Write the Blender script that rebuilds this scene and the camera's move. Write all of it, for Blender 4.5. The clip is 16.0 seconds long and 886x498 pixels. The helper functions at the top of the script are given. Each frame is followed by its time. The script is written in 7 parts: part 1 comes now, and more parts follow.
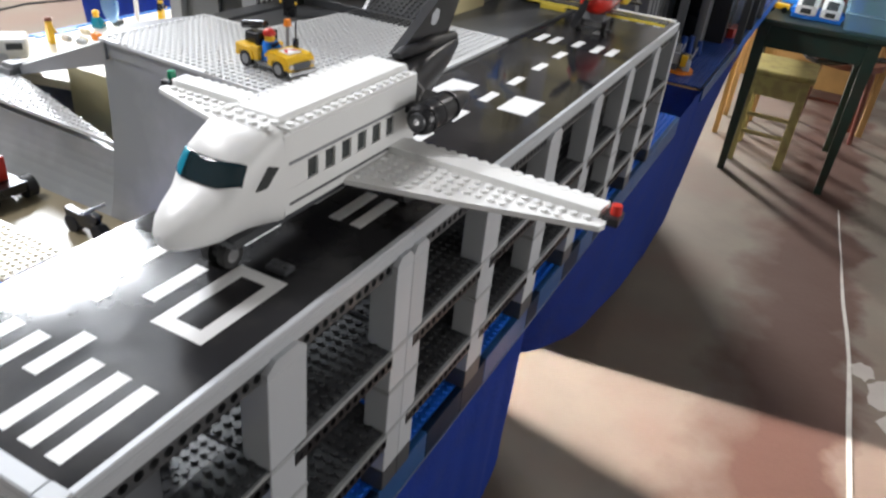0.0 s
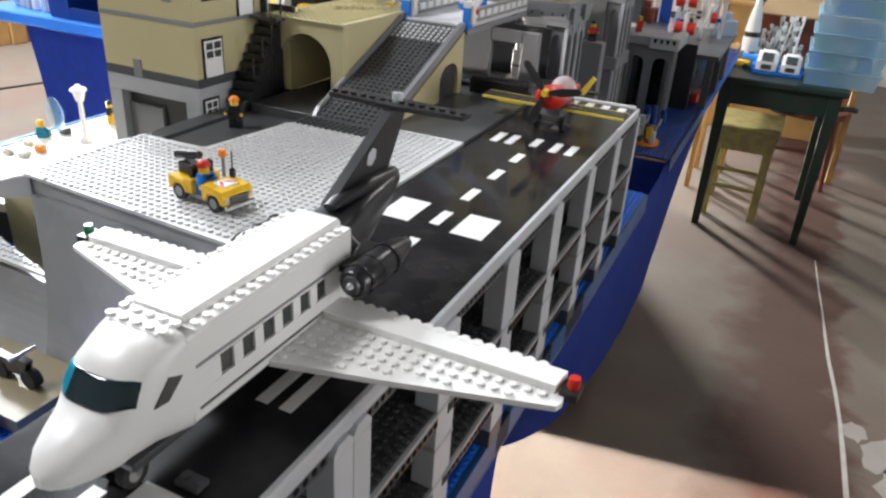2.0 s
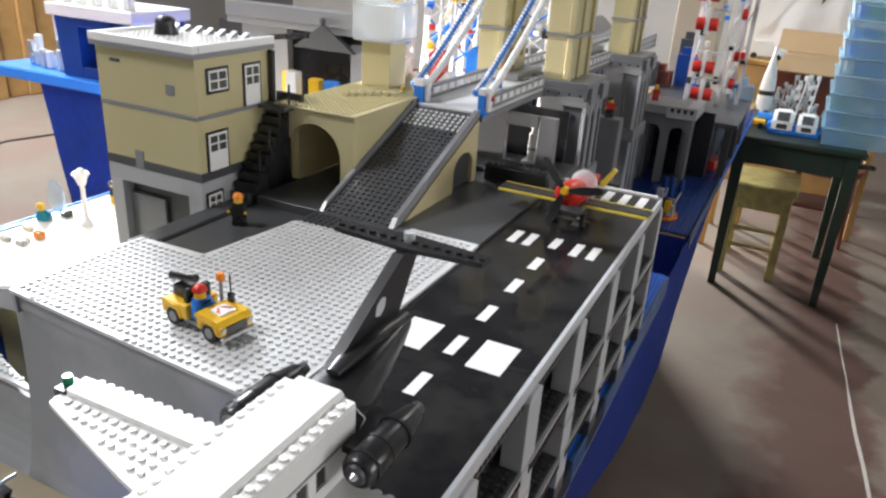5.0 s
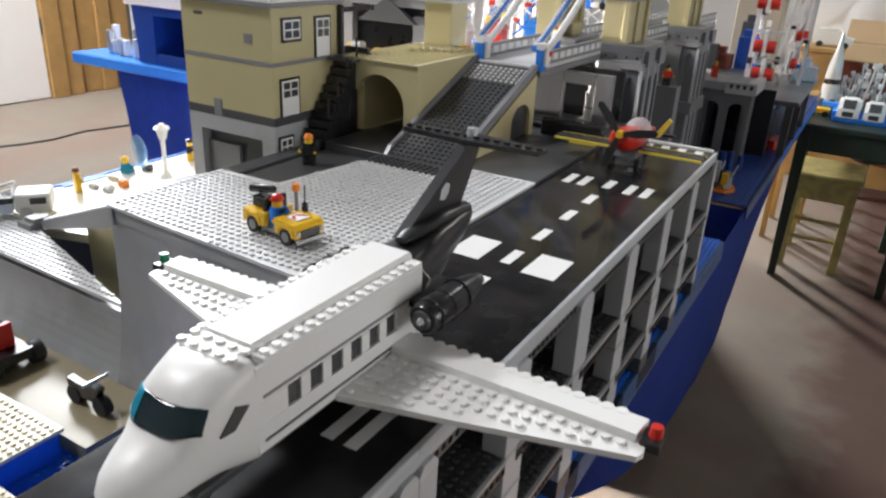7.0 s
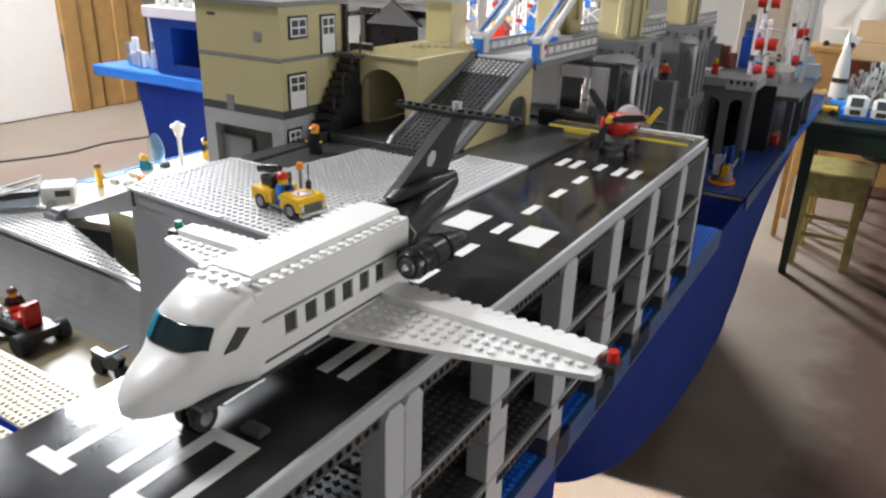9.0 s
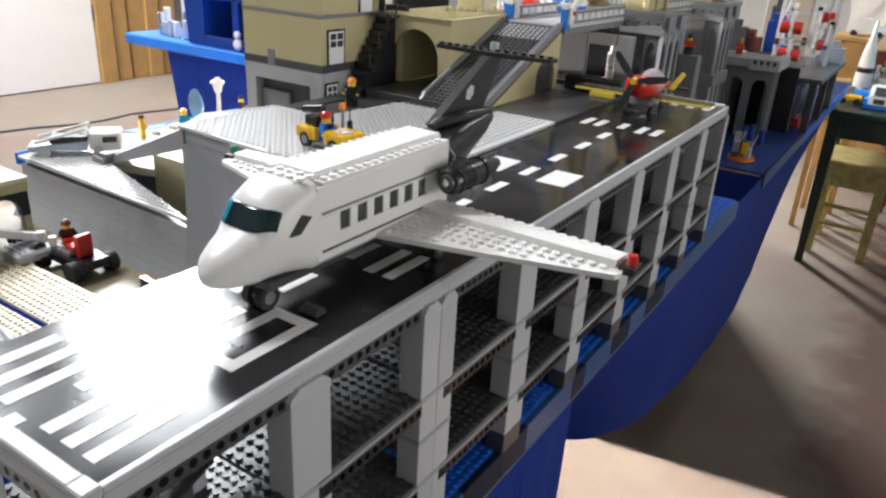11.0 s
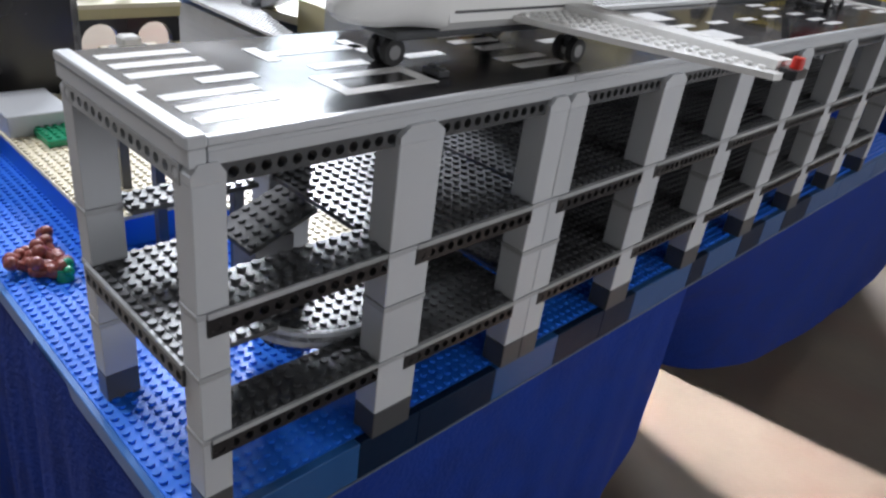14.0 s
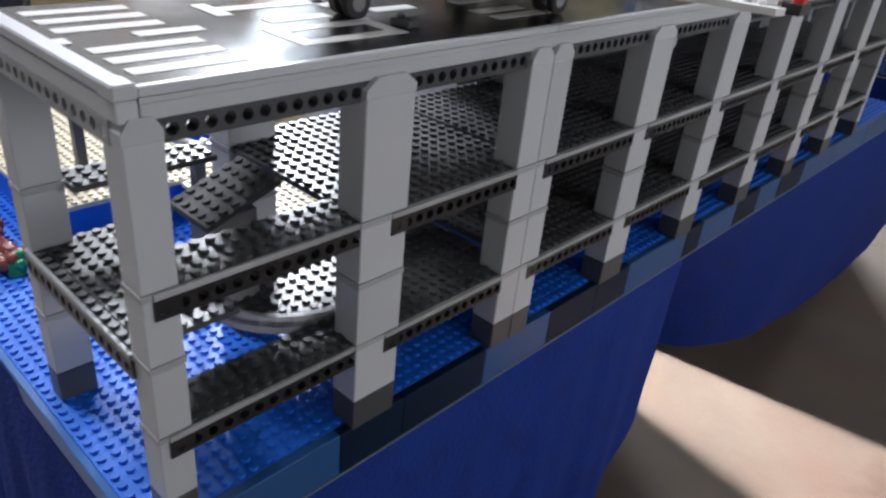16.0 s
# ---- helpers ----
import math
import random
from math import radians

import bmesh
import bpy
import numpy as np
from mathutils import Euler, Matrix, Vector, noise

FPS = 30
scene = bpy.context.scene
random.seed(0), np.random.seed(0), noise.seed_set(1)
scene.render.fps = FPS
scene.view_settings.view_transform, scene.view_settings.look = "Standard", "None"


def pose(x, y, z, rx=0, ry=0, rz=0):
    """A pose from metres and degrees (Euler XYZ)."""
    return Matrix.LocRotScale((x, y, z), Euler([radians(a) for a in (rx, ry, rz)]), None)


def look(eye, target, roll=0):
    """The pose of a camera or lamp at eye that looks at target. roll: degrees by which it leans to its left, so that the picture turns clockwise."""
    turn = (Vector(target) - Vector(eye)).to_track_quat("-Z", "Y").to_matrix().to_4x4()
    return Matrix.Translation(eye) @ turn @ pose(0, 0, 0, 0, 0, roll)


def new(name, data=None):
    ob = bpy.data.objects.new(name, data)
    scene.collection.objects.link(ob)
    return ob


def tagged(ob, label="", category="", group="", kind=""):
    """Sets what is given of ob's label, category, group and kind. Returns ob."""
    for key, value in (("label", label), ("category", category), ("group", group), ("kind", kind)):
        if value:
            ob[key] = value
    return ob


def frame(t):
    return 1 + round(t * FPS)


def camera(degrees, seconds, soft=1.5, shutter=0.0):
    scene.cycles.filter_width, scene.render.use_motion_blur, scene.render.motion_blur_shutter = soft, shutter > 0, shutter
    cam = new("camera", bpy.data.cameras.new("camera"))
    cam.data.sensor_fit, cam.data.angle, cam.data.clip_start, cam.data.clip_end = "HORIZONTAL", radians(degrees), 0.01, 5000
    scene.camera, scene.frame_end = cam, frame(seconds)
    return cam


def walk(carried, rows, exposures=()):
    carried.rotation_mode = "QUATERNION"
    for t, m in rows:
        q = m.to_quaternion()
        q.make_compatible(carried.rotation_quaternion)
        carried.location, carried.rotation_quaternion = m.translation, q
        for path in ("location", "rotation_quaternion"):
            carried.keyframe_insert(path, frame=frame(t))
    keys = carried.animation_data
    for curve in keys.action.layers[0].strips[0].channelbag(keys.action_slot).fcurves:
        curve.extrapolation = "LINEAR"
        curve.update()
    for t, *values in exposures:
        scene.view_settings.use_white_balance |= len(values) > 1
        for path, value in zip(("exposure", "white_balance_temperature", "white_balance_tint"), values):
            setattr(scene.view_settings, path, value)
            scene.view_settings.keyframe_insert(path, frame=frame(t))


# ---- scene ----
cam = camera(62.66, 16.0, soft=2.4, shutter=0.4)
# seconds, eye, target, roll
PATH = [
    (0, (0.1898, -0.0976, 1.2037), (-0.5393, 1.4639, 0.1888), 6.27),
    (0.5, (0.1849, -0.0765, 1.2153), (-0.5555, 1.5141, 0.2552), 5.18),
    (1, (0.1781, -0.0572, 1.2293), (-0.5329, 1.5729, 0.3143), 4.81),
    (1.5, (0.1818, -0.0421, 1.2359), (-0.5325, 1.6031, 0.3510), 4.00),
    (2, (0.1760, -0.0223, 1.2440), (-0.5511, 1.6179, 0.3603), 3.82),
    (2.5, (0.1679, -0.0106, 1.2545), (-0.6086, 1.6187, 0.3931), 3.50),
    (3, (0.1517, 0.0109, 1.2644), (-0.6596, 1.6436, 0.4420), 3.48),
    (3.5, (0.1409, 0.0312, 1.2727), (-0.6329, 1.6788, 0.4441), 3.73),
    (4, (0.1373, 0.0445, 1.2912), (-0.6273, 1.7068, 0.4836), 3.51),
    (6.5, (0.1372, 0.0165, 1.2505), (-0.7266, 1.6484, 0.4820), 3.60),
    (7, (0.1671, -0.0165, 1.2331), (-0.7428, 1.5843, 0.4525), 2.94),
    (7.5, (0.1929, -0.0355, 1.2357), (-0.7529, 1.5559, 0.4787), 2.01),
    (8, (0.2062, -0.0424, 1.2311), (-0.7686, 1.5361, 0.4841), 1.60),
    (8.5, (0.2121, -0.0424, 1.2285), (-0.7487, 1.5392, 0.4700), 1.49),
    (9, (0.2151, -0.0537, 1.2187), (-0.7417, 1.5323, 0.4642), 1.72),
    (9.5, (0.2197, -0.0692, 1.2094), (-0.7297, 1.4942, 0.4003), 2.18),
    (12, (0.2465, -0.1260, 1.1610), (-0.7914, 1.3891, 0.3691), 5.23),
    (12.5, (0.2508, -0.1212, 1.1365), (-0.8022, 1.3123, 0.2220), 7.40),
    (13, (0.2566, -0.1296, 1.1188), (-0.8028, 1.2984, 0.2031), 8.48),
    (13.5, (0.2539, -0.1286, 1.1020), (-0.8741, 1.2344, 0.1692), 8.65),
    (14, (0.2572, -0.1249, 1.0888), (-0.9250, 1.1865, 0.1493), 7.78),
    (14.5, (0.2574, -0.1247, 1.0819), (-0.9010, 1.1850, 0.1110), 7.32),
    (15, (0.2542, -0.1274, 1.0652), (-0.9182, 1.2009, 0.1371), 7.31),
    (15.5, (0.2471, -0.1212, 1.0574), (-0.9329, 1.2034, 0.1338), 6.87),
    (16, (0.2439, -0.1002, 1.0610), (-0.9077, 1.2272, 0.1061), 5.98),
]
walk(cam, [(t, look(Vector(eye), Vector(target), roll)) for t, eye, target, roll in PATH],
     [(0.0, 0.19, 6500, 11), (2.0, 0.22, 6500, 11), (4.0, 0.29, 6500, 11), (6.5, -0.13, 6600, 11), (9.5, 0.07, 6600, 11), (12.5, 0.18, 6450, 11), (14.0, 0.15, 6250, 12), (16.0, 0.1, 6250, 13)])

# ---- light ----
U, DECK = 0.01, 0.98        # drawing unit: centimetres, heights from the runway's top, which lies 0.98 m over the floor


SHIFT = [0, 0]              # set while a group of things is placed, to move the group as one


def at(x, y, z):
    return Vector(((x + SHIFT[0]) * U, (y + SHIFT[1]) * U, z * U + DECK))


world = bpy.data.worlds.new("world")
scene.world = world
world.use_nodes = True
world.node_tree.nodes["Background"].inputs[0].default_value = (0.75, 0.82, 1.0, 1)
world.node_tree.nodes["Background"].inputs[1].default_value = 0.25


def area(name, eye, target, sx, sy, watts, color, spread=180):
    lamp = bpy.data.lights.new(name, "AREA")
    lamp.shape, lamp.size, lamp.size_y = "RECTANGLE", sx * U, sy * U
    lamp.energy, lamp.color, lamp.spread = watts, color, radians(spread)
    ob = new(name, lamp)
    ob.matrix_world = look(at(*eye), at(*target))
    return ob


area("hall_lamp_light", (-470, 312, 300), (-5, 20, 0), 100, 96, 420, (0.90, 0.95, 1.0))
# second lamp added to lift the near blue plates and their glare
area("hall_lamp_light", (-470, 165, 290), (-15, 5, -20), 60, 60, 20, (0.90, 0.95, 1.0))
area("hall_window_light", (-512, 340, 152), (-15, 20, 0), 100, 84, 13, (0.80, 0.92, 1.0))
# unseen fill, added to brighten the fronts and tops of the models
area("front_fill_light", (-230, -50, 300), (-20, 80, 0), 80, 80, 100, (0.97, 0.97, 1.0))
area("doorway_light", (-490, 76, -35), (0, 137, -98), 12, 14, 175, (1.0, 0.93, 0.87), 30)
# unseen fill for the far end of the hall
area("far_fill_light", (60, 520, 300), (20, 330, -98), 60, 60, 32, (1.0, 0.97, 0.94))
# fill added from the right for the columns, no window known there
area("side_fill_light", (254, 90, 45), (0, 60, 30), 120, 90, 3.8, (0.97, 0.97, 0.98), 62)
# unseen fill, added to brighten the door and the floor by it
area("door_fill_light", (-430, 140, 318), (-490, 290, -50), 50, 50, 88, (1.0, 0.96, 0.9), 100)
area("window_light", (-300, 640, -20), (30, 220, -98), 60, 60, 125, (1.0, 0.96, 0.92), 60)

# ---- materials ----


def mat(name, color, rough=0.35, metal=0.0, vary=0.10, grain=60.0, bump=0.02, spec=0.5, stain=None, stain_scale=6.0, stain_amount=0.5, random=0.0, alpha=1.0, transmission=0.0, emit=0.0):
    m = bpy.data.materials.new(name)
    m.use_nodes = True
    nt = m.node_tree
    b = nt.nodes["Principled BSDF"]
    b.inputs["Metallic"].default_value = metal
    b.inputs["Specular IOR Level"].default_value = spec
    b.inputs["Alpha"].default_value = alpha
    b.inputs["Transmission Weight"].default_value = transmission
    co = nt.nodes.new("ShaderNodeTexCoord")

    def noise_at(scale, detail=4.0):
        n = nt.nodes.new("ShaderNodeTexNoise")
        n.inputs["Scale"].default_value, n.inputs["Detail"].default_value = scale, detail
        nt.links.new(co.outputs["Object"], n.inputs["Vector"])
        return n

    def mixed(fac, a, c):
        x = nt.nodes.new("ShaderNodeMix")
        x.data_type = "RGBA"
        nt.links.new(fac, x.inputs["Factor"])
        for s, v in ((x.inputs["A"], a), (x.inputs["B"], c)):
            if isinstance(v, tuple):
                s.default_value = (*v, 1)
            else:
                nt.links.new(v, s)
        return x.outputs["Result"]

    lo = tuple(c * (1 - vary) for c in color)
    hi = tuple(min(1, c * (1 + vary)) for c in color)
    big = noise_at(grain * 0.12)
    fine = noise_at(grain)
    col = mixed(big.outputs["Fac"], lo, hi)
    if stain:
        st = noise_at(stain_scale, 6.0)
        ramp = nt.nodes.new("ShaderNodeMapRange")
        ramp.inputs["From Min"].default_value, ramp.inputs["From Max"].default_value = 0.45, 0.61
        ramp.inputs["To Max"].default_value = stain_amount
        nt.links.new(st.outputs["Fac"], ramp.inputs["Value"])
        col = mixed(ramp.outputs["Result"], col, stain)
    if random:
        info = nt.nodes.new("ShaderNodeObjectInfo")
        hsv = nt.nodes.new("ShaderNodeHueSaturation")
        mr = nt.nodes.new("ShaderNodeMapRange")
        mr.inputs["To Min"].default_value, mr.inputs["To Max"].default_value = 1 - random, 1 + random
        nt.links.new(info.outputs["Random"], mr.inputs["Value"])
        nt.links.new(mr.outputs["Result"], hsv.inputs["Value"])
        nt.links.new(col, hsv.inputs["Color"])
        col = hsv.outputs["Color"]
    nt.links.new(col, b.inputs["Base Color"])
    rr = nt.nodes.new("ShaderNodeMapRange")
    rr.inputs["To Min"].default_value, rr.inputs["To Max"].default_value = rough * 0.8, min(1, rough * 1.25)
    nt.links.new(big.outputs["Fac"], rr.inputs["Value"])
    nt.links.new(rr.outputs["Result"], b.inputs["Roughness"])
    if bump:
        bp = nt.nodes.new("ShaderNodeBump")
        bp.inputs["Strength"].default_value, bp.inputs["Distance"].default_value = bump, 0.01
        nt.links.new(fine.outputs["Fac"], bp.inputs["Height"])
        nt.links.new(bp.outputs["Normal"], b.inputs["Normal"])
    if emit:
        b.inputs["Emission Color"].default_value = (*color, 1)
        b.inputs["Emission Strength"].default_value = emit
    return m


M_GREY = mat("grey_plastic", (0.22, 0.225, 0.235), 0.3, random=0.05)
M_LGREY = mat("light_grey_plastic", (0.50, 0.52, 0.54), 0.3, random=0.05)
M_DGREY = mat("dark_grey_plastic", (0.065, 0.068, 0.072), 0.32, random=0.08)
M_PLAZA = mat("pale_grey_plastic", (0.66, 0.67, 0.67), 0.36, random=0.04)
# blotches of wear, deepened to stand in for shade on the moulded wall
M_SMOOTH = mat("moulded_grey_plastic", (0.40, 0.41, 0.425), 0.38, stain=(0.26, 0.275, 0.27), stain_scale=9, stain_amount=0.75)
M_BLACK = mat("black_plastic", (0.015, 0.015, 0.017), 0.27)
M_RUNWAY = mat("runway_print", (0.014, 0.014, 0.016), 0.2, vary=0.3, bump=0.012, spec=0.22, stain=(0.06, 0.055, 0.05), stain_scale=30, stain_amount=0.25)
# thumbed gloss: clear and smeared areas
for node in M_RUNWAY.node_tree.nodes:
    if node.bl_idname == "ShaderNodeMapRange" and node.outputs[0].links[0].to_socket.name == "Roughness":
        node.inputs["From Min"].default_value, node.inputs["From Max"].default_value = 0.42, 0.62
        node.inputs["To Min"].default_value, node.inputs["To Max"].default_value = 0.07, 0.23
M_STRIPE = mat("white_marking", (0.78, 0.78, 0.77), 0.16, vary=0.04, bump=0.004, spec=0.1)
M_WHITE = mat("white_plastic", (0.80, 0.80, 0.78), 0.36, vary=0.04)
M_TAN = mat("tan_plastic", (0.51, 0.455, 0.255), 0.35, random=0.06)
M_SAND = mat("sand_plastic", (0.72, 0.66, 0.5), 0.35)
M_BLUE = mat("blue_plastic", (0.018, 0.175, 0.76), 0.4)
# deep blue; on the far table it puts the plates' shade into their colour
M_SEA = mat("deep_and_shaded_blue_plastic", (0.008, 0.05, 0.26), 0.3)
M_LBLUE = mat("bright_blue_plastic", (0.03, 0.22, 0.75), 0.25)
M_CLOTH = mat("blue_cloth", (0.009, 0.034, 0.23), 0.75, vary=0.35, grain=220, bump=0.25, spec=0.15)
M_TAPE = mat("translucent_blue_brick", (0.016, 0.085, 0.25), 0.3, vary=0.6, grain=45)
M_RIM = mat("light_blue_strip", (0.03, 0.14, 0.42), 0.3, vary=0.2, grain=90)
M_TAPED = mat("dark_teal_brick", (0.003, 0.013, 0.036), 0.4, spec=0.15, vary=0.4, grain=120)
M_YELLOW = mat("yellow_plastic", (0.80, 0.48, 0.02), 0.28)
M_LEMON = mat("lemon_plastic", (0.78, 0.62, 0.08), 0.3)
M_RED = mat("red_plastic", (0.55, 0.025, 0.015), 0.28)
M_ORANGE = mat("orange_plastic", (0.85, 0.25, 0.02), 0.28)
M_GREEN = mat("green_plastic", (0.01, 0.25, 0.12), 0.2)
M_BROWN = mat("reddish_brown_plastic", (0.16, 0.045, 0.03), 0.35)
M_GLASS = mat("dark_glazing", (0.06, 0.065, 0.065), 0.06, bump=0)
M_SHIELD = mat("smoked_blue_glazing", (0.006, 0.022, 0.029), 0.06, bump=0)
# teal plastic; on the jet it paints light shining through the windscreen
M_TEAL = mat("teal_and_lit_glazing", (0.008, 0.24, 0.36), 0.08, bump=0)
M_CLEAR = mat("clear_plastic", (0.85, 0.9, 0.95), 0.06, bump=0, alpha=0.35)
M_LINK = mat("blue_link_plastic", (0.08, 0.28, 0.75), 0.25)
M_TRBLUE = mat("clear_blue_plastic", (0.35, 0.65, 0.9), 0.08, bump=0, alpha=0.45)
M_CHROME = mat("silver_plastic", (0.6, 0.6, 0.6), 0.2, metal=0.7)
M_RUBBER = mat("black_rubber", (0.02, 0.02, 0.02), 0.7)
M_FLOOR = mat("worn_concrete", (0.155, 0.132, 0.108), 0.75, vary=0.28, grain=40, bump=0.08, spec=0.3, stain=(0.16, 0.105, 0.085), stain_scale=2.2, stain_amount=0.55)
# worn red paint left in a band along the aisle
nt = M_FLOOR.node_tree
shader = next(n for n in nt.nodes if n.bl_idname == "ShaderNodeBsdfPrincipled")
under = shader.inputs["Base Color"].links[0].from_socket
where, split, cloud = nt.nodes.new("ShaderNodeNewGeometry"), nt.nodes.new("ShaderNodeSeparateXYZ"), nt.nodes.new("ShaderNodeTexNoise")
cloud.inputs["Scale"].default_value, cloud.inputs["Detail"].default_value = 5.0, 5.0
nt.links.new(where.outputs["Position"], split.inputs[0])
nt.links.new(where.outputs["Position"], cloud.inputs["Vector"])
shifted = nt.nodes.new("ShaderNodeMath")
shifted.operation = "MULTIPLY_ADD"
shifted.inputs[1].default_value = 0.35
nt.links.new(cloud.outputs["Fac"], shifted.inputs[0])
nt.links.new(split.outputs["X"], shifted.inputs[2])
band = nt.nodes.new("ShaderNodeMapRange")
band.inputs["From Min"].default_value, band.inputs["From Max"].default_value, band.inputs["To Max"].default_value = 0.34, 0.48, 0.95
nt.links.new(shifted.outputs[0], band.inputs["Value"])
end = nt.nodes.new("ShaderNodeMapRange")
end.inputs["From Min"].default_value, end.inputs["From Max"].default_value = 0.76, 0.70
nt.links.new(shifted.outputs[0], end.inputs["Value"])
both = nt.nodes.new("ShaderNodeMath")
both.operation = "MULTIPLY"
nt.links.new(band.outputs["Result"], both.inputs[0])
nt.links.new(end.outputs["Result"], both.inputs[1])
paint = nt.nodes.new("ShaderNodeMix")
paint.data_type = "RGBA"
nt.links.new(both.outputs[0], paint.inputs["Factor"])
nt.links.new(under, paint.inputs[6])
paint.inputs[7].default_value = (0.078, 0.037, 0.027, 1)
nt.links.new(paint.outputs[2], shader.inputs["Base Color"])
M_FILLER = mat("pale_filler", (0.34, 0.31, 0.29), 0.8, vary=0.2, grain=80, bump=0.1)
M_PAINTLINE = mat("worn_line_paint", (0.5, 0.48, 0.45), 0.7, vary=0.3, grain=200)
M_WALL = mat("plaster", (0.24, 0.235, 0.225), 0.85, vary=0.08, grain=30, bump=0.1)
M_CEIL = mat("ceiling_board", (0.26, 0.26, 0.26), 0.9, bump=0.03)
M_DOOR = mat("white_door_paint", (0.86, 0.85, 0.83), 0.45, vary=0.03)
M_WOOD = mat("pine_wood", (0.42, 0.25, 0.09), 0.5, vary=0.3, grain=90, bump=0.05)
M_GTABLE = mat("dark_green_paint", (0.012, 0.035, 0.025), 0.4, vary=0.2, stain=(0.03, 0.03, 0.02), stain_scale=20)
M_CHAIR = mat("yellow_wood_paint", (0.42, 0.36, 0.13), 0.5, vary=0.15, stain=(0.25, 0.18, 0.08), stain_scale=25)
M_CARD = mat("cardboard", (0.42, 0.29, 0.16), 0.85, bump=0.05)
M_BIN = mat("clear_blue_bin", (0.35, 0.6, 0.75), 0.2, bump=0, alpha=0.55)

# ---- builders ----


class Geo:
    """A mesh in drawing units. Faces take the current material slot."""

    def __init__(self):
        self.v, self.f, self.m, self.s, self.slot, self.smooth = [], [], [], [], 0, False

    def add(self, verts, faces):
        n = len(self.v)
        self.v += [tuple(p) for p in verts]
        for f in faces:
            self.f.append(tuple(i + n for i in f))
            self.m.append(self.slot)
            self.s.append(self.smooth)
        return self

    def box(self, x0, x1, y0, y1, z0, z1, c=0.03):
        """A box with chamfered edges."""
        x0, x1, y0, y1, z0, z1 = min(x0, x1), max(x0, x1), min(y0, y1), max(y0, y1), min(z0, z1), max(z0, z1)
        c = min(c, (x1 - x0) / 3, (y1 - y0) / 3, (z1 - z0) / 3)
        if c <= 0:
            vs = [(x, y, z) for x in (x0, x1) for y in (y0, y1) for z in (z0, z1)]
            return self.add(vs, [(0, 1, 3, 2), (4, 6, 7, 5), (0, 4, 5, 1), (2, 3, 7, 6), (0, 2, 6, 4), (1, 5, 7, 3)])
        vs, ix = [], {}
        for i, (x, dx) in enumerate(((x0, c), (x1, -c))):
            for j, (y, dy) in enumerate(((y0, c), (y1, -c))):
                for k, (z, dz) in enumerate(((z0, c), (z1, -c))):
                    for a in range(3):
                        ix[i, j, k, a] = len(vs)
                        vs.append((x + (dx if a != 0 else 0), y + (dy if a != 1 else 0), z + (dz if a != 2 else 0)))
        fs = []
        for i in (0, 1):
            q = [ix[i, 0, 0, 0], ix[i, 1, 0, 0], ix[i, 1, 1, 0], ix[i, 0, 1, 0]]
            fs.append(q if i else q[::-1])
            q = [ix[0, i, 0, 1], ix[0, i, 1, 1], ix[1, i, 1, 1], ix[1, i, 0, 1]]
            fs.append(q if i else q[::-1])
            q = [ix[0, 0, i, 2], ix[1, 0, i, 2], ix[1, 1, i, 2], ix[0, 1, i, 2]]
            fs.append(q if i else q[::-1])
        for i in (0, 1):
            for j in (0, 1):
                e = [ix[i, j, 0, 0], ix[i, j, 0, 1], ix[i, j, 1, 1], ix[i, j, 1, 0]]
                fs.append(e if (i + j) % 2 == 0 else e[::-1])
                e = [ix[i, 0, j, 0], ix[i, 0, j, 2], ix[i, 1, j, 2], ix[i, 1, j, 0]]
                fs.append(e[::-1] if (i + j) % 2 == 0 else e)
                e = [ix[0, i, j, 1], ix[0, i, j, 2], ix[1, i, j, 2], ix[1, i, j, 1]]
                fs.append(e if (i + j) % 2 == 0 else e[::-1])
                for k in (0, 1):
                    t = [ix[i, j, k, 0], ix[i, j, k, 1], ix[i, j, k, 2]]
                    fs.append(t[::-1] if (i + j + k) % 2 == 0 else t)
        return self.add(vs, fs)

    def rod(self, p, q, r, r2=None, n=10, caps=True):
        r2 = r if r2 is None else r2
        p, q = Vector(p), Vector(q)
        d = (q - p).normalized()
        a = d.orthogonal().normalized()
        b = d.cross(a)
        ring = [(math.cos(2 * math.pi * i / n), math.sin(2 * math.pi * i / n)) for i in range(n)]
        vs = [p + (a * c + b * s) * r for c, s in ring] + [q + (a * c + b * s) * r2 for c, s in ring]
        was, self.smooth = self.smooth, True
        self.add(vs, [(i, (i + 1) % n, n + (i + 1) % n, n + i) for i in range(n)])
        self.smooth = was
        if caps:
            self.add(vs[:n], [tuple(range(n))[::-1]])
            self.add(vs[n:], [tuple(range(n))])
        return self

    def ball(self, c, r, n=10, m=6, sx=1, sy=1, sz=1):
        vs = [(c[0], c[1], c[2] - r * sz)]
        for j in range(1, m):
            a = -math.pi / 2 + math.pi * j / m
            vs += [(c[0] + r * sx * math.cos(a) * math.cos(2 * math.pi * i / n), c[1] + r * sy * math.cos(a) * math.sin(2 * math.pi * i / n), c[2] + r * sz * math.sin(a)) for i in range(n)]
        vs.append((c[0], c[1], c[2] + r * sz))
        fs = [(0, 1 + (i + 1) % n, 1 + i) for i in range(n)]
        for j in range(m - 2):
            o = 1 + j * n
            fs += [(o + i, o + (i + 1) % n, o + n + (i + 1) % n, o + n + i) for i in range(n)]
        o, t = 1 + (m - 2) * n, len(vs) - 1
        fs += [(o + i, o + (i + 1) % n, t) for i in range(n)]
        was, self.smooth = self.smooth, True
        self.add(vs, fs)
        self.smooth = was
        return self

    def prism(self, pts, axis, a, b):
        """A polygon of (u, v) drawn across an axis and drawn out along it from a to b."""
        def put(u, v, w):
            return {"x": (w, u, v), "y": (u, w, v), "z": (u, v, w)}[axis]
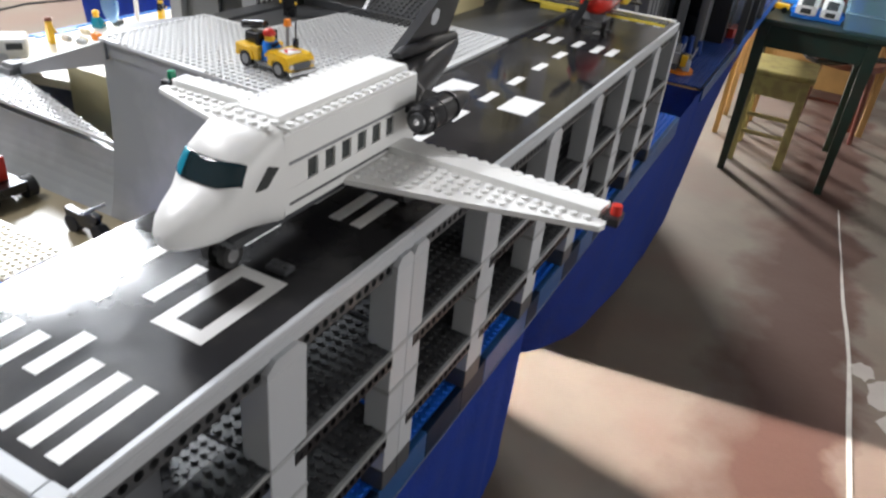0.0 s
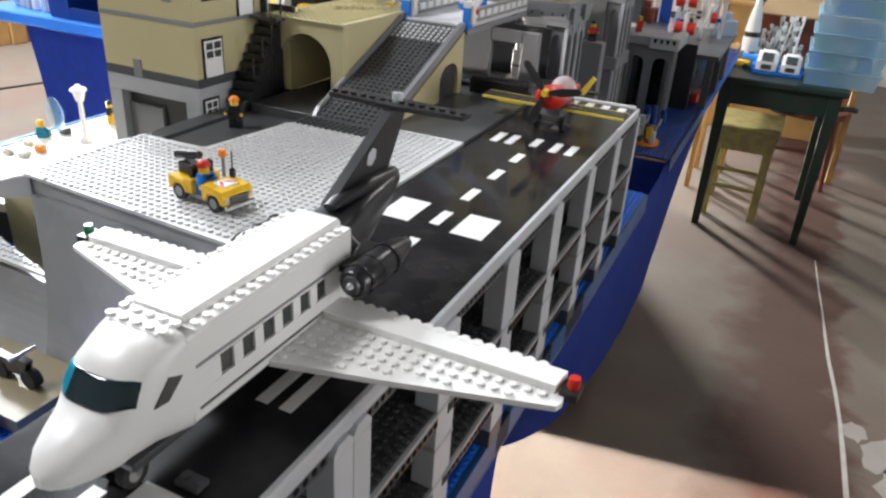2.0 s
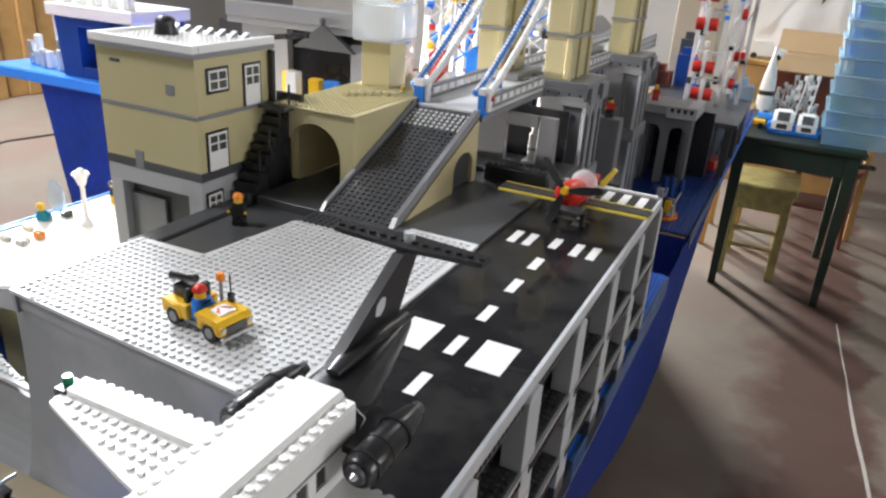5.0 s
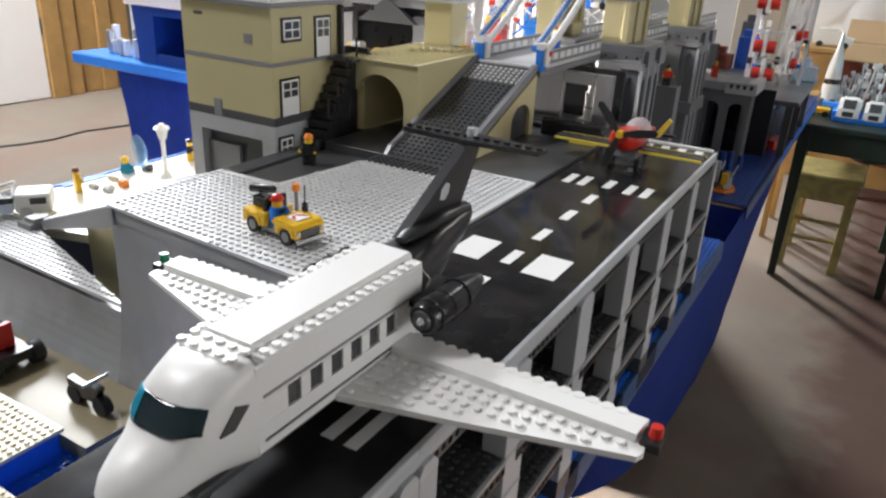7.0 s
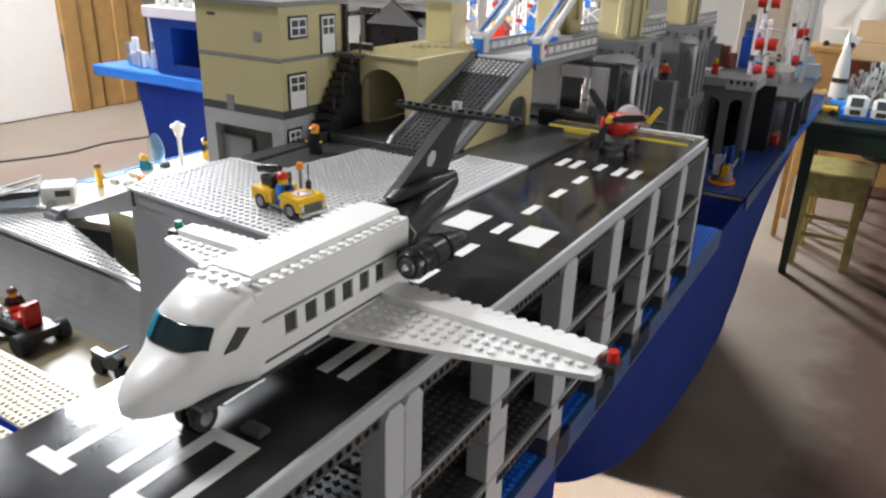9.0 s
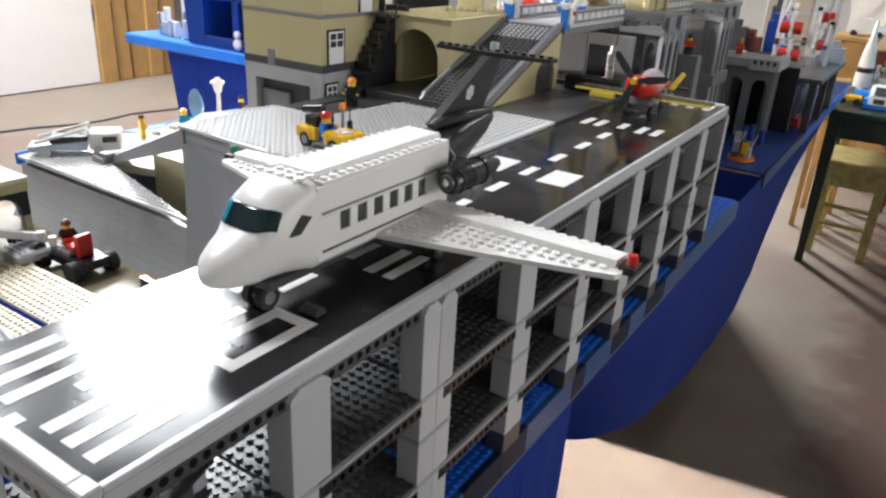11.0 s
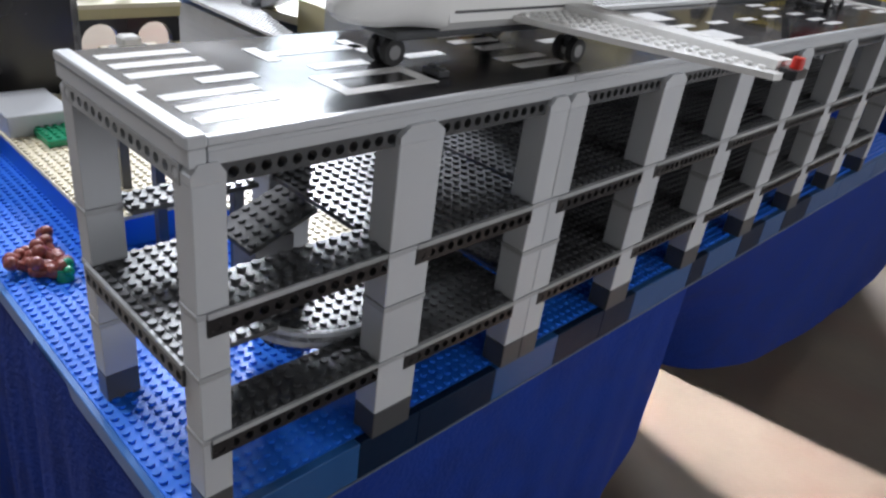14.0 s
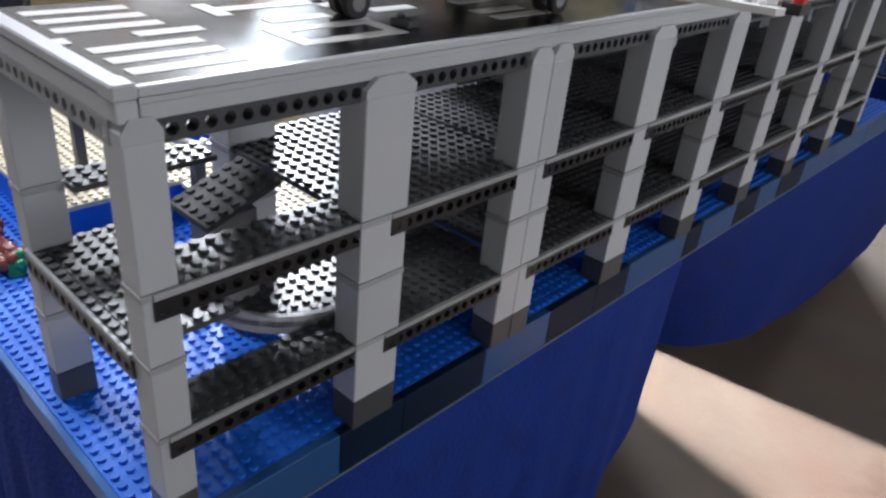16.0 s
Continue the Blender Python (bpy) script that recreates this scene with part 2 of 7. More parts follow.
        n = len(pts)
        vs = [put(u, v, a) for u, v in pts] + [put(u, v, b) for u, v in pts]
        fs = [tuple(range(n))[::-1], tuple(range(n, 2 * n))] + [(i, (i + 1) % n, n + (i + 1) % n, n + i) for i in range(n)]
        return self.add(vs, fs)

    def skin(self, rings, close=True, caps=True, smooth=True):
        """A smooth skin over rings of points."""
        n = len(rings[0])
        vs = [p for r in rings for p in r]
        fs = []
        for j in range(len(rings) - 1):
            for i in range(n if close else n - 1):
                k = (i + 1) % n
                fs.append((j * n + i, j * n + k, (j + 1) * n + k, (j + 1) * n + i))
        was, self.smooth = self.smooth, smooth
        self.add(vs, fs)
        self.smooth = False
        if caps:
            self.add(vs[:n], [tuple(range(n))[::-1]])
            self.add(vs[-n:], [tuple(range(n))])
        self.smooth = was
        return self

    def studs(self, x0, y0, nx, ny, z, keep=None, n=8, r=0.24, h=0.18, slope=(0, 0), p=0.8):
        """Round studs on a grid, the first one half a pitch in from x0, y0. slope: rise per unit along x and y."""
        ring = [(r * math.cos(2 * math.pi * (i + 0.5) / n), r * math.sin(2 * math.pi * (i + 0.5) / n)) for i in range(n)]
        top = tuple(range(n, 2 * n))
        sides = [(i, (i + 1) % n, n + (i + 1) % n, n + i) for i in range(n)]
        for i in range(nx):
            for j in range(ny):
                x, y = x0 + (i + 0.5) * p, y0 + (j + 0.5) * p
                if keep and not keep(x, y):
                    continue
                zz = z + slope[0] * (x - x0) + slope[1] * (y - y0)
                self.add([(x + a, y + b, zz) for a, b in ring] + [(x + a, y + b, zz + h) for a, b in ring], [top] + sides)
        return self

    def mesh(self, name, mats, origin=(0, 0, 0)):
        me = bpy.data.meshes.new(name)
        ox, oy, oz = origin
        me.from_pydata([((x - ox) * U, (y - oy) * U, (z - oz) * U) for x, y, z in self.v], [], self.f)
        for m in mats if isinstance(mats, (list, tuple)) else [mats]:
            me.materials.append(m)
        me.polygons.foreach_set("material_index", self.m)
        me.polygons.foreach_set("use_smooth", self.s)
        me.update()
        bm = bmesh.new()
        bm.from_mesh(me)
        bmesh.ops.recalc_face_normals(bm, faces=bm.faces)
        bm.to_mesh(me)
        bm.free()
        return me


ORIGIN = {}


def thing(name, base, label, category, group="", kind=""):
    """An Empty at the base of a thing, which parents its parts."""
    ob = new(name)
    ob.empty_display_size = 0.02
    ob.location = at(*base)
    ORIGIN[ob] = base
    return tagged(ob, label, category, group, kind)


def part(name, geo, material, parent, label=""):
    """A mesh under a thing or under a part."""
    root = parent
    while root.parent:
        root = root.parent
    ob = new(name, geo.mesh(name, material, ORIGIN[root]))
    ob.parent = parent
    return tagged(ob, label)


def solo(name, geo, material, base, label, category, group="", kind=""):
    """A thing of one mesh."""
    ob = new(name, geo.mesh(name, material, base))
    ob.location = at(*base)
    ORIGIN[ob] = base
    return tagged(ob, label, category, group, kind)


def turned(ob, degrees):
    ob.matrix_basis = Matrix.Translation(ob.location) @ pose(0, 0, 0, 0, 0, degrees)
    return ob

# ---- the room ----


FLOOR = -98.0
solo("floor", Geo().box(-530, 260, -260, 700, FLOOR - 6, FLOOR, 0), M_FLOOR, (0, 0, FLOOR), "worn brownish concrete floor with paint remains", "floor", kind="structure")
solo("ceiling", Geo().box(-530, 260, -260, 700, 330, 336, 0), M_CEIL, (0, 0, 330), "pale boarded ceiling", "ceiling", kind="structure")
solo("wall_west", Geo().box(-530, -516, -260, 700, FLOOR, 330, 0), M_WALL, (-520, 0, FLOOR), "pale plaster wall beside the white door", "wall", kind="structure")
solo("wall_east", Geo().box(260, 274, -260, 700, FLOOR, 330, 0), M_WALL, (260, 0, FLOOR), "pale plaster wall", "wall", kind="structure")
solo("wall_north", Geo().box(-530, 274, 700, 714, FLOOR, 330, 0), mat("white_plaster", (0.62, 0.61, 0.58), 0.85, grain=30, bump=0.1), (0, 700, FLOOR), "pale plaster wall behind the models", "wall", kind="structure")
solo("wall_south", Geo().box(-530, 274, -274, -260, FLOOR, 330, 0), M_WALL, (0, -260, FLOOR), "pale plaster wall", "wall", kind="structure")

# ---- tables and cloths ----
g = Geo().box(-86.4, -0.4, -0.5, 52.5, -25.8, -22.1, 0.2)
tb = thing("display_table", (-50, 25, FLOOR), "low trestle table under a blue cloth carrying the runway model", "table")
part("tabletop", g, M_WOOD, tb)
for x in (-80, -12):
    for y in (4, 30):
        part("leg", Geo().box(x, x + 5, y, y + 5, FLOOR, -25.8, 0.2), M_WOOD, tb)
tb = thing("display_table", (-50, 100, FLOOR), "low trestle table under a blue cloth carrying the town model", "table")
part("tabletop", Geo().box(-86.4, -0.4, 53.5, 129, -25.8, -22.1, 0.2), M_WOOD, tb)
for x in (-80, -45):
    for y in (58, 84):
        part("leg", Geo().box(x, x + 5, y, y + 5, FLOOR, -25.8, 0.2), M_WOOD, tb)
tb = thing("display_table", (-40, 230, FLOOR), "low trestle table under a blue cloth beyond the runway", "table")
part("tabletop", Geo().box(-68.6, -0.4, 151, 322, -26, -22.3, 0.2), M_WOOD, tb)
for x in (-68, -62):
    for y in (185, 300):
        part("leg", Geo().box(x, x + 5, y, y + 5, FLOOR, -26, 0.2), M_WOOD, tb)


def drape(top, hem, n, folds, depth):
    """A hanging sheet between a top line and a hem line, given as functions of 0..1, with folds that grow downwards."""
    rings = []
    for j in range(15):
        v = j / 14
        row = []
        for i in range(n + 1):
            u = i / n
            a, b = Vector(top(u)), Vector(hem(u))
            p = a.lerp(b, v)
            w = depth * v * (math.sin(u * folds * 6.28) + 0.6 * math.sin(u * folds * 14.1 + 1.3)) + depth * 0.5 * noise.noise((u * 7, v * 3, folds))
            d = (Vector(hem(min(1, u + 0.01))) - Vector(hem(max(0, u - 0.01)))).cross(Vector((0, 0, 1)))
            d = d.normalized() if d.length > 0 else Vector((1, 0, 0))
            row.append(tuple(p + d * w))
        rings.append(row)
    return Geo().skin(rings, close=False, caps=False)


def smoothstep(a, b, x):
    t = max(0, min(1, (x - a) / (b - a)))
    return t * t * (3 - 2 * t)


c = thing("table_cloth", (0, 26, -21), "royal blue cloth hanging from the near table", "cloth")
part("side_drop", drape(lambda u: (0.35, -0.9 + 54.9 * u, -21.75), lambda u: (-0.8, -1.6 + 57.6 * u, -66 + 18 * max(0, (u - 0.62) / 0.38) ** 2.6), 140, 5, 0.25), M_CLOTH, c)
part("end_drop", drape(lambda u: (-86.8 + 87.1 * u, -0.95, -21.75), lambda u: (-86.8 + 86.1 * u, -2.6, -66), 100, 11, 0.8), M_CLOTH, c)


HEM = [(-40, 90), (-26, 91), (-14.8, 94.5), (-7.8, 104), (-4.1, 119), (-2.3, 144), (-3.4, 190), (-9.4, 242), (-20, 325)]


def curve(pts, k):
    """A smooth line through points, at k counted in points."""
    i = max(0, min(len(pts) - 2, int(k)))
    f = k - i
    p0, p1, p2, p3 = pts[max(0, i - 1)], pts[i], pts[i + 1], pts[min(len(pts) - 1, i + 2)]
    return tuple(0.5 * (2 * b + (c - a) * f + (2 * a - 5 * b + 4 * c - d) * f * f + (3 * b - a - 3 * c + d) * f ** 3) for a, b, c, d in zip(p0, p1, p2, p3))


HEM_LINE = [curve(HEM, i / 20) for i in range(20 * (len(HEM) - 1) + 1)]


def hem_at(y):
    """How far in the hem hangs at a place along the tables."""
    return min(HEM_LINE, key=lambda p: abs(p[1] - y))[0] if y < 325 else HEM[-1][0]


def hem2(u):
    x, y = curve(HEM, u * 5.07)
    return (x, y, -63)


def top2(u):
    if u < 0.08:
        return (-8 + 8.35 * (u / 0.08), 53.8, -22.0)
    return (0.35, 53.8 + (u - 0.08) / 0.92 * 96.6, -22.0)


c = thing("table_cloth", (0, 100, -21), "royal blue cloth hanging in a curve from the second table", "cloth")
part("side_drop", drape(top2, hem2, 140, 2, 0.22), M_CLOTH, c)
# unseen cloths on the left, their gap cut to shape the floor's light strip
part("back_drop", drape(lambda u: (-87.0, 53.8 + 86 * u, -22.0), lambda u: (-87.2, 53.8 + 86 * u, -74), 40, 5, 0.3), M_CLOTH, c)
part("back_drop", Geo().prism([(53.8, -73.8), (84.3, -73.8), (101.1, -82.9), (113.5, -89.6), (129, FLOOR + 0.1), (53.8, FLOOR + 0.1)], "x", -87.3, -86.9), M_CLOTH, c, "unseen blue cloth cut to shape the light on the floor")
part("back_drop", Geo().box(-87.3, -86.9, 135, 139.8, FLOOR + 0.1, -73.8, 0.02), M_CLOTH, c)
c = thing("table_cloth", (0, 240, -22), "royal blue cloth hanging from the far table", "cloth")
part("side_drop", drape(lambda u: (-0.25 + 0.45 * smoothstep(0.02, 0.06, u), 146 + 176 * u, -22.3), lambda u: (hem_at(145 + 177 * u), 145 + 177 * u, -63 - 4 * u), 90, 3, 0.2), M_CLOTH, c)
part("end_drop", drape(lambda u: (-60 + 60.3 * u, 150.6, -22.3), lambda u: (-60 + 56.6 * u, 152, -60), 50, 4, 0.5), M_CLOTH, c)
# unseen cloth, ended where the low light has to get past
part("back_drop", drape(lambda u: (-69.4, 140 + 178 * u, -22.0), lambda u: (-69.6, 140 + 178 * u, -74), 40, 6, 0.3), M_CLOTH, c)
part("back_drop", Geo().prism([(140, -73.8), (318, -73.8), (318, FLOOR + 0.1), (140, FLOOR + 0.1)], "x", -69.7, -69.3), M_CLOTH, c, "unseen blue cloth cut to shape the light on the floor")

# ---- blue base plates ----


def base_plate(x0, y0, nx, ny, z, material, label, keep=None):
    g = Geo().box(x0 + 0.01, x0 + nx * 0.8 - 0.01, y0 + 0.01, y0 + ny * 0.8 - 0.01, z - 0.3, z, 0.04)
    g.studs(x0, y0, nx, ny, z, keep)
    return solo("base_plate", g, material, (x0, y0, z - 0.3), label, "base plate", "studded base plates")


for i in range(4):
    for j in range(5):
        base_plate(-25.7 - 25.6 * i + (16 if i == 3 else 0), -0.7 + 25.6 * j, 12 if i == 3 else 32, 32, -21.4, M_BLUE, "bright blue studded base plate on the table edge")
solo("edge_strip", Geo().box(-86.2, -0.1, -1.15, -0.71, -22.7, -21.35, 0.05), M_RIM, (-35, -0.9, -22.7), "light blue strip along the end of the table", "strip", "strips along the table edge")
# row of loose bricks along the table edge
for i, (y0, y1) in enumerate(((-0.95, 10.3), (10.3, 15.3), (15.3, 23), (23, 30.5), (30.5, 37), (37, 42), (42, 52.6), (52.6, 56), (56, 64), (64, 70), (70, 76), (76, 84), (84, 95), (95, 110), (110, 127))):
    m = (M_TAPE, M_TAPED, M_TAPED, M_TAPE, M_TAPED, M_TAPED, M_TAPE, M_TAPED, M_TAPE, M_TAPED, M_TAPE, M_TAPED, M_TAPE, M_TAPE, M_TAPE)[i]
    solo("edge_strip", Geo().box(-0.07, 0.6, y0 + 0.02, y1 - 0.02, -24.4, -21.35, 0.05), m, (0.4, y0, -24.4), "translucent blue strip taped along the table edge" if m is M_TAPE else "dark teal strip taped along the table edge", "strip", "strips along the table edge")

solo("edge_strip", Geo().box(0.36, 0.66, -0.9, 127, -24.56, -24.42, 0.02), mat("grey_blue_seam", (0.12, 0.15, 0.2), 0.4), (0.4, 60, -24.6), "thin grey-blue seam where the cloth meets the strips", "strip", "strips along the table edge")

# ---- runway model ----
W_DECK, L_SEG = 13.7, 25.6
run = thing("runway", (-6.8, 51, -21.4), "toy-brick runway deck with printed black surface and white markings", "runway")
for s in range(4):
    y0 = s * L_SEG
    part("deck_plate", Geo().box(-W_DECK, -0.02, y0 + (0.87 if s == 0 else 0.02), y0 + L_SEG - 0.02, -0.5, 0.0, 0.03), M_RUNWAY, run, "glossy black printed plate")
    part("edging", Geo().box(0.0, 0.42, y0 + 0.02 + (0.86 if s == 0 else 0.0), y0 + L_SEG - 0.02, -0.3, 0.1, 0.06), M_LGREY, run, "light grey edging tile")
part("edging", Geo().box(-13.4, -0.72, 0.0, 0.85, -0.3, 0.2, 0.08), M_LGREY, run, "light grey edging tile")
part("corner_tile", Geo().box(-0.7, 0.48, -0.06, 0.87, -0.34, 0.26, 0.08), M_LGREY, run, "light grey corner tile")
part("edge_plate", Geo().box(-0.6, 0.40, 0.90, 102.3, -1.15, -0.52, 0.04).box(0.0, 0.40, 0.90, 102.3, -0.52, -0.31, 0.02), M_LGREY, run, "light grey plate under the edging")
part("edge_plate", Geo().box(-13.4, 0.40, 0.05, 0.84, -1.15, -0.36, 0.04), M_LGREY, run, "light grey plate under the edging")
part("end_tile", Geo().box(-13.6, -0.2, 102.2, 102.8, -1.0, 0.3, 0.05), M_WHITE, run, "white end tile")


def mark(x0, x1, y0, y1):
    part("stripe", Geo().box(x0, x1, y0, y1, 0.004, 0.03, 0.0), M_STRIPE, run)


for x in (-12.4, -10.65, -8.9, -5.35, -3.7, -2.1):
    mark(x, x + 0.88, 1.55, 6.4)
mark(-7.2, -6.25, 0.9, 1.5)
mark(-7.2, -6.3, 4.3, 7.5)
mark(-11.4, -8.6, 9.4, 10.3)
mark(-10.4, -9.5, 10.3, 17.0)
mark(-11.5, -8.6, 16.0, 16.9)
mark(-7.3, -6.4, 11.0, 14.8)
for x0, x1, y0, y1 in ((-5.35, -4.55, 9.75, 16.2), (-2.9, -2.1, 9.75, 16.2), (-4.55, -2.9, 9.75, 10.6), (-4.55, -2.9, 15.35, 16.2)):
    mark(x0, x1, y0, y1)
for x in (-4.85, -3.25, -9.2, -10.9):
    mark(x, x + 0.85, 23.7, 28.2)
for y in (17.9, 24.6, 31.2, 37.6, 44.2, 50.8, 57.4, 64.1, 70.4, 77.0, 85.5):
    mark(-7.45, -6.5, y, y + 3.2)
mark(-5.05, -2.05, 49.9, 54.6)
mark(-12.2, -9.2, 50.1, 54.9)
for x in (-2.95, -4.85, -10.3, -12.1):
    mark(x, x + 0.95, 76.2, 80.0)
for x in (-2.3, -4.6, -6.9, -9.2, -11.5):
    mark(x, x + 1.1, 97.0, 101.5)


def holed_beam(axis, a, b, w0, w1, z0, z1):
    """A beam with a row of round holes through it, along x or y."""
    g = Geo()
    n = max(1, round((b - a) / 0.8))
    p, k = (b - a) / n, 12
    zc, r = (z0 + z1) / 2, 0.27

    def put(u, w, z):
        return (u, w, z) if axis == "x" else (w, u, z)
    for i in range(n):
        u0, u1 = a + i * p, a + (i + 1) * p
        uc = (u0 + u1) / 2
        circ, rim = [], []
        for j in range(k):
            t = 2 * math.pi * (j + 0.5) / k
            cx, cz = math.cos(t), math.sin(t)
            s = 1 / max(abs(cx), abs(cz))
            circ.append((uc + r * cx, zc + r * cz))
            rim.append((uc + cx * s * p / 2, zc + cz * s * (z1 - z0) / 2))
        for w in (w0, w1):
            g.add([put(u, w, z) for u, z in circ + rim], [(j, (j + 1) % k, k + (j + 1) % k, k + j) for j in range(k)])
        g.add([put(u, w0, z) for u, z in circ] + [put(u, w1, z) for u, z in circ], [(j, (j + 1) % k, k + (j + 1) % k, k + j) for j in range(k)])
    for z in (z0, z1):
        g.add([put(a, w0, z), put(b, w0, z), put(b, w1, z), put(a, w1, z)], [(0, 1, 2, 3)])
    for u in (a, b):
        g.add([put(u, w0, z0), put(u, w1, z0), put(u, w1, z1), put(u, w0, z1)], [(0, 1, 2, 3)])
    return g


def lower_plate(x0, y0, nx, ny, z):
    g = Geo().box(x0, x0 + nx * 0.8, y0 + 0.02, y0 + ny * 0.8 - 0.02, z - 0.32, z, 0.03)
    g.studs(x0, y0, nx, ny, z)
    part("lower_deck", g, M_DGREY, run, "dark grey studded plate")


COLS = [0.0, 12.8, 25.6, 38.4, 51.2, 64.0, 76.8, 89.6, 102.4]
EDGE = [(0.0, 1.7), (11.2, 14.3), (23.2, 27.3), (36.8, 40.0), (49.6, 52.8), (62.4, 65.6), (75.2, 78.4), (88.0, 91.2), (100.9, 102.5)]
for s in range(8):
    y0, y1 = EDGE[s][1], EDGE[s + 1][0]
    part("beam", holed_beam("y", y0 - 0.8, y1 + 0.8, -0.42, 0.30, -2.12, -1.16), M_DGREY, run)
    for z in (-8.1, -15.5):
        o = 0.0 if s == 0 else 0.15
        part("beam", holed_beam("y", y0 - 1.2, y1 + 0.1, -0.08, 0.62 + o, z - 1.28, z - 0.32), M_BLACK, run, "black beam with a row of holes")
        # black sheet behind the first hole stands in for shade deep inside
        part("beam_core", Geo().box(0.52 + o, 0.56 + o, y0 - 1.1, y0 + 0.02, z - 1.2, z - 0.4, 0), M_BLACK, run)
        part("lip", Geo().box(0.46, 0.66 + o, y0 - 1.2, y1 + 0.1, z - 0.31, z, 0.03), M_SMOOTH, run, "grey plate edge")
        part("rim_plate", Geo().box(-0.1, 0.45, y0 - 1.2, y1 + 0.1, z - 0.31, z, 0.02).studs(-0.24, y0 - 1.1, 1, int((y1 - y0 + 1.1) / 0.8), z), M_DGREY, run, "dark grey studded plate")
part("beam", holed_beam("x", -12.6, -0.4, 0.02, 0.75, -2.12, -1.16), M_SMOOTH, run)
part("beam", holed_beam("x", -12.4, -0.9, -0.12, 0.6, -12.9, -11.94), M_DGREY, run)
part("lip", Geo().box(-12.4, -0.9, -0.14, 0.08, -11.93, -11.6, 0.03), M_SMOOTH, run, "grey plate edge")
part("rim_plate", Geo().box(-12.4, -0.9, 0.09, 0.6, -11.93, -11.6, 0.02).studs(-12.4, -0.1, 14, 1, -11.6), M_DGREY, run, "dark grey studded plate")
lower_plate(-12.4, 0.62, 14, 6, -11.6)
for z in (-8.1, -15.5):
    lower_plate(-2.5, 1.8, 3, 12, z)
    lower_plate(-13.0, 2.1, 3, 10, z)
    lower_plate(-12.9, 11.4, 16, 17, z)
    for s in (1, 2, 3):
        lower_plate(-12.9, s * L_SEG, 16, 32, z)


# wall added behind the bays to block light and darken them
part("back_wall", Geo().box(-13.35, -13.05, 21.6, 87.9, -21.4, -8.5, 0.02).box(-13.35, -13.05, 33, 87.9, -8.05, -0.55, 0.02), M_DGREY, run, "dark grey wall added to keep light out of the bays")
disc = [(-7.5 + 5.4 * math.cos(radians(a)), 12.3 + 5.4 * math.sin(radians(a))) for a in range(-130, 11, 10)]
curved = part("curved_plate", Geo().prism(disc + [(-7.5, 13.2)], "z", -15.48, -15.1), M_DGREY, run, "dark curved plate")
part("curved_studs", Geo().studs(-11.6, 6.9, 12, 8, -15.1, keep=lambda x, y: math.hypot(x + 7.5, y - 12.3) < 4.9), M_DGREY, curved)
g = Geo()
for p, q in zip(disc, disc[1:]):
    g.add([(*p, -15.9), (*q, -15.9), (*q, -14.8), (*p, -14.8)] + [(-7.5 + (x + 7.5) * 0.93, 12.3 + (y - 12.3) * 0.93, z) for x, y, z in ((*p, -15.9), (*q, -15.9), (*q, -14.8), (*p, -14.8))], [(0, 1, 2, 3), (7, 6, 5, 4), (3, 2, 6, 7), (0, 4, 5, 1)])
part("curved_rim", g, M_LGREY, curved, "light grey curved rim")
part("ramp_block", Geo().box(-8.9, -6.3, 7.2, 9.8, -15.1, -9.6, 0.05), M_GREY, run, "grey block under the sloping plate")
tilt = Geo().box(0, 4.0, 0, 4.8, -0.32, 0, 0.03).studs(0, 0, 5, 6, 0)
tilt.v = [(-9.6 + x, 6.4 + y * 0.94, -9.6 + z * 0.94 + y * 0.34) for x, y, z in tilt.v]
part("sloping_plate", tilt, M_DGREY, run, "dark studded sloping plate")


def column(x0, x1, y0, y1, foot=-21.4):
    c = thing("column", ((x0 + x1) / 2, (y0 + y1) / 2, foot), "grey toy-brick panel column under the runway", "column", "grey columns under the runway")
    part("foot_brick", Geo().box(x0, x1, y0, y1, foot, foot + 2.0, 0.05), M_DGREY, c, "dark grey foot brick")
    for z0, z1 in ((foot + 2.02, -15.84), (-15.48, -11.96), (-11.6, -8.44), (-8.08, -1.9)):
        part("panel", Geo().box(x0, x1, y0, y1, z0, z1, 0.05), M_LGREY, c)
    for z in (-15.5, -11.62, -8.1):
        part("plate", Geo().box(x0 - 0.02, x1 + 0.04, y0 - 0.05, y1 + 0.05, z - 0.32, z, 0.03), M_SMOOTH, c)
    w = y1 - y0
    pts = [(y0, -1.9), (y1, -1.9), (y1, -1.5), (y1 - 0.22 * w, -0.98), (y0 + 0.22 * w, -0.98), (y0, -1.5)]
    part("cap", Geo().prism(pts, "x", x0, x1), M_LGREY, c)
    return c


# corner columns, then one every sixteen studs, doubled at the first joint
column(-1.1, 0.5, 0.05, 1.65)
column(-13.1, -11.7, 0.05, 2.1)
column(-1.2, 0.7, 11.1, 14.2)
column(-1.2, 0.7, 23.25, 25.24)
column(-1.2, 0.7, 25.3, 27.25)
for y in COLS[3:-1]:
    column(-1.2, 0.7, y - 1.5, y + 1.6)
column(-1.6, 0.7, 101.0, 102.4)
for y in (12.8, 38.4, 64.0, 89.6):
    column(-13.3, -11.2, y - 1.6, y + 1.6)

# ---- moulded plaza, ramp, terrace ----
plaza = thing("raised_plaza", (-28, 58, -21.4), "light grey studded plaza on a smooth moulded grey raised base", "plaza")


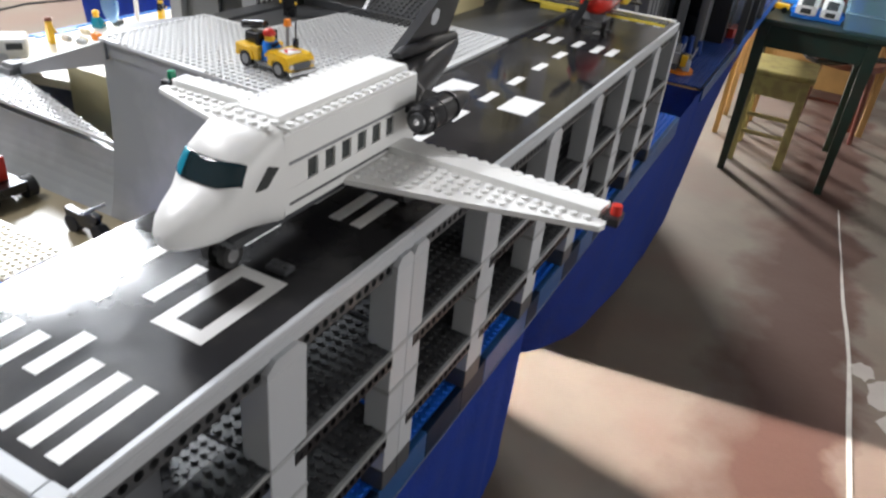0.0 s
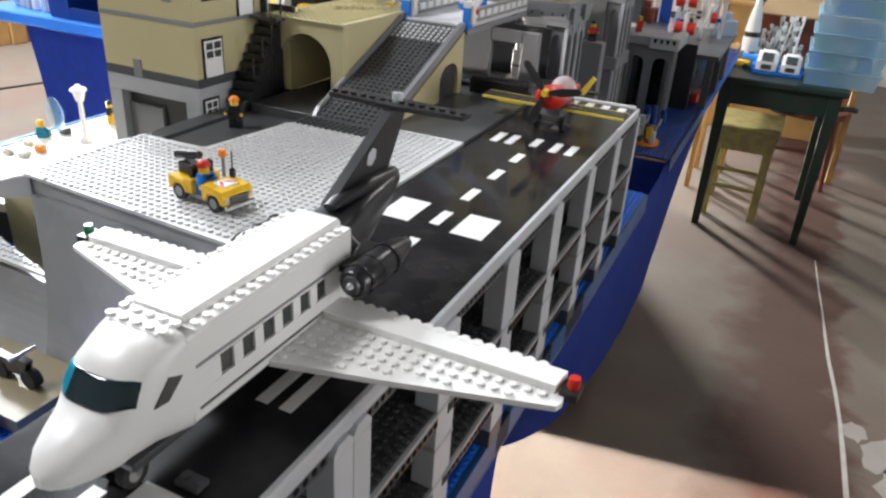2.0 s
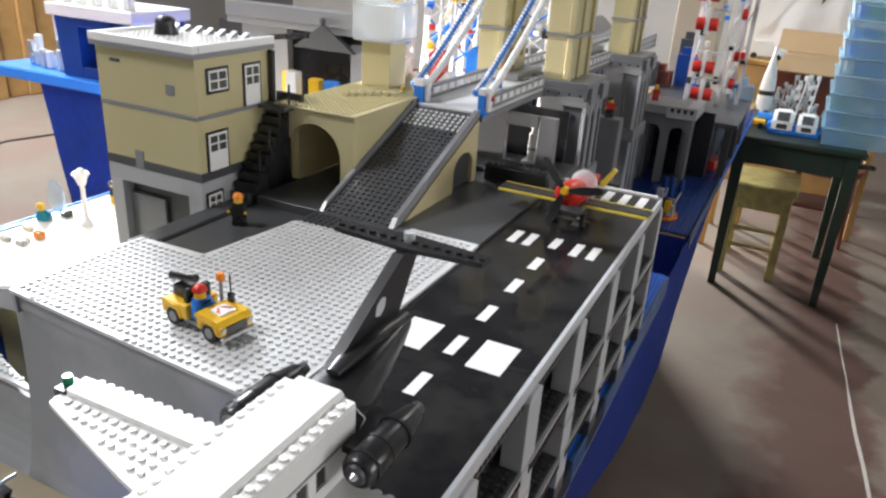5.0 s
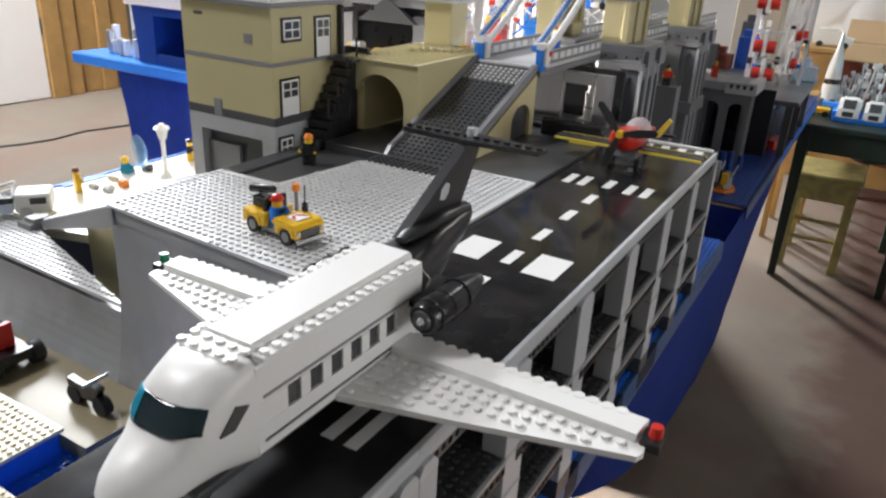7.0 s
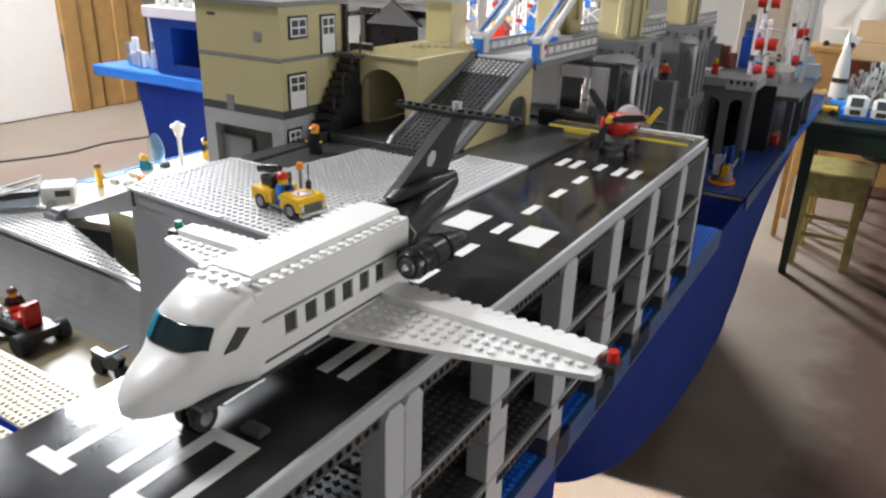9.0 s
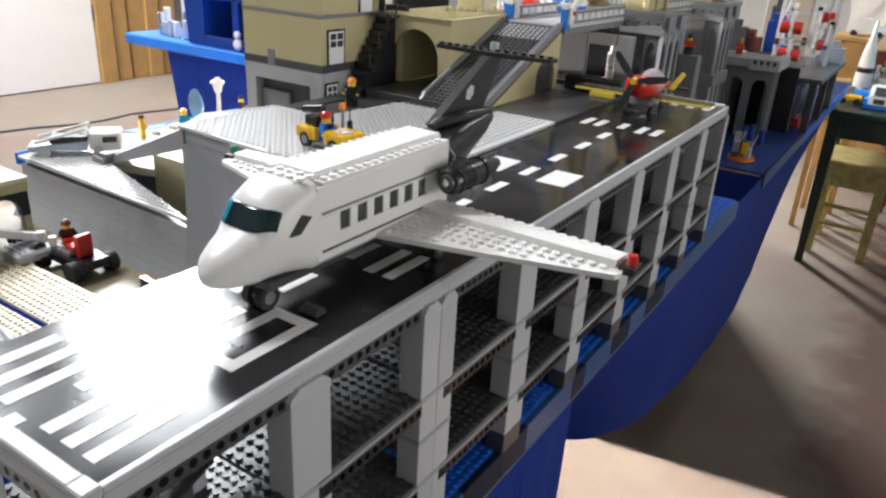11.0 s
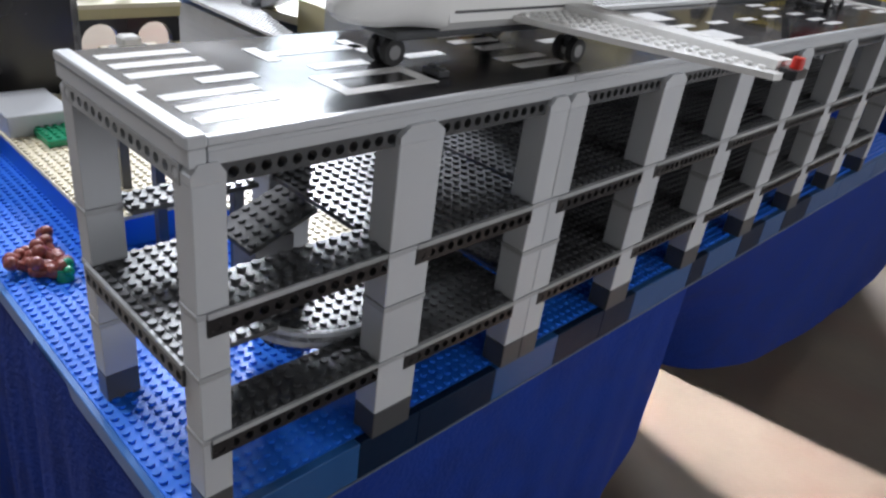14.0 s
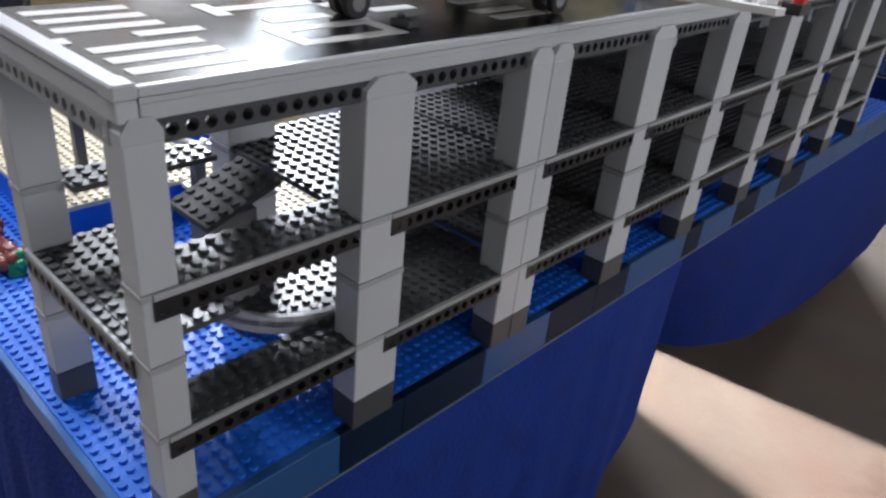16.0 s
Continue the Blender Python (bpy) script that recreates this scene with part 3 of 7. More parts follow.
def flared(pts, z0, z1, out, n=6):
    """A moulded wall that flares out at the foot, over a closed outline."""
    rings = []
    cx, cy = sum(p[0] for p in pts) / len(pts), sum(p[1] for p in pts) / len(pts)
    for j in range(n + 1):
        v = j / n
        k = out * (1 - v) ** 3
        rings.append([(x + k * (1 if x > cx else -1), y + k * (1 if y > cy else -1), z0 + (z1 - z0) * v) for x, y in pts])
    return Geo().skin(rings, smooth=False)


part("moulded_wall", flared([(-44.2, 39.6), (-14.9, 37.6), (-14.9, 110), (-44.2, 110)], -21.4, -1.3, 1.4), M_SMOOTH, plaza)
EDGE_LINE = [(-44.2, 39.3), (-13.78, 37.3), (-13.78, 72.4), (-22.1, 72.4), (-22.1, 66.9), (-34.2, 66.9), (-35.9, 54.2), (-44.2, 54.0)]
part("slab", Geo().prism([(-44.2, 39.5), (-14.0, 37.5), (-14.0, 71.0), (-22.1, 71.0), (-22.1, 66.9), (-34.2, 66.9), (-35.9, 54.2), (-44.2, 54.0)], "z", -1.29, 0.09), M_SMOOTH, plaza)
g = Geo().prism(EDGE_LINE, "z", 0.1, 0.42)
g.studs(-44.0, 37.4, 37, 43, 0.42, keep=lambda x, y: y > 39.6 - (x + 44.2) * 0.067 and (y < 53.8 or (x > -22 and y < 72.2) or (y < 66.7 and x > -35.6 + (y - 54) * 0.134)))
part("studded_top", g, M_PLAZA, plaza, "light grey studded plates")
part("paved_top", Geo().box(-43.2, -13.8, 71.05, 110, -1.29, 0.38, 0.03), M_DGREY, plaza, "smooth dark grey tiles")
part("dark_road", Geo().prism([(-43.2, 54.05), (-35.95, 54.25), (-34.25, 66.9), (-34.25, 71.0), (-43.2, 71.0)], "z", -1.29, -0.7), M_DGREY, plaza, "smooth dark grey road by the house")
part("road_edge", Geo().box(-46.9, -44.3, 54.2, 71, -12, -0.7, 0.05), M_DGREY, plaza, "dark grey block by the house")
part("ramp_apron", Geo().box(-34.15, -22.15, 66.95, 71.0, -1.29, 0.42, 0.03).studs(-33.8, 67.1, 14, 4, 0.42), M_DGREY, plaza, "dark grey studded apron")
part("kerb", Geo().prism([(-43.3, 39.2), (-46.6, 44.6), (-45.0, 50.2), (-43.3, 54.5)], "z", -1.6, 0.45), M_GREY, plaza, "grey kerb")

LOW = -12.0                 # the level of the lower terrace
rampb = thing("grey_ledge", (-64, 45, -21.4), "pale grey studded ledge on a smooth moulded grey wall", "ledge")
LEDGE = [(-45.6, 41.0), (-85.5, 41.8), (-85.5, 50.5), (-73.0, 48.6)]


def inside(px, py, pts):
    s = [((pts[(i + 1) % len(pts)][0] - pts[i][0]) * (py - pts[i][1]) - (pts[(i + 1) % len(pts)][1] - pts[i][1]) * (px - pts[i][0])) for i in range(len(pts))]
    return all(v < -2.0 for v in s)


g = Geo().prism(LEDGE, "z", LOW - 0.4, LOW)
g.studs(-85.4, 41.4, 49, 11, LOW, keep=lambda x, y: inside(x, y, LEDGE))
part("studded_top", g, M_PLAZA, rampb)
foot = [(-45.4, 41.2), (-85.4, 42.0), (-85.4, 50.3), (-73.0, 48.4)]
rows = []
for j in range(9):
    v = j / 8
    k = 3.2 * (1 - v) ** 2.2
    rows.append([(x, y - (k if y < 45 else 0), -21.4 + (LOW - 0.41 + 20.6) * v) for x, y in foot])
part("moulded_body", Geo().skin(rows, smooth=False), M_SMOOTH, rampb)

ter = thing("terrace", (-66, 72, -21.4), "pale raised terrace of sand and cream plates", "terrace")
part("road_edge", Geo().box(-86.9, -86.3, 42, 112, LOW - 1.6, LOW + 0.2, 0.05), M_LBLUE, ter, "bright blue rim")
part("rim_tile", Geo().box(-86.2, -85.0, 60.4, 68, LOW + 0.02, LOW + 0.16, 0.03), M_LBLUE, ter, "bright blue tile")
part("top", Geo().box(-86.2, -52.2, 60.1, 112, LOW - 1.2, LOW, 0.05), mat("cream_plastic", (0.72, 0.69, 0.6), 0.35), ter, "cream plates")
part("top", Geo().prism([(-86.2, 50.7), (-73.0, 48.9), (-60.0, 52.5), (-60.0, 60.0), (-86.2, 60.0)], "z", LOW - 1.2, LOW), M_SAND, ter, "sand plates")
g = Geo()
g.add([(-72.4, 48.7, -12.0), (-44.4, 40.6, -2.6), (-44.4, 42.8, -2.6), (-72.4, 51.2, -12.0), (-72.4, 48.7, -10.9), (-44.4, 40.6, -0.2), (-44.4, 42.8, -0.2), (-72.4, 51.2, -10.9)], [(3, 2, 1, 0), (4, 5, 6, 7), (0, 1, 5, 4), (1, 2, 6, 5), (2, 3, 7, 6), (3, 0, 4, 7)])
part("sloping_kerb", g, M_GREY, ter, "grey kerb rising to the plaza")
g = Geo()
for i in range(34):
    for j in (0.6, 1.4):
        f = (i + 0.5) / 34
        x, y, z = -72.4 + 28 * f, 48.7 - 8.1 * f + j, -10.9 + 10.7 * f
        g.rod((x, y, z), (x, y, z + 0.18), 0.24, n=8)
tagged(part("kerb_studding", g, M_PLAZA, ter), kind="stuff")
part("step_block", Geo().box(-75.4, -72.5, 47.2, 49.4, LOW + 0.02, LOW + 0.9, 0.08).box(-74.6, -72.5, 47.8, 50.2, LOW + 0.9, LOW + 1.5, 0.06), M_GREY, ter)
part("inner_wall", Geo().box(-64, -46.2, 49.5, 50.3, -21.4, -9.0, 0.05), M_TAN, ter, "tan wall in the recess")
part("footing", Geo().box(-86.0, -52.4, 60.2, 111.5, -21.4, LOW - 1.21, 0.05), M_TAN, ter)
part("footing", Geo().box(-86.0, -74.0, 51, 60, -21.4, LOW - 1.21, 0.05), M_GREY, ter)
solo("ground_plate", Geo().box(-86, -38, 29.6, 38.2, -21.2, -19.6, 0.05), mat("olive_tan_plastic", (0.25, 0.21, 0.13), 0.4), (-62, 34, -21.2), "olive tan ground plate below the ledge", "plate")

sp = thing("sand_plate", (-45, 12, -21.4), "pale sand studded plate on low bricks beside the runway", "plate")
part("plate", Geo().box(-62, -29.2, 6.6, 21.8, -18.6, -18.2, 0.05).studs(-62, 6.6, 41, 19, -18.2), M_SAND, sp)
part("footing", Geo().box(-61.5, -29.6, 7, 21.4, -21.4, -18.6, 0.05), M_BLUE, sp)
sp = thing("sand_plate", (-54, 26, -21.4), "bright sand studded plate on blue bricks below the ledge", "plate")
part("plate", Geo().box(-72, -40.6, 22.6, 29.4, -18.6, -18.2, 0.05).studs(-72, 22.6, 39, 8, -18.2), M_SAND, sp)
part("footing", Geo().box(-71.5, -41, 23, 29, -21.4, -18.6, 0.05), M_BLUE, sp)

sp = thing("sand_plate", (-22, 23, -21.4), "sand studded plate on blue bricks beneath the runway", "plate")
part("plate", Geo().box(-28.8, -15.4, 17, 30, -18.6, -18.2, 0.05).studs(-28.8, 17.2, 16, 16, -18.2), M_SAND, sp)
part("footing", Geo().box(-28.5, -15.8, 17.4, 29.6, -21.4, -18.6, 0.05), M_BLUE, sp)
tk = thing("toy_track", (-26, 10.5, -21.4), "curved grey toy-brick track on slim posts", "track")
for off in (0.0, 2.6):
    line = [(x * 1.0, 9.4 + off + 0.02 * (x + 28) ** 2, -9.8) for x in range(-36, -15)]
    g = Geo()
    for p, q in zip(line, line[1:]):
        g.rod(p, q, 0.28, n=6)
    part("rail", g, M_LGREY, tk, "light grey rail")
for i in range(6):
    x = -35 + i * 3.6
    y = 9.4 + 0.02 * (x + 28) ** 2
    part("sleeper", Geo().box(x - 0.8, x + 0.8, y - 0.2, y + 2.8, -10.5, -10.1, 0.03).studs(x - 0.8, y, 2, 3, -10.1), M_LGREY, tk)
for x, y in ((-34.5, 11.4), (-26, 10.6), (-18, 12.8)):
    part("post", Geo().box(x - 0.4, x + 0.4, y - 0.4, y + 0.4, -21.4, -10.5, 0.04), M_DGREY, tk)

# ---- the jet ----
CX = -6.4
jet = thing("toy_jet", (CX, 24, 0), "white toy-brick passenger jet with a black tail standing on the runway", "aeroplane")


def ring(y, hw, z0, z1, n=28, p=3.2):
    out = []
    for i in range(n):
        t = 2 * math.pi * i / n
        c, s = math.cos(t), math.sin(t)
        out.append((CX + hw * math.copysign(abs(c) ** (2 / p), c), y, (z0 + z1) / 2 + (z1 - z0) / 2 * math.copysign(abs(s) ** (2 / p), s)))
    return out


NOSE = [(11.4, 0.25, 3.0, 3.6, 2.0), (11.65, 0.75, 2.75, 4.1, 2.1), (12.2, 1.2, 2.5, 4.6, 2.3), (13.0, 1.6, 2.35, 5.0, 2.4), (13.9, 1.9, 2.25, 5.45, 2.5), (14.15, 1.98, 2.22, 5.7, 2.5), (14.8, 2.15, 2.2, 6.75, 2.5), (15.3, 2.25, 2.2, 7.28, 2.6), (16.2, 2.34, 2.2, 7.7, 2.9), (17.0, 2.39, 2.2, 7.82, 4.0), (18.1, 2.385, 2.2, 7.8, 8.0)]
part("nose", Geo().skin([ring(y, w, a, b, 36, p) for y, w, a, b, p in NOSE]), M_WHITE, jet, "smooth white nose cone")


def pane(pts, t=0.05):
    """A thin pane over a ring of outline points, set proud of the hull."""
    c = sum((Vector(p) for p in pts), Vector()) / len(pts)
    n = (Vector(pts[1]) - Vector(pts[0])).cross(Vector(pts[2]) - Vector(pts[0])).normalized()
    if n.dot(c - Vector((CX, 17, 4.5))) < 0:
        n = -n
    k = len(pts)
    vs = [Vector(p) - n * t for p in pts] + [Vector(p) + n * t for p in pts]
    return vs, [tuple(range(k)), tuple(range(k, 2 * k))] + [(i, (i + 1) % k, k + (i + 1) % k, k + i) for i in range(k)]


def on_nose(y, t, out):
    """A point on the nose at a station and an angle, a little proud of it."""
    for (y0, w0, a0, b0, p0), (y1, w1, a1, b1, p1) in zip(NOSE, NOSE[1:]):
        if y0 <= y <= y1:
            k = (y - y0) / (y1 - y0)
            w, a, b, p = w0 + (w1 - w0) * k, a0 + (a1 - a0) * k, b0 + (b1 - b0) * k, p0 + (p1 - p0) * k
    c, d = math.cos(t), math.sin(t)
    q = Vector((CX + w * math.copysign(abs(c) ** (2 / p), c), y, (a + b) / 2 + (b - a) / 2 * math.copysign(abs(d) ** (2 / p), d)))
    return q + Vector((c * 0.7, -0.5, d * 0.7)) * out


rows = []
for i in range(25):
    f = -1 + 2 * i / 24
    low, high = (13.98 + 0.95 * abs(f) ** 2.2, radians(90 - 70 * f)), (14.78 + 0.75 * abs(f) ** 2.2, radians(90 - 55 * f))
    line = [on_nose(low[0] + (high[0] - low[0]) * k / 6, low[1] + (high[1] - low[1]) * k / 6, 0.07) for k in range(7)]
    rows.append(line + [q + Vector((0, 0.14, -0.06)) for q in reversed(line)])
g = Geo().skin(rows[7:])
part("windscreen", g, M_SHIELD, jet, "smoked blue windscreen")
# left third of the same windscreen, coloured brighter for light through it
part("side_pane", Geo().skin(rows[:8]), M_TEAL, jet, "left of the windscreen, coloured teal for the light in it")
for s in (1, -1):
    part("cockpit_window", Geo().add(*pane([(CX + s * 2.36, 15.75, 5.05), (CX + s * 2.4, 16.55, 5.0), (CX + s * 2.41, 17.5, 5.85), (CX + s * 2.38, 16.75, 6.15)])), M_GLASS, jet)
# hull sides with window openings
WIN = [20.05 + 1.65 * i for i in range(6)]
part("lower_hull", Geo().prism([(CX - 1.7, 2.1), (CX + 1.7, 2.1), (CX + 2.38, 2.7), (CX + 2.38, 4.2), (CX - 2.38, 4.2), (CX - 2.38, 2.7)], "y", 18.0, 32.0), M_WHITE, jet)
for s in (1, -1):
    x0, x1 = CX + s * 2.38, CX + s * 2.0
    ys = [18.0] + [v for y in WIN for v in (y, y + 0.95)] + [32.0]
    for i in range(0, len(ys), 2):
        part("window_post", Geo().box(x0, x1, ys[i], ys[i + 1], 4.2, 5.4, 0.02), M_WHITE, jet)
    for y in WIN:
        part("window", Geo().box(CX + s * 2.22, CX + s * 2.1, y, y + 0.95, 4.2, 5.4, 0.0), M_GLASS, jet)
    part("stripe", Geo().box(CX + s * 2.3, CX + s * 2.41, 18.4, 31.6, 5.62, 5.8, 0.0), M_GREY, jet, "grey trim stripe")
    part("stripe", Geo().box(CX + s * 2.3, CX + s * 2.41, 18.4, 29.0, 3.2, 3.36, 0.0), M_DGREY, jet, "dark trim stripe")
part("cabin", Geo().box(CX - 2.0, CX + 2.0, 18.1, 31.9, 4.21, 5.4, 0), M_DGREY, jet, "dark cabin filling")
part("upper_hull", Geo().box(CX - 2.38, CX + 2.38, 18.0, 32.0, 5.4, 7.4, 0.06).box(CX - 2.36, CX + 2.36, 18.6, 31.95, 7.4, 7.62, 0.03).studs(CX - 2.4, 18.6, 1, 16, 7.62).studs(CX + 1.6, 18.6, 1, 16, 7.62), M_WHITE, jet)
part("roof", Geo().prism([(CX - 1.58, 7.4), (CX + 1.58, 7.4), (CX + 1.58, 7.8), (CX + 1.4, 8.0), (CX - 1.4, 8.0), (CX - 1.58, 7.8)], "y", 18.75, 32.0), M_WHITE, jet, "smooth white roof tiles")
part("roof_plate", Geo().box(CX - 1.5, CX + 1.5, 17.1, 18.7, 7.5, 7.87, 0.1).studs(CX - 2.0, 17.05, 5, 2, 7.84), M_WHITE, jet, "white studded plate")
part("belly", Geo().box(CX - 1.6, CX + 1.6, 14.8, 31.5, 1.65, 2.15, 0.1), M_DGREY, jet, "dark grey belly plate")
part("door_frame", Geo().rod((CX + 1.6, 32.05, 7.6), (CX + 2.7, 32.4, 6.4), 0.06, n=6).rod((CX + 2.7, 32.4, 6.4), (CX + 2.4, 31.9, 5.2), 0.06, n=6), M_CHROME, jet, "thin grey bar")
for s in (1, -1):
    def wx(d):
        return CX + s * d
    w = part("wing", Geo().prism([(wx(2.4), 23.6), (wx(8.6), 25.2), (wx(17.4), 27.75), (wx(17.6), 28.3), (wx(17.2), 30.3), (wx(2.4), 30.7)], "z", 2.55, 2.9), M_WHITE, jet)
    g = Geo()
    for i in range(18):
        for j in range(6):
            x, y = 2.4 + (i + 0.5) * 0.8, 23.9 + (j + 0.5) * 0.8
            front = 23.75 + (x - 2.4) * 0.275
            if y - 0.3 > front and y < 28.6:
                xx = wx(x)
                g.rod((xx, y, 2.9), (xx, y, 3.08), 0.24, n=8)
    tagged(part("studding", g, M_WHITE, w), kind="stuff")
    part("wing_tile", Geo().prism([(wx(2.4), 28.75), (wx(17.0), 28.75), (wx(17.2), 30.35), (wx(2.4), 30.75)], "z", 2.92, 3.42), M_WHITE, w, "smooth raised white tile")
    g = Geo()
    for i in range(17):
        g.rod((wx(3.0 + i * 0.8), 30.62 - 0.02 * i, 3.0), (wx(3.0 + i * 0.8), 30.62 - 0.02 * i, 3.44), 0.33, n=10)
    part("scalloped_edge", g, M_WHITE, w)
    tip = part("tip_block", Geo().box(wx(17.2), wx(18.2), 28.7, 30.2, 2.6, 3.15, 0.05), M_BLACK, w, "black wing tip")
    part("tip_light", Geo().rod((wx(17.8), 29.5, 3.1), (wx(17.8), 29.5, 3.75), 0.36, 0.32, 10), M_RED if s > 0 else M_GREEN, tip, "red tip light" if s > 0 else "green tip light")
# tail
part("tail_cone", Geo().skin([ring(y, w, a, b, 24, 3) for y, w, a, b in ((32.0, 2.2, 3.0, 7.5), (34.0, 1.9, 3.6, 7.7), (37.0, 1.35, 4.9, 7.9), (40.0, 0.9, 6.2, 7.95), (41.6, 0.5, 7.0, 7.9))]), M_BLACK, jet, "black tail cone")
fin = part("fin", Geo().prism([(33.4, 7.9), (40.6, 7.9), (43.5, 12.3), (41.2, 12.3)], "x", CX - 0.85, CX - 0.1), M_BLACK, jet, "black swept fin")
part("fin_root", Geo().skin([ring(y, w, a, b, 16, 2.6) for y, w, a, b in ((33.2, 0.45, 7.8, 8.15), (34.5, 0.62, 7.7, 8.5), (38, 0.66, 7.7, 8.6), (41.4, 0.5, 7.6, 8.3))]), M_BLACK, jet)
for s in (1, -1):
    x = CX - 0.475 + s * 0.395
    part("emblem", Geo().prism([(37.9, 9.35), (38.5, 9.2), (39.0, 9.6), (39.1, 10.2), (38.6, 10.4), (38.0, 10.05)], "x", x - 0.02, x + 0.02), M_LGREY, fin, "pale shield shape")
tp = part("tailplane", Geo().prism([(CX - 0.5, 41.6), (CX + 4.9, 42.1), (CX + 5.0, 43.4), (CX - 0.5, 43.9), (CX - 6.0, 43.4), (CX - 5.9, 42.1)], "z", 12.3, 12.62).studs(CX - 6.1, 42.2, 14, 1, 12.62), M_BLACK, jet, "black studded tailplane")
part("top_light", Geo().rod((CX - 0.5, 42.7, 12.62), (CX - 0.5, 42.7, 13.3), 0.4, n=10), M_CLEAR, tp, "clear round brick")
for s in (1, -1):
    x = CX + s * 4.1
    e1 = part("engine", Geo().skin([[(x + r * math.cos(a * 0.393), y, 5.4 + r * math.sin(a * 0.393)) for a in range(16)] for y, r in ((29.3, 0.82), (29.5, 0.98), (31.5, 1.02), (33.6, 0.95), (35.4, 0.62))]), M_BLACK, jet, "black tail engine")
    part("intake", Geo().rod((x, 29.28, 5.4), (x, 29.1, 5.4), 0.62, 0.55, 14), M_DGREY, e1, "grey intake disc")
    part("spinner", Geo().rod((x, 29.1, 5.4), (x, 28.8, 5.4), 0.26, 0.1, 10), M_CHROME, e1)
    for y in (29.9, 31.4, 33.2):
        part("cowl_ring", Geo().rod((x, y, 5.4), (x, y + 0.22, 5.4), 1.06, n=18), M_BLACK, e1, "black ring")
    part("exhaust", Geo().rod((x, 35.3, 5.4), (x, 36.1, 5.4), 0.5, 0.42, 12), M_DGREY, e1)
    part("pylon", Geo().box(CX + s * 1.6, CX + s * 3.4, 30.6, 34.6, 5.2, 5.7, 0.05), M_BLACK, e1)


def wheel(parent, c, r, w, name="wheel"):
    x, y, z = c
    t = part(name, Geo().rod((x - w / 2, y, z), (x + w / 2, y, z), r, n=18), M_RUBBER, parent, "black tyre")
    part("rim", Geo().rod((x - w / 2 - 0.02, y, z), (x + w / 2 + 0.02, y, z), r * 0.55, n=12), M_CHROME, t, "grey rim")
    return t


for x, y in ((CX, 15.5), (CX + 3.6, 28.4), (CX - 3.6, 28.4)):
    part("gear_leg", Geo().box(x - 0.3, x + 0.3, y - 0.4, y + 0.4, 0.9, 2.6, 0.04), M_BLACK, jet)
    wheel(jet, (x - 0.55, y, 0.8), 0.78, 0.5)
    wheel(jet, (x + 0.55, y, 0.8), 0.78, 0.5)

jet.location = at(CX + 0.15, 24.25, 0)

# ---- toy figures: one plain shape each ----


def figure(base, turn, label, legs, torso, hat, seated=False, skin=M_YELLOW):
    x, y, z = base
    g = Geo()
    h = z
    if seated:
        g.slot = 0
        g.box(x - 0.75, x + 0.75, y - 1.4, y + 0.4, h, h + 0.7, 0.06)
        h += 0.5
    else:
        g.slot = 0
        g.box(x - 0.75, x - 0.04, y - 0.4, y + 0.4, h, h + 1.25, 0.06).box(x + 0.04, x + 0.75, y - 0.4, y + 0.4, h, h + 1.25, 0.06)
        g.box(x - 0.75, x + 0.75, y - 0.4, y + 0.4, h + 1.2, h + 1.5, 0.05)
        h += 1.5
    g.slot = 1
    g.prism([(x - 0.78, h), (x + 0.78, h), (x + 0.5, h + 1.25), (x - 0.5, h + 1.25)], "y", y - 0.4, y + 0.4)
    for s in (1, -1):
        g.rod((x + s * 0.62, y, h + 1.1), (x + s * 0.95, y - 0.5, h + 0.35), 0.24, 0.22, 8)
    g.slot = 2
    for s in (1, -1):
        g.ball((x + s * 0.98, y - 0.62, h + 0.25), 0.2, 6, 4)
    g.rod((x, y, h + 1.25), (x, y, h + 2.05), 0.48, 0.46, 14)
    g.slot = 3
    g.ball((x, y, h + 1.98), 0.58, 12, 6, sz=0.75)
    g.rod((x, y, h + 1.85), (x, y, h + 1.98), 0.62, 0.6, 14)
    ob = solo("toy_figure", g, [legs, torso, skin, hat], base, label, "toy figure")
    return turned(ob, turn)


# ---- yellow buggy on the plaza ----
bg = thing("toy_service_car", (-25.2, 43.4, 0.6), "yellow toy-brick airport service car parked on the plaza", "toy car")
bx, by = -25.2, 43.4
part("chassis", Geo().box(bx - 3.4, bx + 3.3, by - 1.3, by + 1.3, 1.05, 1.45, 0.04), M_GREY, bg)
part("rear_body", Geo().box(bx - 3.7, bx - 0.6, by - 1.62, by + 1.62, 1.5, 2.6, 0.08).box(bx - 1.6, bx - 0.6, by - 1.62, by + 1.62, 2.6, 2.75, 0.04), M_YELLOW, bg)
part("bonnet", Geo().prism([(bx + 0.7, 1.45), (bx + 3.4, 1.45), (bx + 3.4, 2.3), (bx + 3.1, 2.6), (bx + 0.7, 2.75)], "y", by - 1.62, by + 1.62), M_YELLOW, bg)
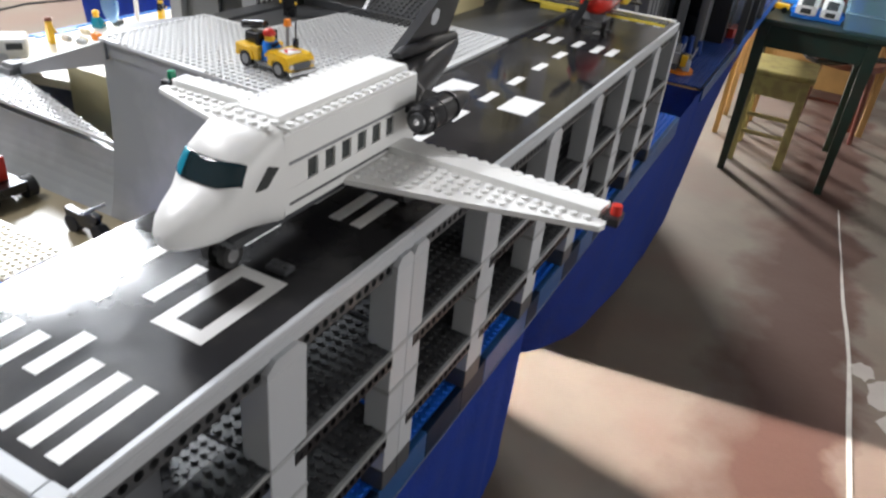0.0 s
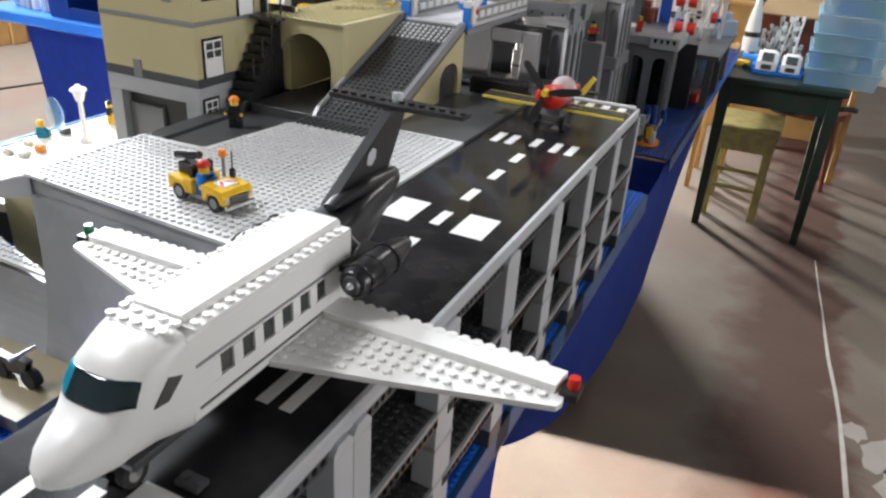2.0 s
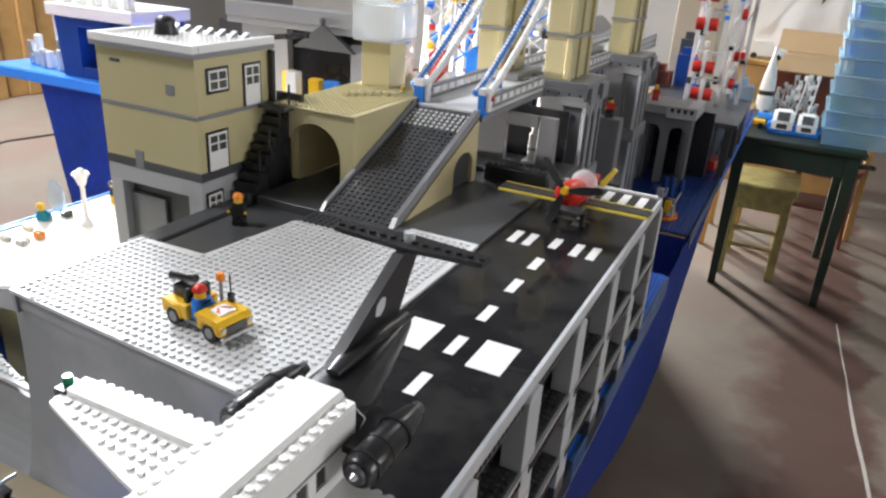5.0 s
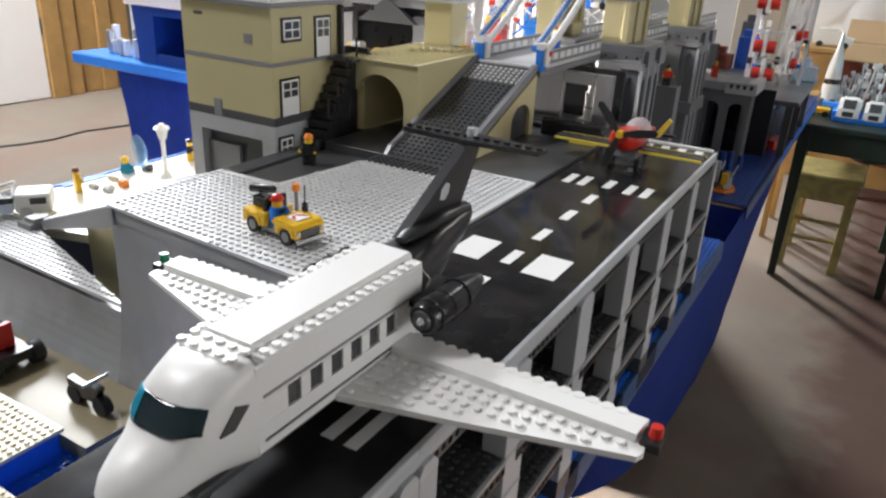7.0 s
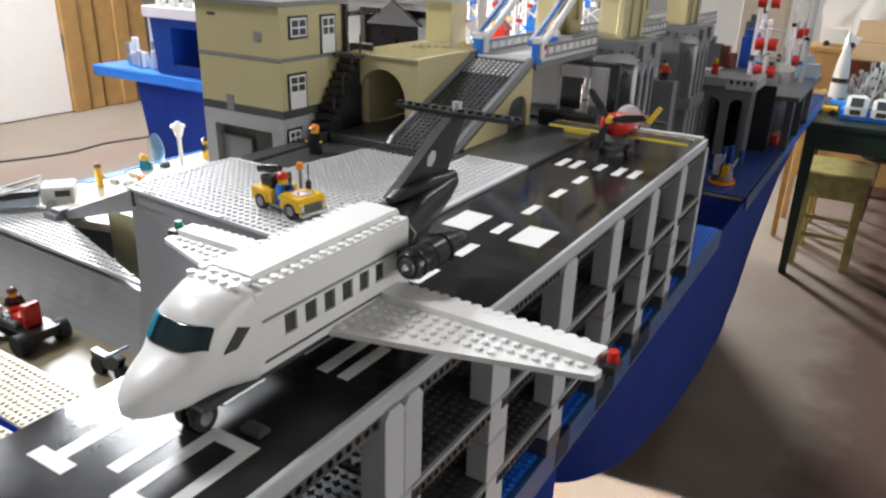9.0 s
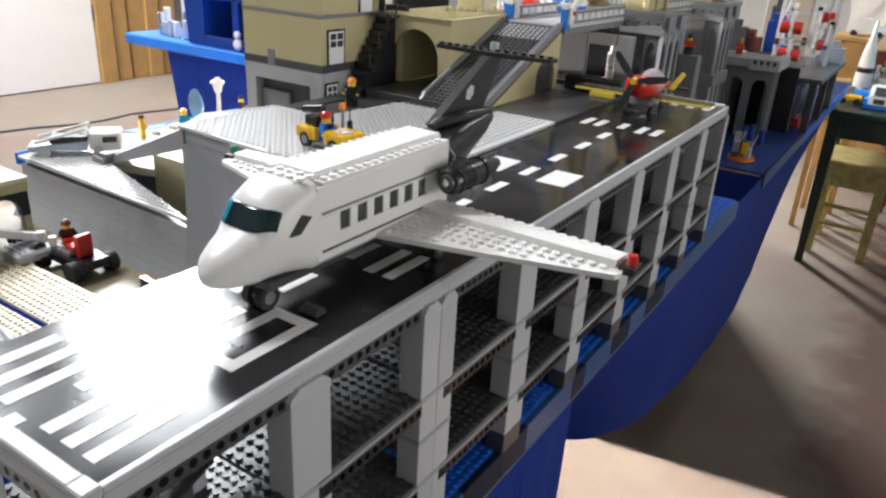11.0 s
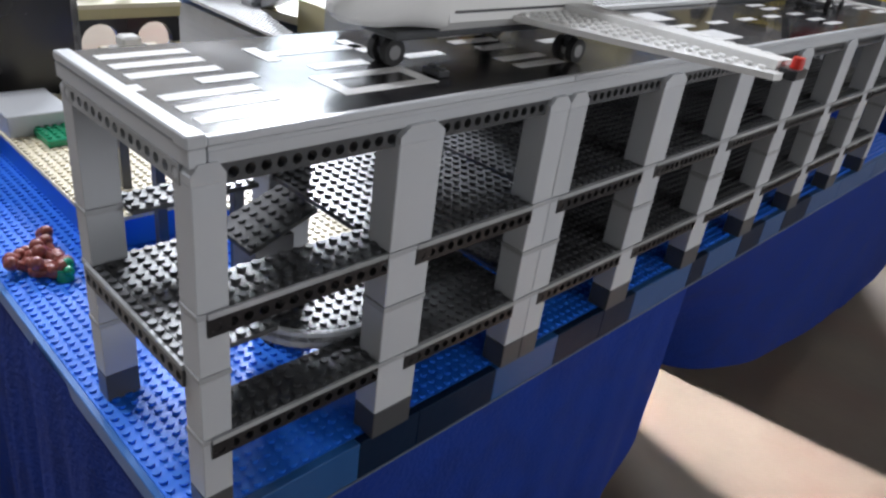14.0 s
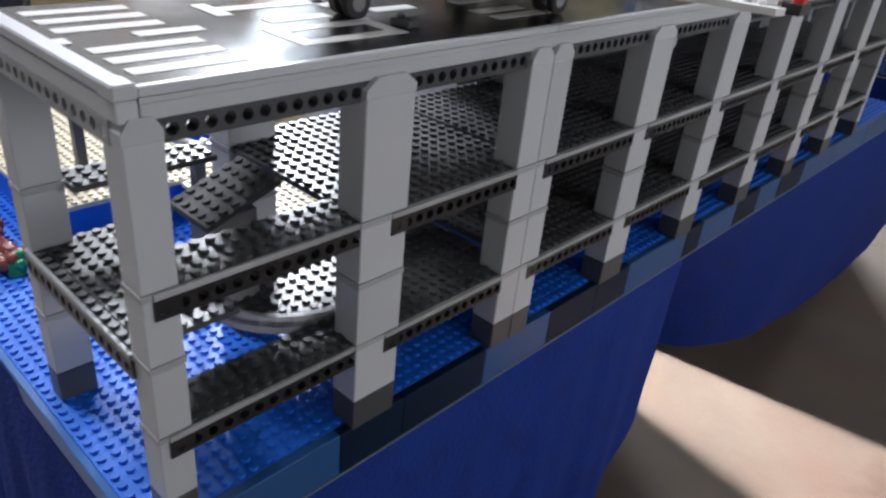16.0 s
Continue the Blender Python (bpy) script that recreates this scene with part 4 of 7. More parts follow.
for s in (1, -1):
    for xx in (-2.3, 2.1):
        t = part("wheel", Geo().rod((bx + xx, by + s * 1.1, 1.35), (bx + xx, by + s * 1.66, 1.35), 0.78, n=18), M_RUBBER, bg, "black tyre")
        part("rim", Geo().rod((bx + xx, by + s * 1.2, 1.35), (bx + xx, by + s * 1.69, 1.35), 0.46, n=12), M_GREY, t)
        part("mudguard", Geo().prism([(bx + xx - 1.15, 1.5), (bx + xx - 0.95, 2.2), (bx + xx - 0.4, 2.5), (bx + xx + 0.4, 2.5), (bx + xx + 0.95, 2.2), (bx + xx + 1.15, 1.5), (bx + xx + 0.95, 1.5), (bx + xx + 0.6, 2.15), (bx + xx - 0.6, 2.15), (bx + xx - 0.95, 1.5)], "y", by + s * 1.1, by + s * 1.72), M_YELLOW, bg)
part("grille", Geo().box(bx + 3.38, bx + 3.55, by - 1.0, by + 1.0, 1.5, 2.1, 0.02), M_DGREY, bg)
part("bumper", Geo().box(bx + 3.4, bx + 3.75, by - 1.6, by + 1.6, 1.0, 1.4, 0.08), M_CHROME, bg)
for s in (1, -1):
    part("headlight", Geo().rod((bx + 3.4, by + s * 1.3, 1.85), (bx + 3.55, by + s * 1.3, 1.85), 0.24, n=10), M_CLEAR, bg, "clear headlight")
pn = part("bonnet_panel", Geo().box(bx + 1.2, bx + 2.6, by - 0.8, by + 0.8, 2.64, 2.78, 0.02), M_WHITE, bg, "white panel with red chevrons")
for s in (1, -1):
    part("chevron", Geo().prism([(bx + 1.3, by + s * 0.1), (bx + 1.7, by + s * 0.1), (bx + 2.5, by + s * 0.7), (bx + 2.0, by + s * 0.7)], "z", 2.782, 2.80), M_RED, pn)
part("seat_back", Geo().box(bx - 1.4, bx - 0.9, by - 1.2, by + 1.2, 2.6, 3.9, 0.08), M_BLACK, bg)
part("winch", Geo().box(bx - 3.4, bx - 1.8, by - 0.7, by + 0.7, 2.6, 3.6, 0.1).rod((bx - 4.2, by, 3.9), (bx - 1.2, by, 4.5), 0.42, 0.36, 10), M_BLACK, bg, "black equipment on the bed")
part("mast", Geo().rod((bx + 0.6, by + 1.0, 2.7), (bx + 0.6, by + 1.0, 4.6), 0.16, n=8), M_GREY, bg)
part("beacon", Geo().rod((bx + 0.6, by + 1.0, 4.6), (bx + 0.6, by + 1.0, 5.2), 0.38, 0.3, 12), M_ORANGE, bg, "orange beacon")
part("radio", Geo().box(bx + 1.0, bx + 1.5, by + 1.2, by + 1.6, 2.7, 3.5, 0.05).rod((bx + 1.25, by + 1.4, 3.5), (bx + 1.25, by + 1.4, 5.1), 0.07, n=6), M_BLACK, bg)
part("steering_wheel", Geo().rod((bx + 0.5, by - 0.4, 3.0), (bx + 0.42, by - 0.4, 3.08), 0.4, n=12), M_BLACK, bg)
turned(bg, -8)
figure((bx - 0.35, by - 0.35, 1.5), 82, "seated toy figure with a red cap and blue overalls", M_LBLUE, M_LBLUE, M_RED, seated=True)

# ---- red propeller plane ----
pl = thing("toy_propeller_plane", (-7, 88, 0), "red and yellow toy propeller plane parked at the runway end", "aeroplane")
part("body", Geo().skin([[(-7 + r * math.cos(a * 0.524), y, z + r * 0.95 * math.sin(a * 0.524)) for a in range(12)] for y, r, z in ((83.0, 0.9, 4.9), (83.6, 1.5, 4.5), (86, 1.7, 4.0), (90, 1.5, 3.6), (95, 0.8, 3.2), (98, 0.4, 3.0))]), M_RED, pl)
part("belly", Geo().box(-8.4, -5.6, 86, 92, 1.6, 2.6, 0.1), M_GREY, pl)
part("canopy", Geo().ball((-6.6, 89.2, 4.5), 1.7, 14, 8, sy=1.2, sz=1.0), M_CLEAR, pl, "clear bubble canopy")
for s, a, b in ((1, -5.4, 2.2), (-1, -8.6, -16.4)):
    w = part("wing", Geo().box(a, b, 86.2, 88.6, 2.6, 2.95, 0.04), M_BLACK, pl)
    part("wing_edge", Geo().box(a, b, 85.95, 86.2, 2.55, 2.85, 0.03), M_LEMON, w, "yellow leading edge")
    part("wing_top", Geo().box(a, b, 88.62, 89.0, 2.6, 2.9, 0.04), M_LEMON, w)
part("hub", Geo().rod((-7, 83.0, 5.2), (-7, 82.2, 5.2), 0.55, 0.4, 12), M_YELLOW, pl, "yellow propeller hub")
for a in (10, 130, 250):
    c, s = math.cos(radians(a)), math.sin(radians(a))
    g = Geo()
    g.add([(-7 + c * u - s * v, 82.5 + w, 5.2 + s * u + c * v) for w in (0, 0.18) for u, v in ((0.5, -0.25), (2.0, -0.5), (4.2, -0.42), (4.6, 0.0), (4.2, 0.42), (2.0, 0.5), (0.5, 0.25))], [tuple(range(7)), tuple(range(13, 6, -1))] + [(i, (i + 1) % 7, 7 + (i + 1) % 7, 7 + i) for i in range(7)])
    part("blade", g, M_BLACK, pl, "black propeller blade")
part("fin", Geo().add([(x + k, y, z) for y in (95.2, 95.8) for x, k, z in ((-6.3, 0, 2.6), (-5.3, 0, 2.6), (-4.0, 0, 4.9), (-4.5, 0, 5.2))], [(0, 1, 2, 3), (7, 6, 5, 4), (0, 4, 5, 1), (1, 5, 6, 2), (2, 6, 7, 3), (3, 7, 4, 0)]), M_LEMON, pl, "yellow leaning fin")
part("tailplane", Geo().box(-9.5, -3.6, 95.9, 97.0, 2.7, 2.95, 0.04), M_BLACK, pl)
for s in (1, -1):
    part("gear_leg", Geo().rod((-7 + s * 1.0, 86.5, 2.2), (-7 + s * 1.6, 86.2, 0.9), 0.2, n=8), M_BLACK, pl)
    wheel(pl, (-7 + s * 1.7, 86.2, 0.8), 0.78, 0.5)
part("float_bar", Geo().box(-9.8, -4.4, 85.9, 86.4, 0.55, 0.8, 0.03), M_DGREY, pl)
part("tail_wheel", Geo().rod((-7.2, 96, 0.4), (-6.8, 96, 0.4), 0.4, n=12).rod((-7, 96, 0.5), (-7, 95.6, 3.0), 0.12, n=6), M_RUBBER, pl)
pl.location = at(-7.7, 87.4, 0)

# small bracket lying on the runway
solo("loose_bracket", Geo().box(-4.0, -2.6, 16.6, 17.5, 0.03, 0.35, 0.04).studs(-4.05, 16.65, 2, 1, 0.35), M_DGREY, (-3.3, 17, 0.03), "small dark grey plate lying on the runway", "brick", "loose bricks")

# ---- corner house ----
house = thing("corner_house", (-54.7, 73, LOW), "tan three-storey toy-brick house with a grey ground floor", "house")
HX0, HX1, HY0, HY1 = -62.5, -47.0, 66.0, 79.0
part("wall", Geo().box(HX0, HX1, HY0, HY1, 10.4, 16.9, 0.05), M_TAN, house, "tan upper storey")
part("wall", Geo().box(HX0, HX1, HY0, HY1, 3.6, 9.9, 0.05), M_TAN, house, "tan middle storey")
part("band", Geo().box(HX0 - 0.05, HX1 + 0.05, HY0 - 0.05, HY1 + 0.05, 9.92, 10.38, 0.03), M_GREY, house, "grey plate band")
part("band", Geo().box(HX0 - 0.05, HX1 + 0.05, HY0 - 0.05, HY1 + 0.05, 2.5, 3.58, 0.03), M_DGREY, house, "dark grey plate band")
part("band", Geo().box(-57.6, -56.2, HY0 - 0.1, HY0 + 1, 2.5, 4.8, 0.03), M_GREY, house, "grey patch brick")
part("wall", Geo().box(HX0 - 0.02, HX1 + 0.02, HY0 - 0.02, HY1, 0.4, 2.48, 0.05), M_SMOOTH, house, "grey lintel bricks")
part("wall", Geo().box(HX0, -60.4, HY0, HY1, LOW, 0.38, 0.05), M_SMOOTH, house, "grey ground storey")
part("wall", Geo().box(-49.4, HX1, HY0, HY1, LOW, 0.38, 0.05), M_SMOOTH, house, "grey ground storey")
part("wall", Geo().box(-60.4, -49.4, HY0 + 1.6, HY1, LOW, 0.38, 0.02), M_DGREY, house, "dark recessed shopfront")
part("shop_panel", Geo().box(-60.3, -54.5, HY0 + 1.0, HY0 + 1.5, LOW, -1.4, 0.04), M_GREY, house, "grey panel")
part("wall_patch", Geo().box(-51.6, -50.2, HY0 - 0.06, HY0 + 0.4, 12.4, 13.6, 0.02), M_GREY, house, "grey odd brick")
part("wall_patch", Geo().box(-60.2, -58.6, HY0 - 0.05, HY0 + 0.4, 15.2, 15.6, 0.02), M_DGREY, house, "dark slot")
part("cornice", Geo().box(HX0 - 0.5, HX1 + 0.5, HY0 - 0.5, HY1 + 0.5, 16.92, 17.5, 0.06), M_GREY, house)
roof = part("roof", Geo().box(HX0 - 0.4, HX1 + 0.4, HY0 - 0.4, HY1 + 0.4, 17.52, 17.9, 0.05).studs(HX0, HY0 + 0.4, 19, 15, 17.9), M_WHITE, house, "white studded roof")
for x0, x1, y0, y1 in ((HX0 - 0.5, HX1 + 0.5, HY0 - 0.5, HY0 + 0.3), (HX1 - 0.3, HX1 + 0.5, HY0 + 0.4, HY1 + 0.5), (HX0 - 0.5, HX0 + 0.3, HY0 + 0.4, HY1 + 0.5)):
    part("parapet", Geo().box(x0, x1, y0, y1, 17.5, 18.4, 0.06), M_WHITE, roof)
for i in range(7):
    part("rafter", Geo().prism([(HY1 - 3.4, 18.0), (HY1 - 2, 18.0), (HY1 - 2, 18.8)], "x", HX0 + 2 + i * 1.9, HX0 + 2.8 + i * 1.9), M_GREY, roof)


part("roof_vent", Geo().rod((-57.5, 72.5, 17.9), (-57.5, 72.5, 19.4), 1.5, 1.2, 16).ball((-57.5, 72.5, 19.5), 1.3, 12, 6, sz=0.6), M_BLACK, roof, "round black roof vent")


def house_window(y0, y1, z0, z1, door=False):
    x = HX1
    w = part("door" if door else "window", Geo().box(x - 0.1, x + 0.08, y0, y1, z0, z1, 0.03), M_BLACK, house, "black framed door" if door else "black framed window")
    leaf = part("leaf" if door else "frame", Geo().box(x + 0.085, x + 0.2, y0 + 0.35, y1 - 0.35, z0 + (0.05 if door else 0.35), z1 - 0.3, 0.03), M_WHITE, w, "white leaf")
    h = z1 - z0
    za = z0 + (h * 0.5 if door else 0.55)
    zm = (za + z1 - 0.55) / 2
    ym = (y0 + y1) / 2
    for a, b in ((y0 + 0.6, ym - 0.12), (ym + 0.12, y1 - 0.6)):
        for c, d in ((za, zm - 0.1), (zm + 0.1, z1 - 0.55)):
            part("pane", Geo().box(x + 0.19, x + 0.22, a, b, c, d, 0), M_GLASS, leaf)


house_window(67.6, 71.4, 12.7, 15.7)
house_window(73.8, 77.2, 10.4, 15.6, True)
house_window(67.0, 70.8, 3.6, 8.4, True)
house_window(66.4, 69.4, -1.65, 1.1)
# black stair tower at the side of the house
st = thing("stair_tower", (-44.8, 74, 0.4), "black toy-brick stair climbing the side of the house", "stairs")
for i in range(9):
    part("step", Geo().box(-46.7, -43.4, 71.2 + i * 0.8, 72.0 + i * 0.8, 0.45, 1.6 + i * 1.05, 0.05), M_BLACK, st)
part("back_panel", Geo().box(-46.95, -43.0, 80.05, 80.8, -5, 11.4, 0.05), M_BLACK, st)
part("floor_panel", Geo().box(-46.9, -44.1, 70.6, 80, -5, 0.4, 0.05), M_DGREY, st)
part("landing", Geo().box(-46.8, -42.6, 76.2, 80.0, 9.9, 10.3, 0.04), M_DGREY, st)
for y in (72, 74, 76, 78):
    part("railing_post", Geo().rod((-43.3, y, 2.0 + (y - 71) * 1.2), (-43.3, y, 4.6 + (y - 71) * 1.2), 0.14, n=6), M_BLACK, st)
part("corner_trim", Geo().box(-46.9, -46.2, 78.5, 79.1, 10.4, 16.8, 0.03), M_BLACK, st)
figure((-40.2, 64.4, -0.7), 20, "toy figure in black with an orange helmet", M_BLACK, M_BLACK, M_ORANGE)

# ---- arch house, ramp, little tower ----
ar = thing("arch_house", (-39, 87, 0.4), "tan toy-brick gatehouse with an arched opening", "house")


def arch_wall(axis, a, b, z0, z1, ca, r, spring, w0, w1):
    """A wall with an arched opening cut through it."""
    k = 12
    ring = [(ca - r, z0)] + [(ca - r * math.cos(math.pi * i / k), spring + r * math.sin(math.pi * i / k)) for i in range(k + 1)] + [(ca + r, z0)]
    pts = [(a, z0)] + ring + [(b, z0), (b, z1), (a, z1)]
    g = Geo()

    def put(u, w, z):
        return (u, w, z) if axis == "x" else (w, u, z)
    n = len(ring)
    for w in (w0, w1):
        vs = [put(u, w, z) for u, z in ring] + [put(a, w, z0), put(a, w, z1), put(b, w, z1), put(b, w, z0)]
        h = n // 2
        fs = [(i, i + 1, n + 1) for i in range(h)] + [(0, n + 1, n)] + [(i, i + 1, n + 2) for i in range(h, n - 1)] + [(n - 1, n + 3, n + 2)] + [(h, n + 2, n + 1)]
        g.add(vs, fs)
    full = pts
    m = len(full)
    g.add([put(u, w0, z) for u, z in full] + [put(u, w1, z) for u, z in full], [(i, (i + 1) % m, m + (i + 1) % m, m + i) for i in range(m)])
    return g


part("front_wall", arch_wall("x", -45.1, -33.6, 0.45, 10.2, -39.7, 4.1, 4.5, 78.0, 79.2), M_TAN, ar)
part("vault", Geo().box(-45.0, -42.9, 79.25, 97, 0.45, 10.2, 0.03), M_TAN, ar)
part("vault", Geo().box(-35.6, -33.7, 79.25, 97, 0.45, 10.2, 0.03), M_TAN, ar)
part("back_wall", Geo().box(-45.0, -33.7, 97, 98, 0.45, 10.2, 0.03), M_TAN, ar)
part("roof", Geo().box(-45.4, -33.4, 77.7, 98, 10.22, 10.5, 0.04).studs(-45.3, 77.8, 14, 25, 10.5, keep=lambda x, y: not (x < -38.6 and y > 95)), M_TAN, ar, "tan studded roof")
# stepped rows of loose plates across the roof
for i in range(7):
    x = -41.4 + i * 0.82
    part("roof_plate", Geo().box(x, x + 0.76, 87.0 + i * 0.75, 89.2 + i * 0.75, 10.52, 11.0, 0.04).studs(x - 0.02, 87.0 + i * 0.75, 1, 2, 11.0), M_TAN, ar)
tt = thing("tan_tower", (-41.2, 98, 10.52), "slim tan toy-brick tower with a clear crown", "tower")
part("shaft", Geo().box(-43.8, -39.1, 95.6, 100.3, 10.52, 16.9, 0.06), M_TAN, tt)
part("crown", Geo().box(-44.8, -38.0, 94.6, 101.4, 17.22, 22.0, 0.1).studs(-44.8, 94.8, 8, 8, 22.0).rod((-44.4, 94.9, 16.9), (-44.4, 94.9, 17.1), 0.2, n=6), M_CLEAR, tt, "clear brick crown")
part("crown_floor", Geo().box(-44.7, -38.1, 94.7, 101.3, 16.92, 17.2, 0.05), M_LGREY, tt)
part("core", Geo().box(-43.4, -39.5, 96.2, 99.8, 17.22, 21.6, 0.05), M_WHITE, tt, "white bricks inside the crown")

rp = thing("road_ramp", (-28.3, 84, 0.4), "dark grey studded road ramp up to the bridge", "ramp")
part("slope", Geo().prism([(71.0, 0.42), (93.4, 0.42), (93.4, 9.5)], "x", -33.3, -24.4), M_DGREY, rp)
g = Geo()
d = Vector((0, 22.4, 9.08)).normalized()
nv = Vector((0, -9.08, 22.4)).normalized()
for i in range(11):
    for j in range(29):
        p = Vector((-33.2 + 0.4 + i * 0.8, 71.0, 0.42)) + d * (0.5 + j * 0.8)
        g.rod(p, p + nv * 0.18, 0.24, n=7)
tagged(part("studding", g, M_DGREY, rp), kind="stuff")
g = Geo()
for i in range(11):
    for j in range(24, 29):
        p = Vector((-33.2 + 0.4 + i * 0.8, 71.0, 0.42)) + d * (0.5 + j * 0.8) + nv * 0.03
        g.rod(p, p + nv * 0.19, 0.26, n=8)
tagged(part("pale_studding", g, M_PLAZA, rp), kind="stuff")
for x0, x1 in ((-33.8, -33.32), (-24.38, -23.75)):
    part("side_rail", Geo().prism([(71.0, 0.42), (72.6, 0.42), (93.5, 9.2), (93.5, 10.1), (92.8, 10.1), (72.0, 1.4)], "x", x0, x1), M_GREY, rp, "grey kerb")
part("side_wall", Geo().prism([(73.6, 0.45), (86.2, 0.45), (86.2, 3.4), (86.8, 4.4), (87.8, 5.0), (89.2, 5.2), (90.5, 5.0), (91.5, 4.4), (92.0, 3.4), (92.1, 0.45), (93.4, 0.45), (93.4, 8.9)], "x", -24.3, -23.7), M_TAN, rp, "tan side wall with a small arch")
# dark panel stands in for the shade inside the arch
part("arch_recess", Geo().box(-24.7, -24.32, 86.0, 92.3, 0.45, 5.4, 0.02), M_DGREY, rp, "dark grey panel for the shade in the arch")
part("top_plate", Geo().box(-33.2, -24.4, 93.45, 95.4, 9.3, 9.78, 0.04), M_PLAZA, rp)

# ---- bridge ----
br = thing("bridge", (-28.6, 96, -21.4), "grey toy-brick suspension bridge with tan towers", "bridge")


def bx2(x, y):
    """Across and along the bridge."""
    return (-28.6 + x + 0.01 * y, 94.4 + y)


def slanted(g):
    g.v = [(*bx2(x, y), z) for x, y, z in g.v]
    return g


def bbox(u0, u1, v0, v1, z0, z1, material, name, label="", parent=None, c=0.05):
    return part(name, slanted(Geo().box(u0, u1, v0, v1, z0, z1, c)), material, parent or br, label)


bbox(-4.6, 4.6, 1.1, 112, 9.1, 9.8, M_PLAZA, "deck", "light grey roadway")
bbox(-4.7, 4.7, 0.4, 112, 8.2, 9.05, M_GREY, "girder")
for s in (-1, 1):
    for v, k in ((1.0, 9), (36.6, 11), (77, 13)):
        a, b = v, v + 2.5 * k
        bbox(s * 4.8 - 0.3, s * 4.8 + 0.3, a, b, 11.25, 11.7, M_GREY, "top_rail")
        bbox(s * 4.8 - 0.3, s * 4.8 + 0.3, a, b, 9.82, 10.2, M_GREY, "bottom_rail")
        for i in range(k + 1):
            bbox(s * 4.8 - 0.26, s * 4.8 + 0.26, min(b - 0.4, a + i * 2.5), min(b, a + i * 2.5 + 0.4), 10.2, 11.25, M_LGREY, "baluster")
        for i in range(k):
            bbox(s * 4.8 - 0.12, s * 4.8 + 0.12, a + i * 2.5 + 0.5, a + i * 2.5 + 2.2, 10.22, 11.2, M_WHITE, "rail_panel")
    w = 0.5 if s > 0 else 0.75
    p = bbox(s * 4.75 - w, s * 4.75 + w, -0.6, 0.9, 9.1, 10.2, M_LBLUE, "post", "blue and white end post")
    bbox(s * 4.75 - w, s * 4.75 + w, -0.6, 0.9, 10.22, 12.0, M_LBLUE, "post_top", "", p)
    bbox(s * 4.75 - w, s * 4.75 + w, -0.6, 0.9, 12.02, 12.9, M_WHITE, "post_cap", "white cap", p)
    bbox(s * 4.75 + w + 0.02, s * 4.75 + w + 0.5, -0.3, 0.9, 9.9, 12.3, M_WHITE, "post_side", "white side brick", p)
    # hanging chains of small links, one white, one blue with pale pins
    for off, m, col in ((0.35, M_WHITE, "white"), (-1.45, M_LINK, "blue")):
        chain = None
        for i in range(34):
            t = (i + 0.5) / 34
            x, y = bx2(s * 4.75 + off, 0.6 + 21.5 * t)
            z = 11.9 + 13.6 * t ** 1.2
            e = Vector((0, 21.5, 13.6 * 1.2 * t ** 0.2)).normalized()
            up = Vector((0, -e.z, e.y))
            c = Vector((x, y, z))
            half = 0.36 + 0.04 * (i % 2)
            ring = []
            for q, k in ((-half, 0.34), (-half * 0.7, 0.52), (half * 0.7, 0.52), (half, 0.34)):
                ring.append([tuple(c + e * q + Vector((1, 0, 0)) * (k * math.cos(a * 0.785)) + up * (k * math.sin(a * 0.785))) for a in range(8)])
            g = Geo().skin(ring, smooth=False)
            link = part("link", g, m, chain or br, col + " chain link")
            if chain is None:
                chain = link
            if m is M_LINK:
                part("pin", Geo().rod(c + Vector((0.3, 0, 0)), c + Vector((0.62, 0, 0)), 0.2, n=8).rod(c + up * 0.4, c + up * 0.66, 0.22, n=8), M_WHITE, chain, "pale pin")
    x, y = bx2(s * 4.75 + 0.9, 0.8)
    part("anchor", Geo().ball((x, y, 11.5), 0.42, 8, 6), M_RED, br, "red anchor stud")


def gothic(axis, a, b, z0, z1, w0, w1):
    """A tall panel with a pointed opening, between a and b along an axis."""
    m, r = (a + b) / 2, (b - a) * 0.3
    g = Geo()

    def put(u, w, z):
        return (u, w, z) if axis == "x" else (w, u, z)
    ring = [(m - r, z0), (m - r, z1 - 3.0), (m - r * 0.72, z1 - 2.0), (m, z1 - 1.2), (m + r * 0.72, z1 - 2.0), (m + r, z1 - 3.0), (m + r, z0)]
    outer = [(a, z0), (a, z1 - 3.0), (a, z1 - 1.2), (m, z1), (b, z1 - 1.2), (b, z1 - 3.0), (b, z0)]
    for w in (w0, w1):
        g.add([put(u, w, z) for u, z in ring + outer] + [put(a, w, z1), put(b, w, z1)], [(i, i + 1, 8 + i, 7 + i) for i in range(6)] + [(9, 10, 14), (10, 11, 15)])
    for line in (ring, [(a, z0), (a, z1), (b, z1), (b, z0)]):
        n = len(line)
        g.add([put(u, w0, z) for u, z in line] + [put(u, w1, z) for u, z in line], [(i, i + 1, n + i + 1, n + i) for i in range(n - 1)])
    return slanted(g)


